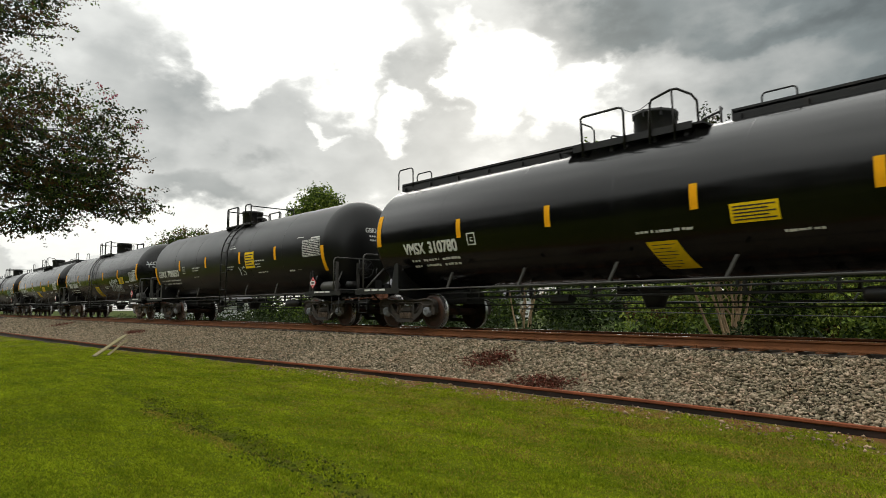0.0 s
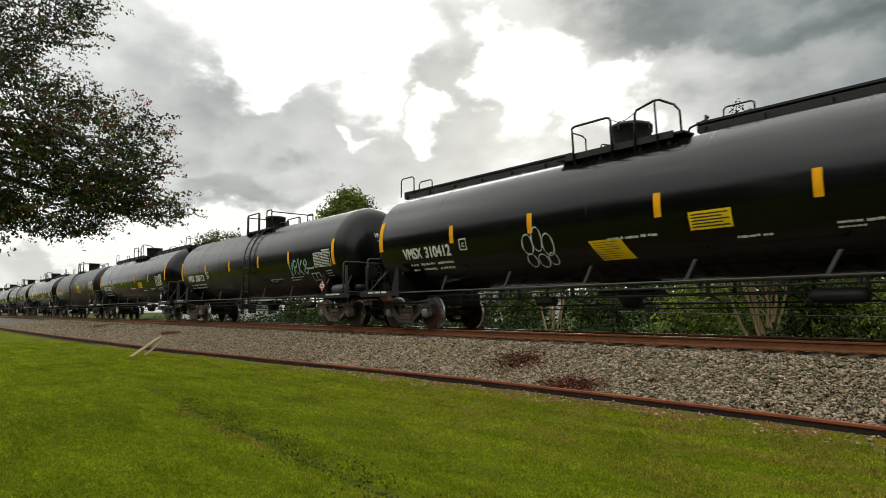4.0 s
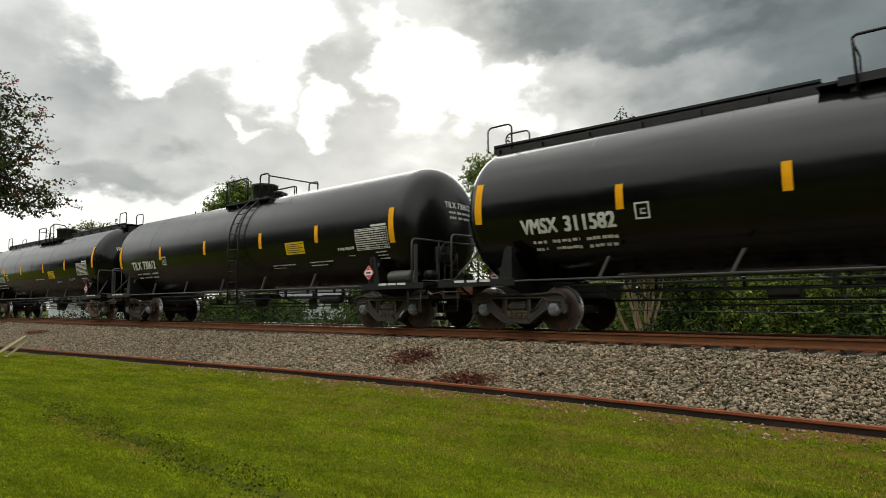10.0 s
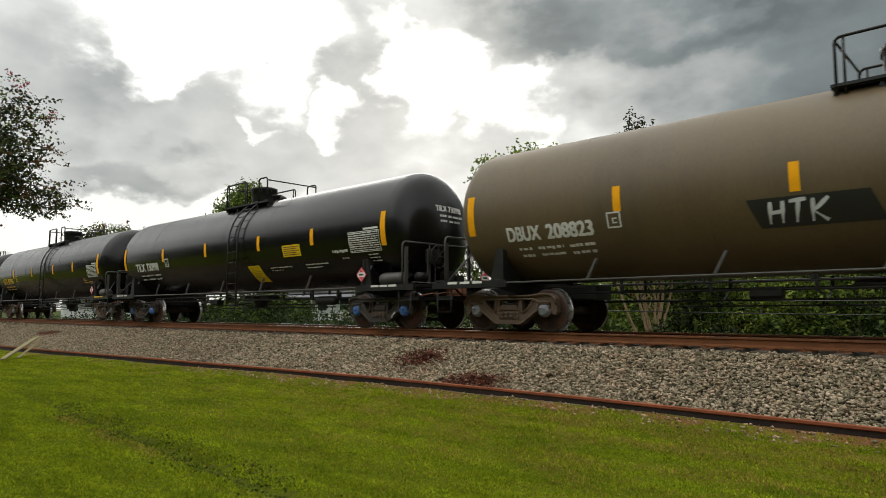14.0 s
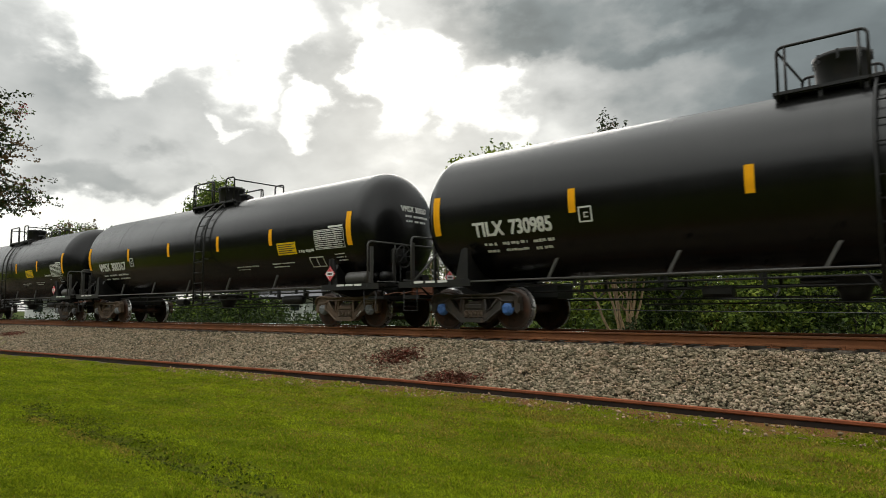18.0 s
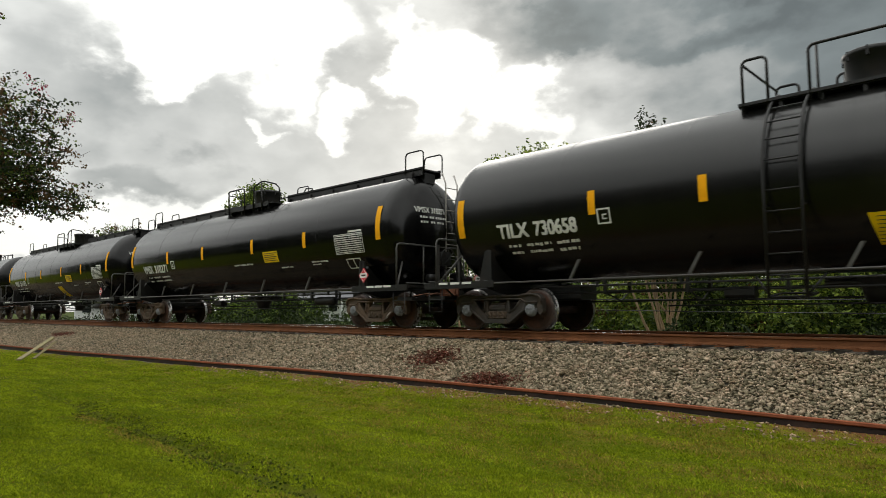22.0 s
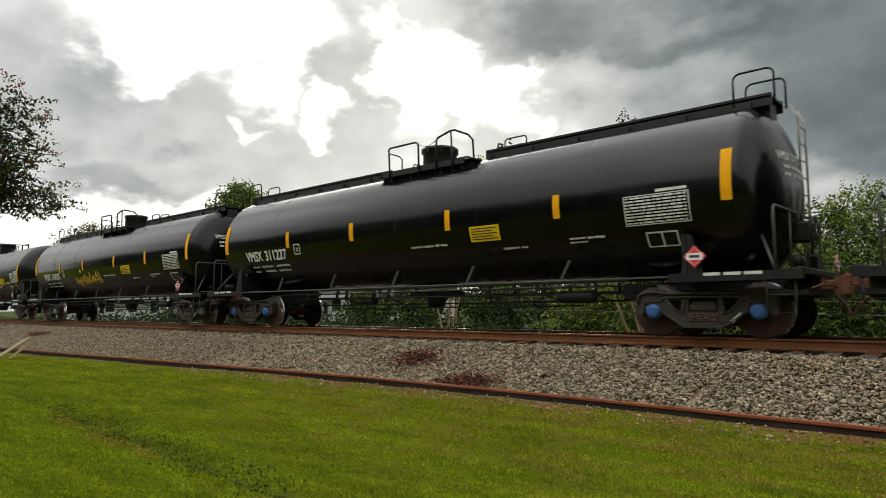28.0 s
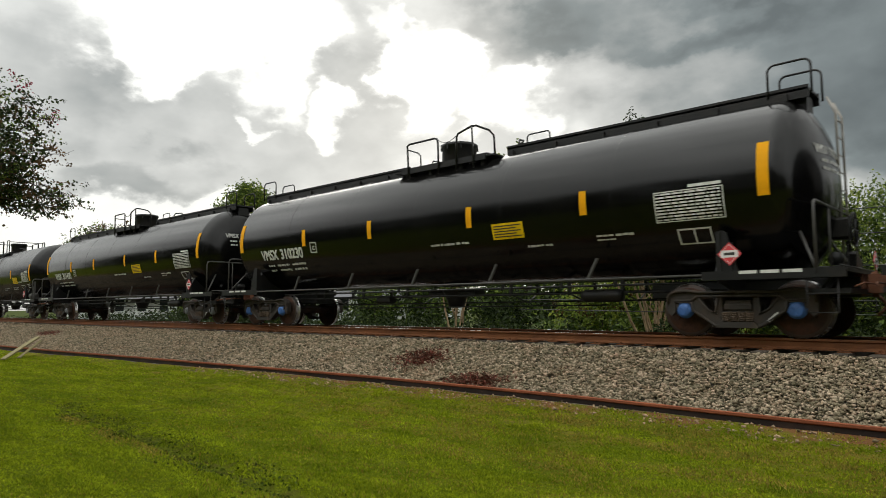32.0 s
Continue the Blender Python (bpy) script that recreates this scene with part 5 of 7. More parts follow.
def make_truck(car, x, frame_mat, cap_mat):
    truck = new("truck")
    truck.parent = car
    truck.location = (x, 0, 0)
    sf = cached("sf" + frame_mat, lambda: side_frame_mesh(frame_mat))
    for y in (-0.99, 0.99):
        part("side_frame", sf, truck, "", pose(0, y, 0))
    bol = cached("bolster", lambda: Shape().box(-0.20, 0.20, -1.02, 1.02, 0.40, 0.62, 0, 0.03).lathe([(0.60, 0.001), (0.60, 0.25), (0.72, 0.25), (0.72, 0.001)], "z", (0, 0, 0), 16).mesh("bolster", "frame_grey"))
    part("bolster", bol, truck)
    sp = cached("spring", spring_mesh)
    for sx in (-0.19, -0.063, 0.063, 0.19):
        part("spring", sp, truck, "", pose(sx, -1.03, 0.0, 0, 0, sx * 200))
    cm = cached("cap" + cap_mat, lambda: cap_mesh(cap_mat))
    am = cached("adapter" + frame_mat, lambda: adapter_mesh(frame_mat))
    wm = cached("wheelset", wheelset_mesh)
    sets = []
    for ax in (-AXLE, AXLE):
        part("bearing_cap", cm, truck, "", pose(ax, -0.98, 0.457))
        part("bearing_adapter", am, truck, "", pose(ax, -0.99, 0.0))
        ws = part("wheelset", wm, truck, "rusty wheels with bright worn treads", pose(ax, 0, 0.457))
        sets.append(ws)
    if x > 0:
        part("paint_stripe", cached("armstripe", lambda: Shape().prism([(0.46, 0.285), (0.50, 0.26), (0.65, 0.40), (0.62, 0.43)], -1.086, -1.081, "y").mesh("paint_stripe", "white")), truck, "white paint stripe on the side frame")
    shoe = cached("brake", lambda: Shape().box(-0.30, -0.22, -0.9, 0.9, 0.36, 0.42).box(0.22, 0.30, -0.9, 0.9, 0.36, 0.42).box(-0.36, -0.29, -0.80, -0.66, 0.25, 0.55, 0, 0.02).box(0.29, 0.36, -0.80, -0.66, 0.25, 0.55, 0, 0.02).mesh("brake_beam", "iron"))
    part("brake_beam", shoe, truck)
    return sets


# ---- body fittings
def hoop(x0, x1, y, z0, z1, bend=0.10, z2=None):
    """An upside-down U of pipe; z2: height at its second end."""
    z2 = z1 if z2 is None else z2
    pts = [(x0, y, z0), (x0, y, z1 - bend)]
    d = 1 if x1 > x0 else -1
    for i in range(1, 5):
        a = math.pi / 2 * i / 4
        pts.append((x0 + d * bend * (1 - math.cos(a)), y, z1 - bend + bend * math.sin(a)))
    for i in range(0, 5):
        a = math.pi / 2 * i / 4
        pts.append((x1 - d * bend * (1 - math.sin(a)), y, z2 - bend + bend * math.cos(a)))
    pts.append((x1, y, z0))
    return pts


def end_platform_parts(car, d, at):
    """Decks, sill channels, cross beam and corner steps at one end of the car."""
    def span(lo, hi):
        return tuple(sorted((d * lo, d * hi)))
    (a, b), (e0, e1), (s0, s1) = span(7.28, 8.27), span(8.28, 8.80), span(6.7, 8.78)
    key = "%d" % d
    end = part("end_platform", cached("deck" + key, lambda: Shape().box(e0, e1, -1.45, 1.45, 1.02, 1.08).mesh("end_platform", "iron")), car, "", at)
    for y in (-1, 1):
        y0, y1 = sorted((y * 1.02, y * 1.45))
        k = key + "%d" % y
        part("side_deck", cached("sdeck" + k, lambda: Shape().box(a, b, y0, y1, 1.025, 1.075).mesh("side_deck", "iron")), end)
        y0, y1 = sorted((y * 1.455, y * 1.51))
        part("side_channel", cached("chan" + k, lambda: Shape().box(s0, s1, y0, y1, 0.94, 1.085).mesh("side_channel", "iron")), end)

        def step():
            s = Shape()
            q = y * 1.46
            s.tube([(d * 8.66, q, 0.98), (d * 8.66, q, 0.42), (d * 8.25, q, 0.42), (d * 8.25, q, 0.98)], 0.014, 6)
            s.tube([(d * 8.655, q, 0.70), (d * 8.255, q, 0.70)], 0.014, 6)
            return s.mesh("corner_step", "iron")
        part("corner_step", cached("step" + k, step), end)
    part("cross_beam", cached("beam" + key, lambda: Shape().box(e0, e1, -1.35, 1.35, 0.70, 0.78).mesh("cross_beam", "iron")), end)
    for y in (-1.1, -0.5, 0.5, 1.1):
        part("brace", cached("brace%s%s" % (key, y), lambda: Shape().tube([(d * 8.55, y, 1.02), (d * 8.2, y * 0.8, 0.62)], 0.025, 6).mesh("brace", "iron")), end)


def end_handrail_mesh(d):
    s = Shape()
    x = d * 8.40
    for y in (-1.49, 1.49):
        k = 1 if y < 0 else -1
        s.tube([(x, y, 1.0), (x, y, 2.0), (x, y + 0.03 * k, 2.08), (x, y + 0.10 * k, 2.11), (x, 0, 2.11)], 0.022, 8)
    s.tube([(x, -0.55, 1.03), (x, -0.55, 2.11)], 0.018, 6)
    s.tube([(x, -1.46, 1.05), (d * 8.05, -0.95, 1.75)], 0.022, 6)
    s.tube([(x, 1.46, 1.05), (d * 8.05, 0.95, 1.75)], 0.022, 6)
    s.tube([(x + d * 0.3, -1.45, 1.12), (x + d * 0.3, 1.45, 1.12)], 0.014, 6)
    return s.mesh("end_handrail", "grey")


def sill_mesh(d):
    s = Shape()
    a, b = sorted((d * 5.3, d * 8.75))
    s.box(a, b, -0.33, 0.33, 0.66, 0.98, 0, 0.03)
    # saddle plates that carry the tank over the truck
    for xx, w in ((6.96, 0.05),):
        out = [(-1.46, 0.95), (-1.46, 1.08)]
        for i in range(13):
            a2 = math.radians(-38 - i * 104 / 12)
            out.append(((TANK_R + 0.004) * math.cos(math.pi - a2) * 1.0, TANK_Z + (TANK_R + 0.004) * math.sin(a2)))
        out += [(1.46, 1.08), (1.46, 0.95), (0.4, 0.70), (-0.4, 0.70)]
        s.prism(out, d * xx - w, d * xx + w, "x")
    return s.mesh("bolster_saddle", "iron")


def saddle_web_mesh(d, y):
    """Upright web that rises beside the shell over the truck."""
    s = Shape()
    s.prism([(d * 6.84, 0.99), (d * 6.84, 1.70), (d * 6.90, 1.76), (d * 6.98, 1.72), (d * 7.17, 0.99)], y * 1.40, y * 1.45, "y")
    s.prism([(y * 1.34, 1.70), (y * 1.47, 1.74), (y * 1.47, 0.99), (y * 1.25, 0.99)], d * 6.84 - 0.02, d * 6.84 + 0.05, "x")
    return s.mesh("saddle_web", "iron")


def coupler_mesh(d):
    s = Shape()
    a, b = sorted((d * 8.70, d * 8.98))
    s.box(a, b, -0.10, 0.10, 0.78, 0.96, 0, 0.03)
    s.prism([(d * 8.92, -0.16), (d * 9.16, -0.20), (d * 9.20, -0.06), (d * 9.06, 0.0), (d * 9.06, 0.10), (d * 9.20, 0.14), (d * 9.16, 0.22), (d * 8.92, 0.18)], 0.72, 1.02, "z")
    s.tube([(d * 9.09, -0.06, 0.66), (d * 9.09, -0.06, 1.06)], 0.045, 8)
    a, b = sorted((d * 8.66, d * 8.78))
    s.box(a, b, -0.30, 0.30, 0.68, 1.06, 0, 0.03)
    # uncoupling lever
    s.tube([(d * 8.86, -1.35, 0.80), (d * 8.92, -1.0, 0.86), (d * 8.92, -0.3, 0.86), (d * 9.0, 0.0, 0.80)], 0.014, 6)
    # air hose
    s.tube([(d * 8.84, 0.32, 0.72), (d * 8.98, 0.30, 0.55), (d * 9.06, 0.18, 0.42), (d * 9.09, 0.05, 0.38)], 0.028, 7)
    return s.mesh("coupler", "rust")


def brake_gear_mesh():
    """Hand brake wheel, gear box, valve and rods on the leading platform."""
    s = Shape()
    s.box(8.32, 8.56, -0.62, -0.28, 1.62, 1.98, 0, 0.04)
    ring = [(8.62, -0.45 + 0.28 * math.cos(a), 1.78 + 0.28 * math.sin(a)) for a in (k * math.pi / 10 for k in range(21))]
    s.tube(ring, 0.018, 6)
    for k in range(4):
        a = k * math.pi / 4
        s.tube([(8.62, -0.45 + 0.28 * math.cos(a), 1.78 + 0.28 * math.sin(a)), (8.62, -0.45 - 0.28 * math.cos(a), 1.78 - 0.28 * math.sin(a))], 0.012, 5)
    s.tube([(8.5, -0.45, 1.6), (8.5, -0.45, 1.0), (8.2, -0.4, 0.75)], 0.018, 6)
    s.box(8.30, 8.55, -0.05, 0.22, 1.10, 1.45, 0, 0.05)
    s.box(8.34, 8.52, 0.35, 0.62, 1.15, 1.35, 0, 0.05)
    s.tube([(8.44, 0.08, 1.40), (8.44, 0.08, 1.75), (8.3, 0.2, 1.9)], 0.025, 6)
    s.lathe([(-1.0, 0.001), (-1.0, 0.11), (-0.72, 0.11), (-0.72, 0.001)], "y", (8.42, 0, 1.28), 14)
    return s.mesh("brake_gear", "iron")


def reservoir_mesh():
    s = Shape()
    prof = [(7.42, 0.002), (7.43, 0.10), (7.47, 0.15), (7.52, 0.165), (8.13, 0.165), (8.18, 0.15), (8.22, 0.10), (8.23, 0.002)]
    s.lathe(prof, "x", (0, -1.24, 1.23), 20)
    return s.mesh("air_reservoir", "grey")


def ladder_mesh(d):
    """End ladder from the platform to the top walkway."""
    s = Shape()
    for y in (0.28, 0.74):
        s.tube([(d * 8.42, y, 1.02), (d * 8.42, y, 3.83), (d * 8.30, y, 4.13)], 0.02, 6)
    for i in range(9):
        z = 1.28 + i * 0.305
        s.tube([(d * 8.42, 0.28, z), (d * 8.42, 0.74, z)], 0.012, 5)
    return s.mesh("end_ladder", "pale_steel")


def side_ladder_parts(car, x):
    """Ladder that climbs the side of the shell to the manway platform."""
    r = TANK_R + 0.10
    path = [(-1.62, 0.62), (-1.62, 2.30)]
    for i in range(0, 13):
        a = math.radians(4 + i * 5.5)
        path.append((-r * math.cos(a), TANK_Z + r * math.sin(a)))

    def build_rail():
        return Shape().tube([(0, y, z) for y, z in path], 0.026, 6).mesh("stringer", "iron")
    lad = part("side_ladder", cached("ladder_feet", lambda: Shape().tube([(-0.27, -1.62, 0.64), (-0.27, -1.0, 0.70), (0.27, -1.0, 0.70), (0.27, -1.62, 0.64)], 0.018, 6).tube([(-0.5, -1.45, 0.98), (-0.27, -1.60, 0.66)], 0.018, 6).tube([(0.5, -1.45, 0.98), (0.27, -1.60, 0.66)], 0.018, 6).mesh("side_ladder", "iron")), car, "", pose(x, 0, 0))
    rail = cached("stringer", build_rail)
    stay = cached("stay", lambda: Shape().tube([(0, -1.62, 2.05), (0, -1.45, 2.05)], 0.018, 6).mesh("ladder_stay", "iron"))
    for dx in (-0.27, 0.27):
        part("ladder_stay", stay, lad, "", pose(dx, 0, 0))
        part("stringer", rail, lad, "", pose(dx, 0, 0))
    rung = cached("rung", lambda: Shape().tube([(-0.27, 0, 0), (0.27, 0, 0)], 0.014, 6).mesh("rung", "iron"))
    places = [(-1.62, 0.64 + 0.33 * i) for i in range(6)]
    for i in range(5):
        a = math.radians(8 + i * 12.5)
        places.append((-r * math.cos(a), TANK_Z + r * math.sin(a)))
    for y, z in places:
        part("rung", rung, lad, "", pose(0, y, z))


def dome_mesh(style):
    s = Shape()
    r = 0.42 if style == "W" else 0.39
    s.lathe([(3.97, r + 0.02), (4.53, r + 0.02), (4.55, r + 0.05), (4.61, r + 0.05), (4.64, r), (4.66, 0.002)], "z", (0, 0, 0), 30)
    for k in range(8):
        a = k * math.pi / 4
        s.box(0.0 + (r + 0.03) * math.cos(a) - 0.02, (r + 0.03) * math.cos(a) + 0.02, (r + 0.03) * math.sin(a) - 0.02, (r + 0.03) * math.sin(a) + 0.02, 4.47, 4.63)
    return s.mesh("manway_dome", "iron")


def valve_mesh():
    s = Shape()
    s.lathe([(3.96, 0.14), (4.23, 0.14), (4.25, 0.17), (4.31, 0.17), (4.33, 0.002)], "z", (0, 0, 0), 16)
    s.tube([(0.1, 0, 4.16), (0.45, 0, 4.16), (0.5, 0, 4.06)], 0.05, 8)
    s.lathe([(0.28, 0.02), (0.28, 0.09), (0.36, 0.09), (0.36, 0.02)], "x", (0, 0, 4.16), 10)
    return s.mesh("top_valve", "iron")


def vent_mesh():
    return Shape().lathe([(3.96, 0.08), (4.29, 0.08), (4.31, 0.13), (4.47, 0.14), (4.51, 0.10), (4.52, 0.002)], "z", (0, 0, 0), 14).mesh("relief_valve", "iron")


def walkway_parts(car, gear=0.0):
    """Full-length top walkway with its grips, of the long-walkway cars."""
    def plank(a, b):
        s = Shape()
        s.box(a, b, -0.36, 0.36, 4.15, 4.19)
        for y in (-0.36, 0.33):
            s.box(a, b, y, y + 0.03, 4.015, 4.235)
        for i in range(int((b - a) / 1.15) + 1):
            x = a + 0.12 + i * 1.15
            if x < b:
                s.box(x, x + 0.08, -0.42, 0.42, 3.97, 4.11)
        return s.mesh("walkway", "iron")
    part("walkway", cached("walk_rear", lambda: plank(-8.05, -1.30)), car)
    part("walkway", cached("walk_front", lambda: plank(1.90, 8.17)), car)

    plat = part("manway_platform", cached("platform_w", lambda: Shape().box(-1.28, 1.95, -0.95, 0.95, 3.93, 3.97).mesh("manway_platform", "iron")), car, "", pose(gear, 0, 0))
    for y in (-1.0, 0.954):
        part("platform_edge", cached("edge_w", lambda: Shape().box(-0.95, 1.75, 0, 0.046, 3.86, 4.0).mesh("platform_edge", "iron")), plat, "", pose(0, y, 0))
    for x in (-0.8, -0.1, 0.9, 1.55):
        part("platform_bearer", cached("bearer_w", lambda: Shape().box(0, 0.08, -0.90, 0.90, 3.76, 3.928).mesh("platform_bearer", "iron")), plat, "", pose(x, 0, 0))

    def rear_rail(y):
        k = 1 if y < 0 else -1
        s = Shape().tube([(-0.68, y, 3.72), (-0.72, y, 4.50), (-0.73, y, 4.56), (-0.66, y, 4.60), (0.20, y, 4.60), (0.29, y, 4.57), (0.32, y, 4.48), (0.34, y, 3.72)], 0.025, 8)
        return s.tube([(-0.72, y, 4.47), (-0.72, y + k * 0.36, 4.46), (-0.71, y + k * 0.46, 4.40), (-0.71, y + k * 0.48, 3.95)], 0.018, 6).mesh("platform_rail", "iron")

    def front_rail(y):
        k = 1 if y < 0 else -1
        return Shape().tube([(0.90, y, 3.72), (0.92, y, 4.50), (0.96, y, 4.58), (1.36, y, 4.68), (1.44, y + k * 0.08, 4.70), (1.56, y + k * 0.42, 4.64), (1.62, y + k * 0.52, 4.52), (1.64, y + k * 0.54, 3.95)], 0.025, 8).mesh("platform_rail", "iron")
    for y in (-1.02, 1.02):
        part("platform_rail", cached("rail_w%d" % (y > 0), lambda: rear_rail(y)), car, "", pose(gear, 0, 0))
        part("platform_rail", cached("rail_f%d" % (y > 0), lambda: front_rail(y)), car, "", pose(gear, 0, 0))
        part("rail_post", cached("post_w", lambda: Shape().tube([(1.43, 0, 3.70), (1.38, 0, 4.67)], 0.022, 6).mesh("rail_post", "iron")), car, "", pose(gear, y, 0))
    chain = cached("chain", lambda: Shape().tube([(0.31, -1.02, 4.54), (0.50, -1.02, 4.44), (0.70, -1.02, 4.44), (0.92, -1.02, 4.54)], 0.008, 5).mesh("chain", "iron"))
    part("chain", chain, car, "", pose(gear, 0, 0))
    part("hand_grab", cached("grab_w", lambda: Shape().tube([(-0.25, -0.60, 3.95), (-0.25, -0.60, 4.15), (-0.22, -0.60, 4.18), (0.05, -0.52, 4.10)], 0.018, 6).mesh("hand_grab", "iron")), car, "", pose(gear, 0, 0))
    grip = cached("grip_w", lambda: Shape().tube(hoop(2.45, 3.05, -0.34, 4.16, 4.41, 0.08), 0.018, 6).mesh("walkway_grip", "iron"))
    part("walkway_grip", grip, car)
    for d in (-1, 1):
        for y in (-0.36, 0.36):
            g = cached("endgrip%d%d" % (d, y > 0), lambda: Shape().tube(hoop(d * 8.22, d * 7.54, y, 4.09, 4.68, 0.12), 0.020, 7).mesh("end_grip", "iron"))
            part("end_grip", g, car)
        part("end_ladder", cached("endladder%d" % d, lambda: ladder_mesh(d)), car)
        lug = cached("lug%d" % d, lambda: Shape().box(min(d * 7.66, d * 8.1), max(d * 7.66, d * 8.1), -0.2, 0.2, 3.81, 4.11).mesh("walkway_bracket", "iron"))
        part("walkway_bracket", lug, car)


def platform_parts(car, ladder_x, rails):
    """Short manway platform of the ladder cars: railings along both edges with a gap for the ladder, and a bar across each end."""
    r0, r1, r2, r3 = rails
    key = "%.2f%.2f" % (r0, r3)
    a, b = r0 - 0.08, r3 + 0.06
    plat = part("manway_platform", cached("grating" + key, lambda: Shape().box(a, b, -0.92, -0.55, 3.87, 3.91).mesh("manway_platform", "iron")), car)
    part("far_grating", cached("grating2" + key, lambda: Shape().box(a, b, 0.55, 0.92, 3.87, 3.91).mesh("far_grating", "iron")), plat)
    for y in (-0.962, 0.922):
        part("platform_edge", cached("edge_l" + key, lambda: Shape().box(a, b, 0, 0.04, 3.89, 3.94).mesh("platform_edge", "iron")), plat, "", pose(0, y, 0))
    for k in range(5):
        part("platform_bearer", cached("bearer_l", lambda: Shape().box(0, 0.06, -0.90, 0.90, 3.73, 3.868).mesh("platform_bearer", "iron")), plat, "", pose(a + 0.03 + (b - a - 0.12) * k / 4, 0, 0))
    for y in (-0.94, 0.94):
        for x0, x1 in ((r0, r1), (r2, r3)):
            part("platform_rail", cached("rail_l%.2f%.2f" % (x0, x1), lambda: Shape().tube(hoop(x0, x1, 0, 3.78, 4.68, 0.10), 0.025, 8).mesh("platform_rail", "iron")), car, "", pose(0, y, 0))
        for x in (r0 + 0.12, r1 - 0.12) if r1 - r0 > 0.8 else (r2 + 0.12, r3 - 0.12):
            part("rail_post", cached("post_l", lambda: Shape().tube([(0, 0, 3.78), (0, 0, 4.67)], 0.022, 6).mesh("rail_post", "iron")), car, "", pose(x, y, 0))
    for x in (r0 + 0.02, r3 - 0.02):
        part("cross_rail", cached("cross_l", lambda: Shape().tube([(0, -0.94, 4.60), (0, 0.94, 4.60)], 0.022, 6).mesh("cross_rail", "iron")), car, "", pose(x, 0, 0))
    side_ladder_parts(car, ladder_x)


def sill_pipe_mesh():
    s = Shape()
    for y in (-1.49, 1.49):
        s.tube([(-6.75, y, 1.03), (6.75, y, 1.03)], 0.02, 8)
    return s.mesh("side_handrail", "grey")


def strut_mesh():
    return Shape().prism([(-0.03, 1.02), (0.03, 1.02), (0.25, 1.42), (0.19, 1.42)], -1.47, -1.43, "y").mesh("handrail_strut", "grey")


def underside_mesh():
    """Brake pipe, rods and bottom outlet below the shell."""
    s = Shape()
    s.tube([(-6.8, -0.55, 0.80), (6.8, -0.55, 0.80)], 0.024, 6)
    s.tube([(-6.6, 0.5, 0.84), (6.6, 0.5, 0.84)], 0.03, 6)
    s.tube([(-5.4, 0.1, 0.62), (5.6, 0.1, 0.66)], 0.018, 6)
    s.tube([(-6.2, -0.85, 0.93), (6.2, -0.85, 0.93)], 0.02, 6)
    s.tube([(-3.4, -0.30, 0.52), (4.4, -0.30, 0.56)], 0.016, 6)
    for x in (-4.6, -2.9, -1.2, 2.1, 3.6, 4.8):
        s.box(x - 0.025, x + 0.025, -0.88, -0.82, 0.90, 1.02)
        s.box(x - 0.03, x + 0.03, -0.58, -0.52, 0.76, 1.04)
        s.box(x - 0.03, x + 0.03, 0.47, 0.53, 0.80, 1.04)
        s.tube([(x, -0.55, 0.80), (x, 0.1, 0.63), (x, 0.5, 0.84)], 0.016, 5)
    s.lathe([(0.52, 0.10), (0.55, 0.20), (0.70, 0.24), (0.95, 0.36)], "z", (0, 0, 0), 18)
    s.box(-0.75, 0.75, -0.22, 0.22, 0.80, 0.94, 0, 0.05)
    s.lathe([(3.95, 0.002), (3.97, 0.11), (4.05, 0.13), (4.75, 0.13), (4.83, 0.11), (4.85, 0.002)], "x", (0, -0.62, 0.74), 14)
    s.box(-2.2, -1.7, -0.70, -0.45, 0.64, 0.84, 0, 0.05)
    return s.mesh("brake_rigging", "iron")


def placard_mesh():
    s = Shape()
    s.add([(-0.19, 0, 0), (0, 0, -0.19), (0.19, 0, 0), (0, 0, 0.19), (-0.19, 0.012, 0), (0, 0.012, -0.19), (0.19, 0.012, 0), (0, 0.012, 0.19)], [(0, 1, 2, 3), (7, 6, 5, 4), (0, 4, 5, 1), (1, 5, 6, 2), (2, 6, 7, 3), (3, 7, 4, 0)])
    return s.mesh("placard", "red")


def placard_parts(car, at):
    """A diamond placard with its white border, word panel and print."""
    plate = part("placard", cached("placard", placard_mesh), car, "red diamond hazard placard", at)
    part("word_panel", cached("wordpanel", lambda: Shape().box(-0.135, 0.135, -0.004, 0.0, -0.058, 0.058).mesh("word_panel", "placard_white")), plate, "white panel with dark print")
    part("print_bar", cached("printbar", lambda: Shape().box(-0.085, 0.085, -0.006, -0.004, -0.022, 0.022).mesh("print_bar", "ink")), plate)
    ring = [(-0.155, 0.0), (0, 0.155), (0.155, 0.0), (0, -0.155), (-0.155, 0.0)]
    part("border", cached("border", lambda: Shape().tube([(x, -0.002, z) for x, z in ring], 0.005, 4).mesh("border", "placard_white")), plate)


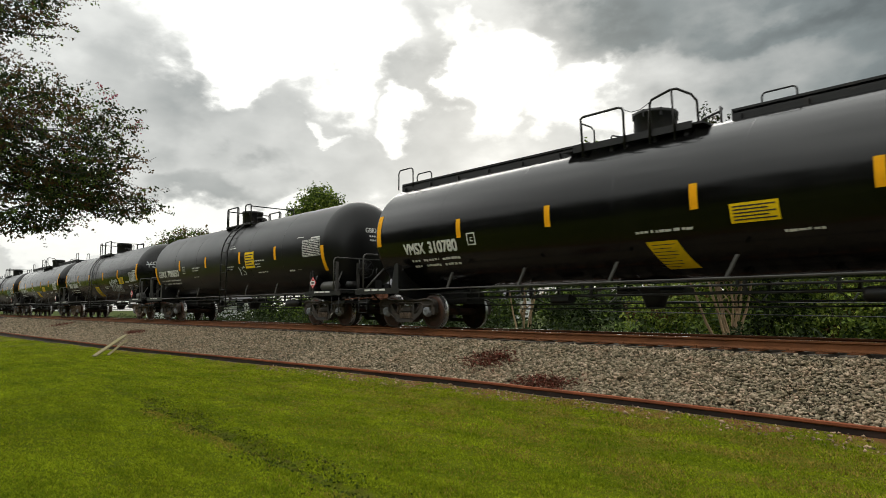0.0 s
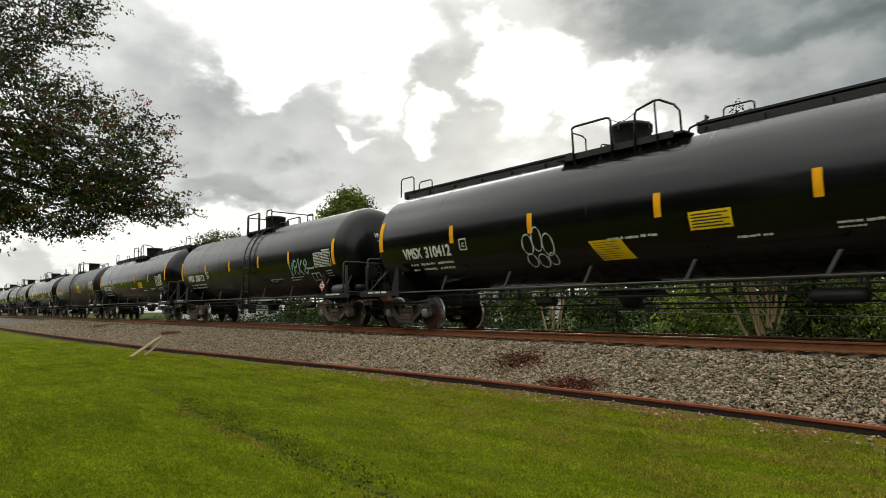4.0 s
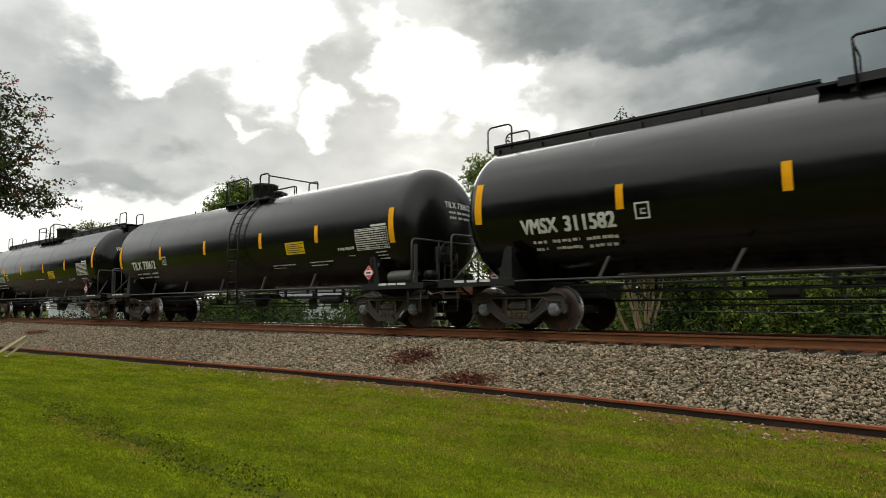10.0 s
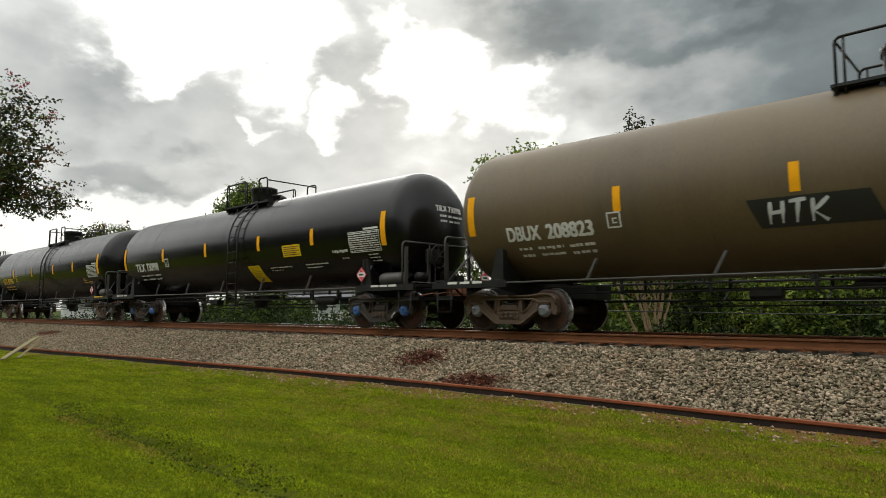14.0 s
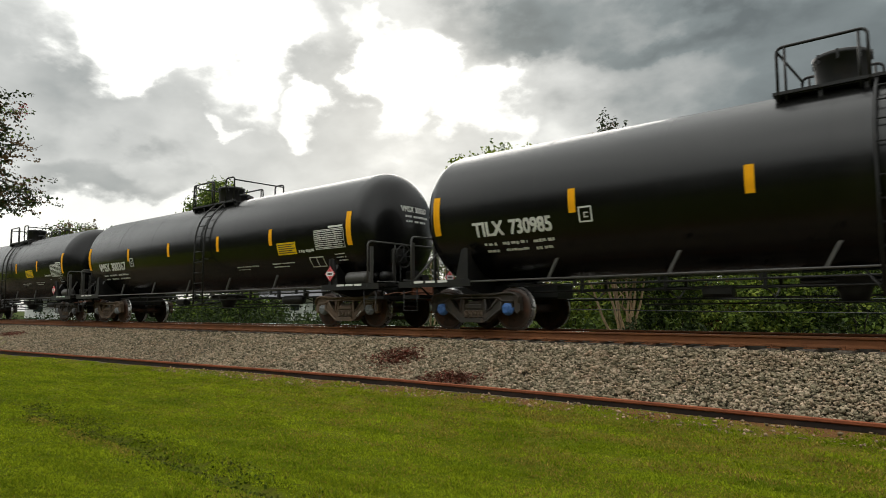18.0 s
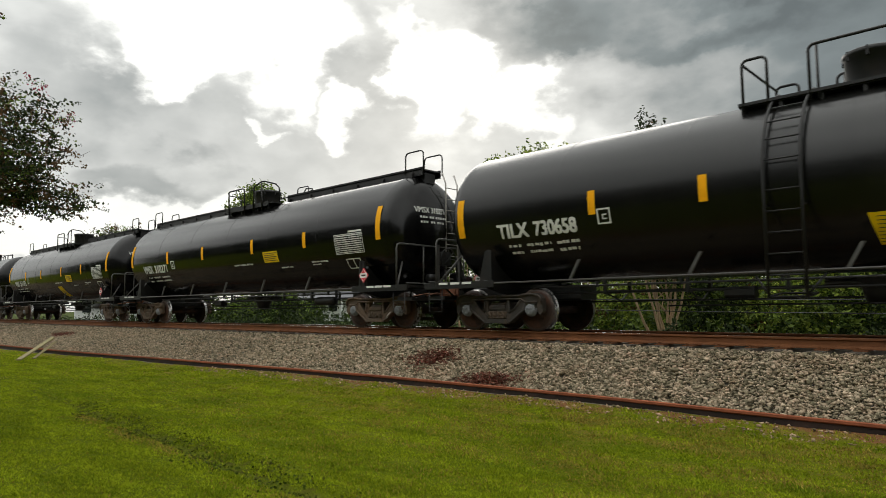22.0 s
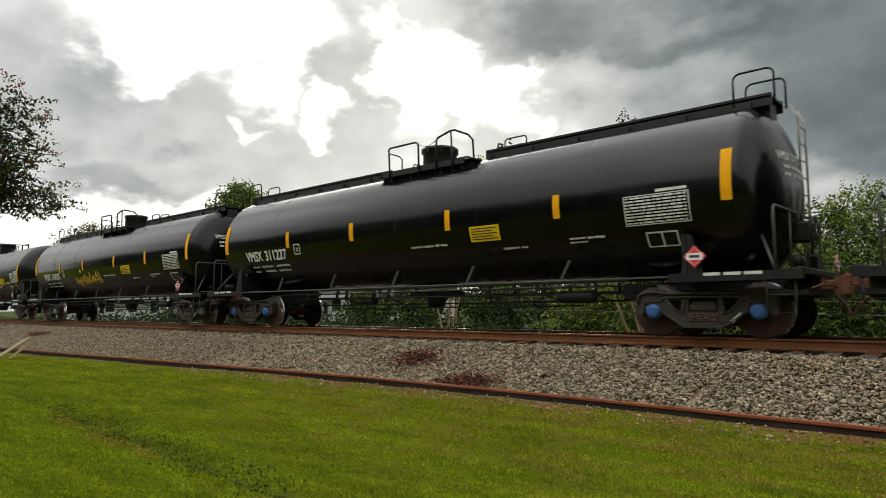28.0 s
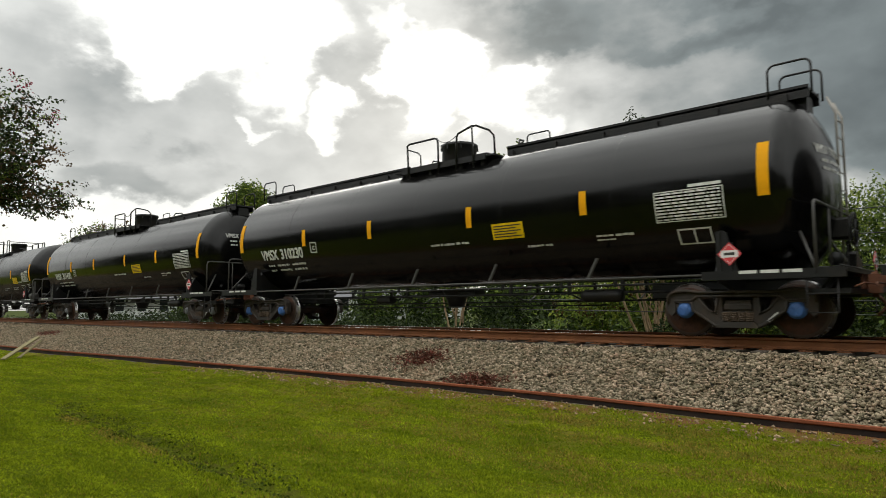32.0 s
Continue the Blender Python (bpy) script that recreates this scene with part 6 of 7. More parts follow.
def plate_block(x0, x1, s0, s1, mat):
    """The block of test data: rows of broken bars in a frame."""
    rows = []
    rng = random.Random(4)
    n = 9
    for i in range(n):
        c = s0 + (i + 0.5) * (s1 - s0) / n
        x = x0
        while x < x1 - 0.05:
            w = min(rng.uniform(0.07, 0.22), x1 - x)
            rows.append((x, x + w - 0.022, c, (s1 - s0) / n * rng.uniform(0.45, 0.62)))
            x += w
    for c in (s0 - 0.01, s1 + 0.01):
        rows.append((x0 - 0.02, x1 + 0.02, c, 0.018))
    rows += [(x0 - 0.03, x0 - 0.012, (s0 + s1) / 2, s1 - s0 + 0.04), (x1 + 0.012, x1 + 0.03, (s0 + s1) / 2, s1 - s0 + 0.04)]
    rows.append((x1 - 0.55, x1, s1 + 0.07, 0.05))
    return bars(rows, mat, "test_data")


LAYOUT = {
    # amber bars, warning panel, data block, number, box, placard, dome, ladder, platform shift, heights of the end bars and the number
    "W": dict(bars=(-4.37, -1.60, 1.68, 4.51), panel=(2.29, 3.09, -0.62, -0.28), block=(5.95, 7.08, -0.57, -0.07), num=(-6.55, -4.50), box=-4.10, placard=7.16, dome=0.12, end=(-0.30, 0.58), mid=-0.46),
    "T": dict(bars=(-4.27, -1.12, 2.14, 4.82), panel=(3.38, 4.24, -0.56, -0.22), block=(6.42, 7.55, -0.60, -0.10), num=(-6.64, -4.76), box=-4.15, placard=6.92, dome=0.02, ladder=0.85, rails=(-0.77, 0.50, 1.20, 1.68), end=(-0.50, 0.36), mid=-0.45),
    "N": dict(bars=(-4.63, -1.48, 1.78, 4.46), panel=(3.02, 3.88, -0.56, -0.22), block=(6.19, 7.32, -0.60, -0.10), num=(-6.70, -4.90), box=-4.32, placard=6.92, dome=-0.28, ladder=0.55, rails=(-0.90, 0.25, 0.92, 1.42), end=(-0.50, 0.36), mid=-0.45),
    "V": dict(bars=(-4.27, -1.33, 1.72, 4.45), panel=(4.72, 5.55, -0.60, -0.26), block=(6.40, 7.50, -0.52, -0.05), num=(-6.80, -4.60), box=-4.20, placard=7.02, dome=0.02, ladder=0.85, rails=(-0.77, 0.50, 1.20, 1.68), end=(-0.50, 0.36), mid=-0.45),
    "M": dict(bars=(-4.35, -1.57, 1.51, 4.40), panel=(4.54, 5.37, -0.60, -0.26), block=(6.50, 7.60, -0.52, -0.05), num=(-6.80, -4.60), box=-4.10, placard=7.10, dome=0.15, ladder=-0.74, rails=(-1.55, -1.13, -0.48, 0.85), end=(-0.50, 0.36), mid=-0.45),
    "R": dict(bars=(-4.30, -2.18, 1.15, 4.82), panel=(3.45, 4.31, -0.56, -0.22), block=(6.48, 7.57, -0.60, -0.10), num=(-6.60, -4.68), box=-4.20, placard=6.98, dome=0.10, ladder=-0.92, rails=(-1.65, -1.25, -0.62, 0.72), end=(-0.50, 0.36), mid=-0.45),
    "D": dict(bars=(-4.17, -1.22, 1.67, 4.31), panel=(3.38, 4.24, -0.56, -0.22), block=(6.18, 7.24, -0.22, 0.28), num=(-6.70, -4.72), box=-4.40, placard=6.55, dome=0.20, ladder=0.70, rails=(-0.70, 0.57, 1.22, 1.70), end=(-0.50, 0.36), mid=-0.55),
    "G": dict(bars=(-4.55, -1.65, 1.62, 4.48), panel=(2.08, 2.82, -0.50, 0.10), block=(6.36, 7.46, -0.30, 0.20), num=(-7.28, -4.72), box=-4.10, placard=7.05, dome=0.43, ladder=-0.40, rails=(-1.02, -0.75, -0.22, 1.12), end=(-0.85, -0.02), mid=-0.38),
    "H": dict(bars=(-4.52, -1.55, 1.72, 4.58), panel=(2.20, 2.94, -0.50, 0.10), block=(6.51, 7.56, -0.30, 0.20), num=(-7.28, -4.72), box=-4.16, placard=7.18, dome=-0.40, ladder=0.55, rails=(-0.77, 0.30, 0.92, 1.42), end=(-0.85, -0.02), mid=-0.38),
}


def frame_box(x, s, w, h, mat):
    return bars([(x, x + w, s + h / 2, 0.03), (x, x + w, s - h / 2, 0.03), (x, x + 0.03, s, h), (x + w - 0.03, x + w, s, h), (x + w * 0.38, x + w * 0.72, s + 0.03, 0.025), (x + w * 0.38, x + w * 0.46, s, 0.09), (x + w * 0.38, x + w * 0.72, s - 0.05, 0.025)], mat, "stencil_box")


def make_car(mark, number, style, paint, label, truck_mat="frame_grey", cap="cap_pale", letters="white", patch=None, graffiti=(), panel=True, short=0.0, gear=0.0):
    car = new("tank_car")
    tagged(car, label, "tank car", "tank cars of the train")
    lay = LAYOUT[style]
    part("tank", cached("tank%s%s" % (paint, short), lambda: tank_mesh(paint, short)), car)
    for x in (-5.1, -2.55, 0.02, 2.55, 5.1):
        part("weld_seam", cached("weld" + paint, lambda: weld_mesh(paint)), car, "", pose(x, 0, 0))
    sets = []
    for d in (-1, 1):
        inward = pose(-d * short, 0, 0)
        end_platform_parts(car, d, inward)
        part("end_handrail", cached("endh%d" % d, lambda: end_handrail_mesh(d)), car, "", inward)
        if style != "W":
            for y in (-1.40, -0.62):
                part("grab_post", cached("grabpost%d%s" % (d, y), lambda: Shape().prism([(y - 0.045, 1.06), (y + 0.045, 1.06), (y + 0.045, 1.98), (y - 0.045, 1.98)], d * 8.44 - 0.02, d * 8.44 + 0.02, "x").mesh("grab_post", "grey")), car)
        over = pose(-d * short + (LEAD if d > 0 else 0), 0, 0)
        part("bolster_saddle", cached("sill%d" % d, lambda: sill_mesh(d)), car, "", inward)
        for y in (-1, 1):
            part("saddle_web", cached("web%d%d" % (d, y), lambda: saddle_web_mesh(d, y)), car, "", over)
        part("coupler", cached("coup%d" % d, lambda: coupler_mesh(d)), car, "rusty knuckle coupler with air hose", inward)
        stripe = "letter_yellow" if letters == "letter_yellow" else "white"
        for x in ((-8.30, -7.95, -7.60) if d < 0 else (7.30, 7.62, 7.94)):
            part("reflective_stripe", cached("stripe" + stripe, lambda: Shape().box(0, 0.27, -1.516, -1.511, 1.03, 1.08).mesh("reflective_stripe", stripe)), car, "reflective stripe on the sill", pose(x - d * short, 0, 0))
        sets += make_truck(car, d * (TRUCK_X - short) + (LEAD if d > 0 else 0), truck_mat, cap)
    part("brake_gear", cached("brakegear", brake_gear_mesh), car, "hand brake wheel and gear", pose(-short, 0.6 if style == "W" else 0.0, 0))
    if style != "W":
        part("air_reservoir", cached("reservoir", reservoir_mesh), car, "grey air reservoir cylinder", pose(-short, 0, 0))
    part("side_handrail", cached("sillpipe", sill_pipe_mesh), car)
    for x in (-4.85, -2.5, -0.15, 2.17, 4.54):
        part("handrail_strut", cached("strut", strut_mesh), car, "", pose(x, 0, 0))
    part("brake_rigging", cached("underside", underside_mesh), car)
    part("manway_dome", cached("dome" + style, lambda: dome_mesh(style)), car, "", pose(lay["dome"], 0, 0))
    if style == "W":
        walkway_parts(car, gear)
    else:
        platform_parts(car, lay["ladder"], lay["rails"])
        part("top_valve", cached("valve", valve_mesh), car, "", pose(lay["dome"] + 0.80, 0.0, 0))
        if paint == "tank_olive":
            part("relief_valve", cached("vent", vent_mesh), car, "", pose(2.35, 0.0, 0))
    # amber reflective bars
    for x in lay["bars"]:
        part("reflective_bar", cached("bar", lambda: sheet(-0.075, 0.075, -0.30, 0.16, "amber", name="reflective_bar")), car, "amber reflective bar", pose(x, 0, 0))
    for x in (-SEAM + 0.04, SEAM - (0.20 if style in "ND" else -0.06)):
        part("reflective_bar", cached("endbar" + style, lambda: sheet(-0.09, 0.09, *lay["end"], "amber", name="reflective_bar")), car, "long amber reflective bar", pose(x, 0, 0))
    # lettering
    n0, n1 = lay["num"]
    mid = lay["mid"]
    split = n0 + (n1 - n0) * 0.40
    for me in cached("mark" + mark + style, lambda: lettering(mark, n0, split, mid, 0.29, letters)):
        part("letter", me, car, "painted letter of the owner mark")
    for me in lettering(number, split + 0.17, n1, mid, 0.29, letters):
        part("digit", me, car, "painted digit of the car number")
    part("small_print", cached("weights" + style + letters, lambda: bars(broken([(n0 + 0.2, n0 + 0.52, mid - 0.33, 0.065), (n0 + 0.66, n0 + 1.26, mid - 0.33, 0.07), (n0 + 1.40, n1, mid - 0.33, 0.07), (n0 + 0.22, n0 + 0.52, mid - 0.49, 0.065), (n0 + 0.70, n0 + 1.28, mid - 0.49, 0.07), (n0 + 1.42, n1 - 0.04, mid - 0.49, 0.07)]), letters, "small_print")), car)["kind"] = "stuff"
    part("stencil_box", cached("sbox" + style + letters, lambda: frame_box(lay["box"], mid + 0.10, 0.28, 0.27, letters)), car)
    b = lay["block"]
    part("test_data", cached("block" + style, lambda: plate_block(*b, "white")), car, "block of small white test print")["kind"] = "stuff"
    if style in "GH":
        rows = [(-3.04, -2.19, -0.13, 0.07), (-3.04, -2.4, -0.24, 0.05), (-3.04, -2.5, -0.52, 0.05), (0.83, 1.37, 0.45, 0.05), (0.85, 1.2, 0.53, 0.04), (3.0, 3.75, -0.14, 0.06), (3.0, 3.4, -0.26, 0.05), (3.0, 3.4, -0.36, 0.05), (3.1, 3.84, -0.58, 0.05), (5.4, 5.75, -0.62, 0.10), (5.95, 6.2, -0.62, 0.03), (6.10, 6.55, 0.46, 0.05), (0.55, 1.2, -0.26, 0.06), (0.55, 1.0, -0.36, 0.05)]
    elif style == "W":
        rows = [(0.45, 1.65, -0.50, 0.08), (3.1, 3.7, -0.70, 0.07), (4.7, 5.45, -0.61, 0.07), (4.7, 5.1, -0.69, 0.05)]
    else:
        rows = [(2.5, 3.6, -0.74, 0.06), (4.3, 5.3, -0.72, 0.06), (4.3, 5.0, -0.82, 0.05), (5.65, 6.28, -0.42, 0.11), (6.0, 6.28, -0.62, 0.03), (7.05, 7.42, -0.58, 0.05), (7.08, 7.44, -0.67, 0.05), (7.12, 7.46, -0.76, 0.05), (2.5, 3.1, -0.83, 0.04)]
    if style == "M":
        rows = [(1.5, 2.45, -0.60, 0.08), (1.5, 2.2, -0.70, 0.06), (3.95, 4.9, -0.56, 0.08), (3.95, 4.6, -0.66, 0.06)] + rows[3:8]
    elif style == "N":
        rows = [(5.5, 5.75, -0.56, 0.06), (5.5, 5.85, -0.64, 0.06), (5.5, 6.0, -0.74, 0.06), (6.1, 6.45, -0.70, 0.06), (6.1, 6.75, -0.78, 0.06)]
    rows = [(a, b, c - 0.12, h * 0.7) for a, b, c, h in rows]
    part("small_print", cached("rows" + style, lambda: bars(broken(rows, 9), letters, "small_print")), car)["kind"] = "stuff"
    if style in "WVMD":
        q = {"W": 6.25, "V": 5.98, "M": 6.05, "D": 5.30}[style]
        part("stencil_frame", cached("sframe" + style, lambda: bars([(q, q + 0.58, -0.74, 0.03), (q, q + 0.58, -1.02, 0.03), (q, q + 0.03, -0.88, 0.28), (q + 0.55, q + 0.58, -0.88, 0.28), (q + 0.28, q + 0.31, -0.88, 0.28)], "white", "stencil_frame")), car)
    if panel:
        p = lay["panel"]
        pan = part("warning_panel", cached("panel" + style, lambda: sheet(*p, "yellow", name="warning_panel")), car, "yellow warning panel with dark print")
        h = (p[3] - p[2]) / 6
        part("panel_print", cached("panelprint" + style, lambda: bars([(p[0] + 0.05, p[1] - 0.05 - 0.12 * (i % 2), p[2] + h * (i + 1), h * 0.42) for i in range(5)], "ink", "panel_print", 0.010)), pan)
    if patch:
        x0, x1, s0, s1 = patch
        pt = part("yellow_patch", sheet(x0, x1, s0, s1, "yellow", 0.22 if style == "W" else 0.10, name="yellow_patch"), car, "large yellow stencil patch low on the shell")
        k = (s1 - s0) / 9
        part("patch_print", bars([(x0 + 0.10, x1 - 0.06 - 0.1 * (i % 3 == 0), s0 + k * (i + 1), k * 0.22) for i in range(8)], "ink", "patch_print", 0.010), pt)
    placard_parts(car, pose(lay["placard"], -1.50, 1.36))
    placard_parts(car, pose(8.72 - short, 1.25, 1.30, 0, 0, 90))
    part("placard_bracket", cached("bracket", lambda: Shape().box(-0.03, 0.03, -1.485, -1.40, 1.0, 1.55).box(-0.16, 0.16, -1.487, -1.47, 1.30, 1.42).mesh("placard_bracket", "iron")), car, "", pose(lay["placard"], 0, 0))
    # print on the leading head
    for me in lettering(mark + " " + number, -0.78 if style == "W" else -0.32, 0.22 if style == "W" else 0.72, 3.05, 0.15, letters, 0.03, on_head):
        part("head_letter", me, car, "painted character on the tank head")
    part("head_print", cached("headprint%s%d" % (letters, style == "W"), lambda: head_print(letters, -0.05 if style == "W" else 0.40)), car)["kind"] = "stuff"
    for make in graffiti:
        part("graffiti", make(), car, "sprayed graffiti lettering")["kind"] = "stuff"
    return car, sets


def on_head(y, z, off=0.01):
    r = min(0.999, math.hypot(y, z - TANK_Z) / TANK_R)
    return (SEAM + NOSE + HEAD * math.sqrt(1 - r * r) + off, y, z)


def head_print(mat, side):
    s = Shape()
    rows = [(y, y + 0.07, z, 0.055) for z, row in ((2.86, (-0.70, -0.60, -0.50, -0.34, -0.24, -0.10, 0.0, 0.10, 0.22, 0.32)), (2.73, (-0.68, -0.58, -0.48, -0.30, -0.20, -0.04, 0.06, 0.18))) for y in row]
    for y0, y1, z, h in rows:
        y0, y1 = y0 * 0.85 + side, y1 * 0.85 + side
        n = 2
        v = []
        for i in range(n + 1):
            y = y0 + (y1 - y0) * i / n
            v += [on_head(y, z - h / 2), on_head(y, z + h / 2)]
        s.add(v, [(2 * i, 2 * i + 2, 2 * i + 3, 2 * i + 1) for i in range(n)])
    return s.mesh("head_print", mat)


W_LABEL = "black tank car with full-length top walkway, loaded in a train"
L_LABEL = "black tank car with a centre side ladder, in a train"
PATCH_W = (0.60, 1.23, -1.52, -0.82)
PATCH_L = (-0.64, 0.14, -1.38, -0.66)
PATCH_R = (1.30, 1.95, -1.38, -0.74)


def scribble(x0, x1, s0, s1, n, seed):
    rng = random.Random(seed)
    return [[(x0 + (x1 - x0) * (i + rng.uniform(-0.6, 0.6)) / n, rng.uniform(s0, s1)) for i in range(n)] for _ in range(2)]


def loops():
    out = []
    for cx, cs, rx, rs in ((-1.75, -0.55, 0.16, 0.24), (-1.45, -0.45, 0.15, 0.28), (-1.15, -0.6, 0.16, 0.26), (-1.75, -0.95, 0.14, 0.18), (-1.42, -0.98, 0.15, 0.18), (-1.12, -0.95, 0.13, 0.16)):
        out.append([(cx + rx * math.cos(a), cs + rs * math.sin(a)) for a in (k * math.pi / 8 for k in range(17))])
    return strokes(out, "spray_white", 0.035)


def flame_scrawl(x0, x1):
    """Spiky illegible letters sprayed close together."""
    rng = random.Random(31)
    lines = []
    n = 13
    for k in range(n):
        x = x0 + (x1 - x0) * (k + 0.5) / n
        lean = rng.uniform(-0.12, 0.25)
        top, low = rng.uniform(-0.62, -0.38), rng.uniform(-1.05, -0.88)
        lines.append([(x - lean, low), (x - lean * 0.2, (top + low) / 2), (x + lean, top)])
        lines.append([(x + lean, top), (x + 0.10, rng.uniform(-0.8, -0.65)), (x + rng.uniform(0.15, 0.30), low + 0.12)])
    lines.append([(x0, -0.82), (x0 + 0.9, -0.74), (x0 + 1.8, -0.80), (x1 - 0.1, -0.72)])
    return strokes(lines, "spray_yellow", 0.085)


def head_tag():
    """A white tag sprayed on the leading head of the tank."""
    s = Shape()
    for i, c in enumerate("YSK"):
        for line in TAG[c]:
            pts = []
            for (ay, az), (by, bz) in zip(line, line[1:]):
                pts += [(ay + (by - ay) * k / 4, az + (bz - az) * k / 4) for k in range(5)]
            path = [on_head(-1.12 + (i + py * 0.95) * 0.24, 2.72 + pz * 0.30, 0.012) for py, pz in pts]
            s.tube(path, 0.022, 4)
    s.tube([on_head(-1.15 + 0.1 * k, 2.86, 0.012) for k in range(9)], 0.018, 4)
    return s.mesh("graffiti", "spray_white")


def dark_patches():
    """Fresh black squares painted over old marks."""
    s = Shape()
    for x0, x1, s0, s1, skew in ((-1.95, -0.25, -0.85, -0.36, 0.18), (0.98, 2.55, -1.16, -0.36, 0.34), (3.0, 4.7, -0.98, -0.56, 0.2), (3.9, 4.9, -0.56, -0.46, 0.1)):
        v, f = [], []
        for i in range(9):
            k = i / 8
            q = s1 + (s0 - s1) * k
            v += [on_tank(x0 + skew * k, q, 0.006), on_tank(x1 + skew * k, q, 0.006)]
        s.add(v, [(2 * i, 2 * i + 2, 2 * i + 3, 2 * i + 1) for i in range(8)])
    return s.mesh("painted_patch", "patch_black")


# mark, number, style, paint, options; from the head of the visible train to its tail
CARS = (
    ("VMSX", "310780", "W", "tank_gloss", dict(patch=PATCH_W, gear=-0.32)),
    ("GBRX", "708850", "H", "tank_satin", dict(graffiti=(lambda: tag("YS", 1.55, 2.15, -0.75, -0.42, "spray_white", 0.05),))),
    ("VMSX", "300586", "M", "tank_worn", dict(patch=PATCH_L, truck_mat="frame_brown", graffiti=(lambda: tag("SVK", -7.45, -6.35, -0.35, 0.22, "spray_grey", 0.08), lambda: tag("ANERVKY", 2.65, 4.25, -0.70, -0.36, "spray_white", 0.05, 0.3, 0.25), lambda: tag("ROSHNEKO", 2.75, 4.75, -1.05, -0.68, "spray_white", 0.05, 0.25, 0.2), head_tag))),
    ("VMSX", "310412", "W", "tank_gloss", dict(patch=(-0.05, 0.75, -1.10, -0.62), graffiti=(loops,))),
    ("VMSX", "300173", "V", "tank_worn", dict(truck_mat="frame_brown", graffiti=(lambda: tag("VRK8", 4.4, 5.9, -0.75, -0.2, "spray_teal", 0.07, 0.15, 0.1),), panel=False)),
    ("VMSX", "310032", "W", "tank_gloss", dict()),
    ("GBRX", "708858", "G", "tank_satin", dict(graffiti=(lambda: tag("AE", 0.6, 1.15, -0.85, -0.6, "spray_grey", 0.03),))),
    ("VMSX", "311582", "W", "tank_gloss", dict()),
    ("TILX", "730612", "T", "tank_worn", dict()),
    ("VMSX", "311358", "W", "tank_gloss", dict(truck_mat="frame_brown")),
    ("DBUX", "208823", "D", "tank_olive", dict(truck_mat="frame_brown", panel=False, graffiti=(dark_patches, lambda: tag("HTK", -1.65, -0.75, -0.78, -0.42, "spray_white", 0.06)))),
    ("TILX", "730998", "T", "tank_worn", dict(cap="cap_blue", patch=PATCH_R)),
    ("NATX", "303996", "N", "tank_worn", dict(letters="letter_yellow", truck_mat="frame_brown", panel=False)),
    ("TILX", "730985", "T", "tank_worn", dict(cap="cap_blue")),
    ("VMSX", "300367", "V", "tank_worn", dict(truck_mat="frame_brown")),
    ("TILX", "730847", "T", "tank_worn", dict()),
    ("TILX", "730658", "R", "tank_worn", dict(patch=(0.12, 0.76, -1.32, -0.74))),
    ("VMSX", "310271", "W", "tank_gloss", dict(truck_mat="frame_brown")),
    ("VMSX", "311173", "W", "tank_gloss", dict(truck_mat="frame_brown", patch=PATCH_W)),
    ("VMSX", "300435", "M", "tank_worn", dict(patch=PATCH_L)),
    ("VMSX", "310337", "W", "tank_gloss", dict(truck_mat="frame_brown")),
    ("VMSX", "311227", "W", "tank_gloss", dict(cap="cap_blue")),
    ("VMSX", "310038", "W", "tank_gloss", dict(gear=-0.28, graffiti=(lambda: flame_scrawl(-2.72, 0.15), lambda: strokes([[(-2.0, -0.36), (-1.95, -0.30), (-1.85, -0.36)]], "spray_yellow", 0.13),))),
    ("VMSX", "300661", "M", "tank_worn", dict(patch=PATCH_L, graffiti=(lambda: tag("SAVEKO", -3.78, -1.75, -0.74, -0.36, "spray_white", 0.06, 0.2, 0.15),))),
    ("VMSX", "310230", "W", "tank_gloss", dict(cap="cap_blue")),
    ("VMSX", "311430", "W", "tank_gloss", dict()),
    ("VMSX", "300512", "V", "tank_worn", dict()),
    ("VMSX", "310655", "W", "tank_gloss", dict()),
    ("VMSX", "310142", "W", "tank_gloss", dict()),
)
TRAIN = []
for mark, number, style, paint, options in CARS:
    label = {"W": W_LABEL, "G": "matte black tank car with a square yellow panel", "H": "matte black tank car with a square yellow panel"}.get(style, L_LABEL)
    if paint == "tank_olive":
        label = "weathered olive-brown tank car with black painted patches"
    elif options.get("letters"):
        label = "black tank car lettered in yellow, centre ladder"
    elif options.get("graffiti"):
        label = label.split(",")[0] + ", marked with graffiti"
    elif options.get("patch"):
        label = label.split(",")[0] + " and a yellow patch"
    TRAIN.append(make_car(mark, number, style, paint, label, **options))


# ---------------------------------------------------------------- what moves
def head_coupling(t):
    """Place along the track of the coupling behind the first car."""
    return -16.626 + 13.3163 * t + 0.006524 * t * t


# small differences in the cars' places in the train
SHIFT = {0: 0.27, 1: 0.07, 2: -0.2, 3: 0.10, 4: 0.05, 5: -0.1, 6: 0.08, 7: -0.06, 8: 0.10, 9: 0.05, 10: 0.16, 11: 0.16, 12: 0.31, 13: 0.3, 14: 0.24, 15: 0.22, 16: 0.18, 17: 0.2, 18: 0.15, 19: 0.0, 20: 0.05, 21: 0.04, 22: 0.22, 23: 0.0, 24: 0.19, 25: 0.15}


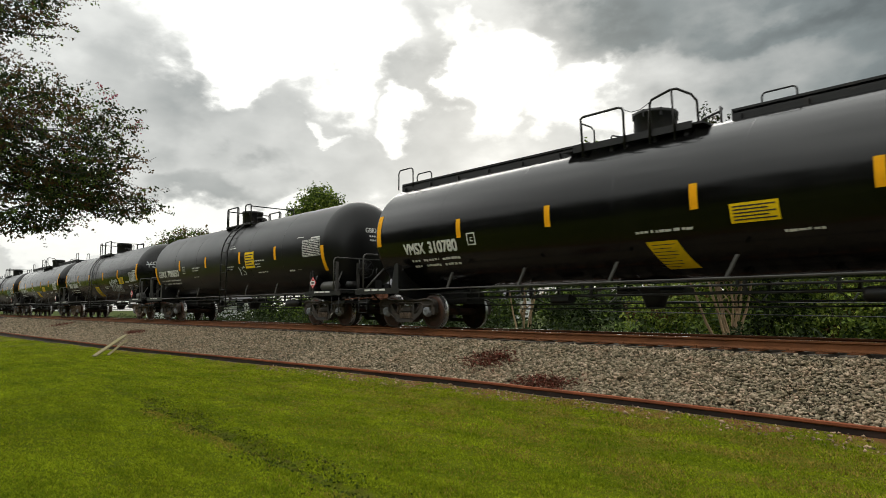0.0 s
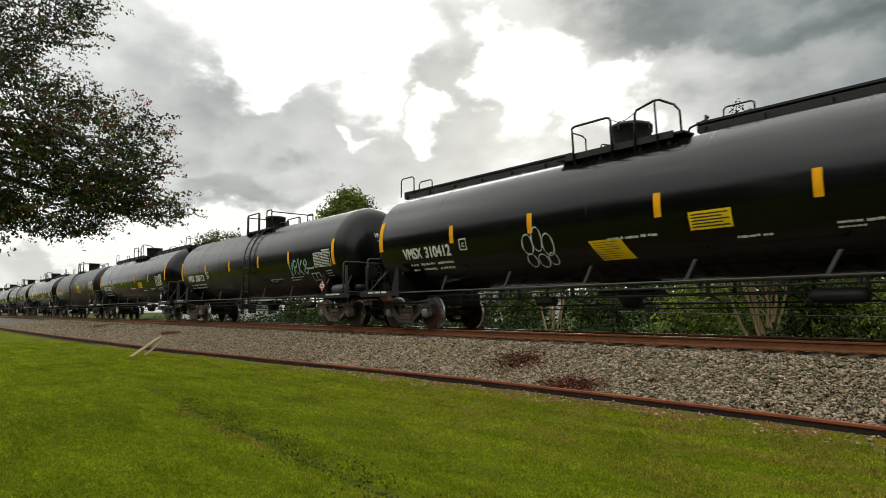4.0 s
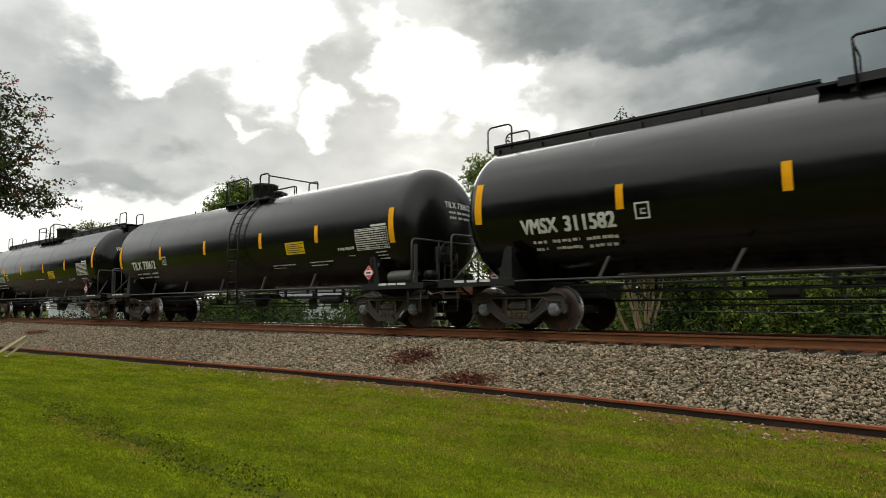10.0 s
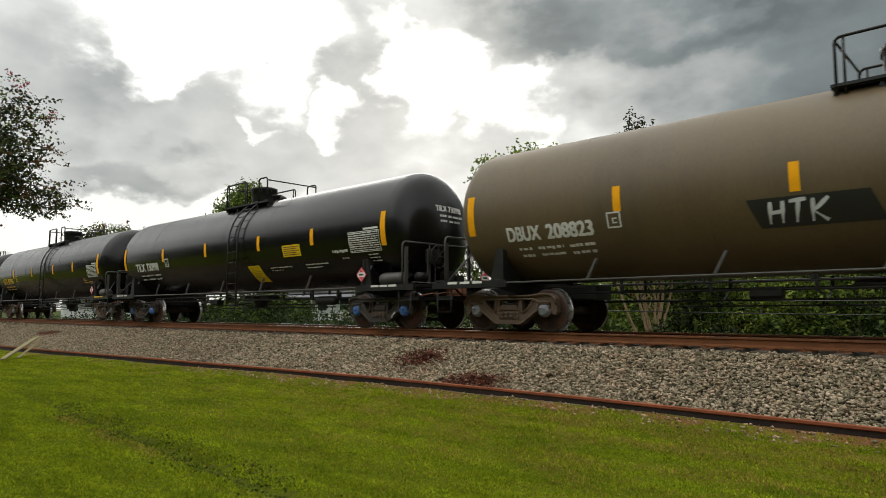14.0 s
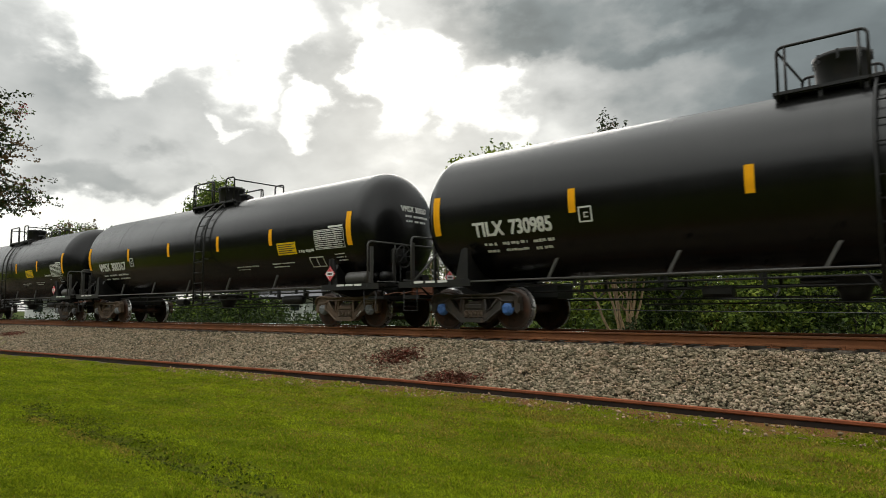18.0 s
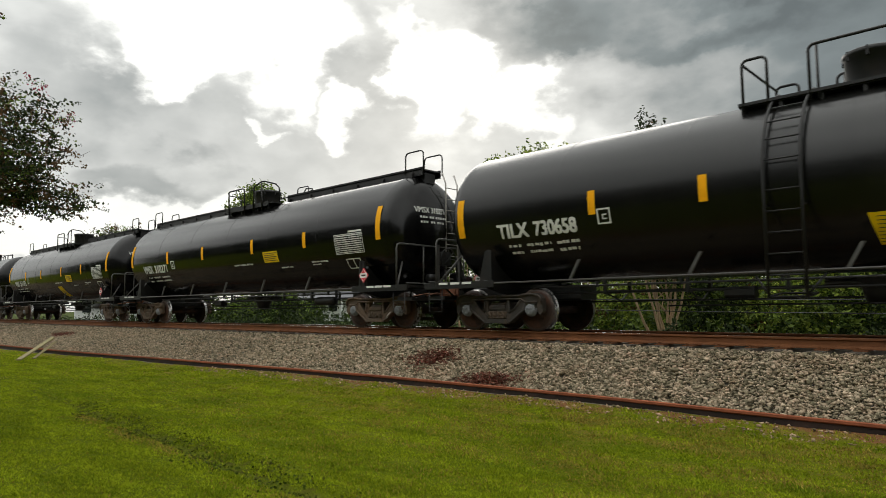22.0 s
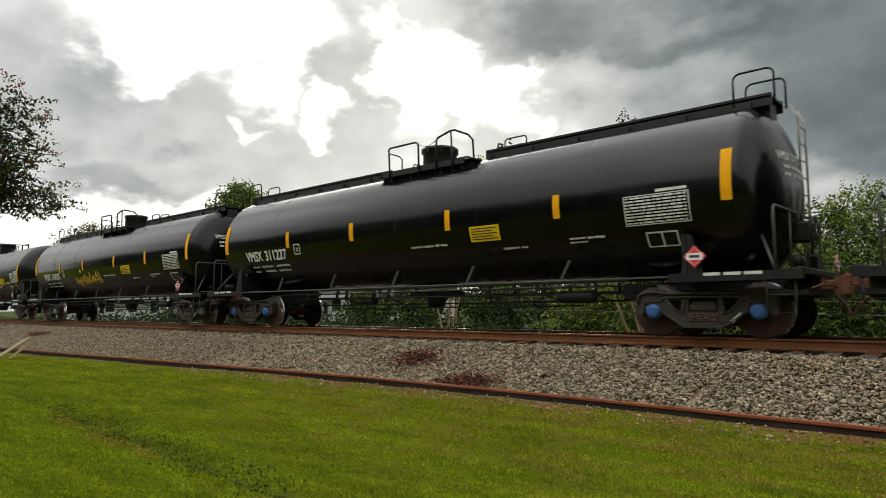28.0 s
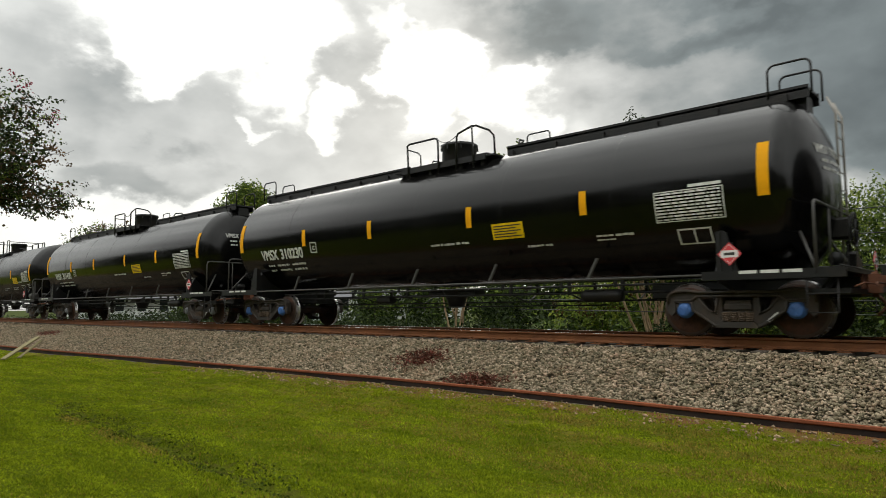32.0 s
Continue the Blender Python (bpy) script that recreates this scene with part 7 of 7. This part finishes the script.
def motions():
    keys = [0, 2, 4, 6, 8, 10, 12, 14, 16, 18, 20, 22, 24, 26, 28, 30, 32]
    for k, (car, sets) in enumerate(TRAIN):
        off = CAR_LEN * (0.5 - k) + SHIFT.get(k, 0.0)
        walk(car, [(t, pose(head_coupling(t) + off, TRACK_Y, RAIL_Z)) for t in keys])
        # the wheels roll while the car goes by the lawn
        near = [i / FPS for i in range(32 * FPS + 1) if -38 < head_coupling(i / FPS) + off < 16]
        times = sorted({0.0, 32.0, *near})
        for ws in sets:
            base = ws.location.copy()
            rows = []
            for t in times:
                tt = min(max(t, near[0]), near[-1]) if near else 0.0
                turn = (head_coupling(tt) - head_coupling(near[0] if near else 0.0)) / 0.457
                rows.append((t, pose(base.x, base.y, base.z, 0, math.degrees(turn), 0)))
            walk(ws, rows)


motions()
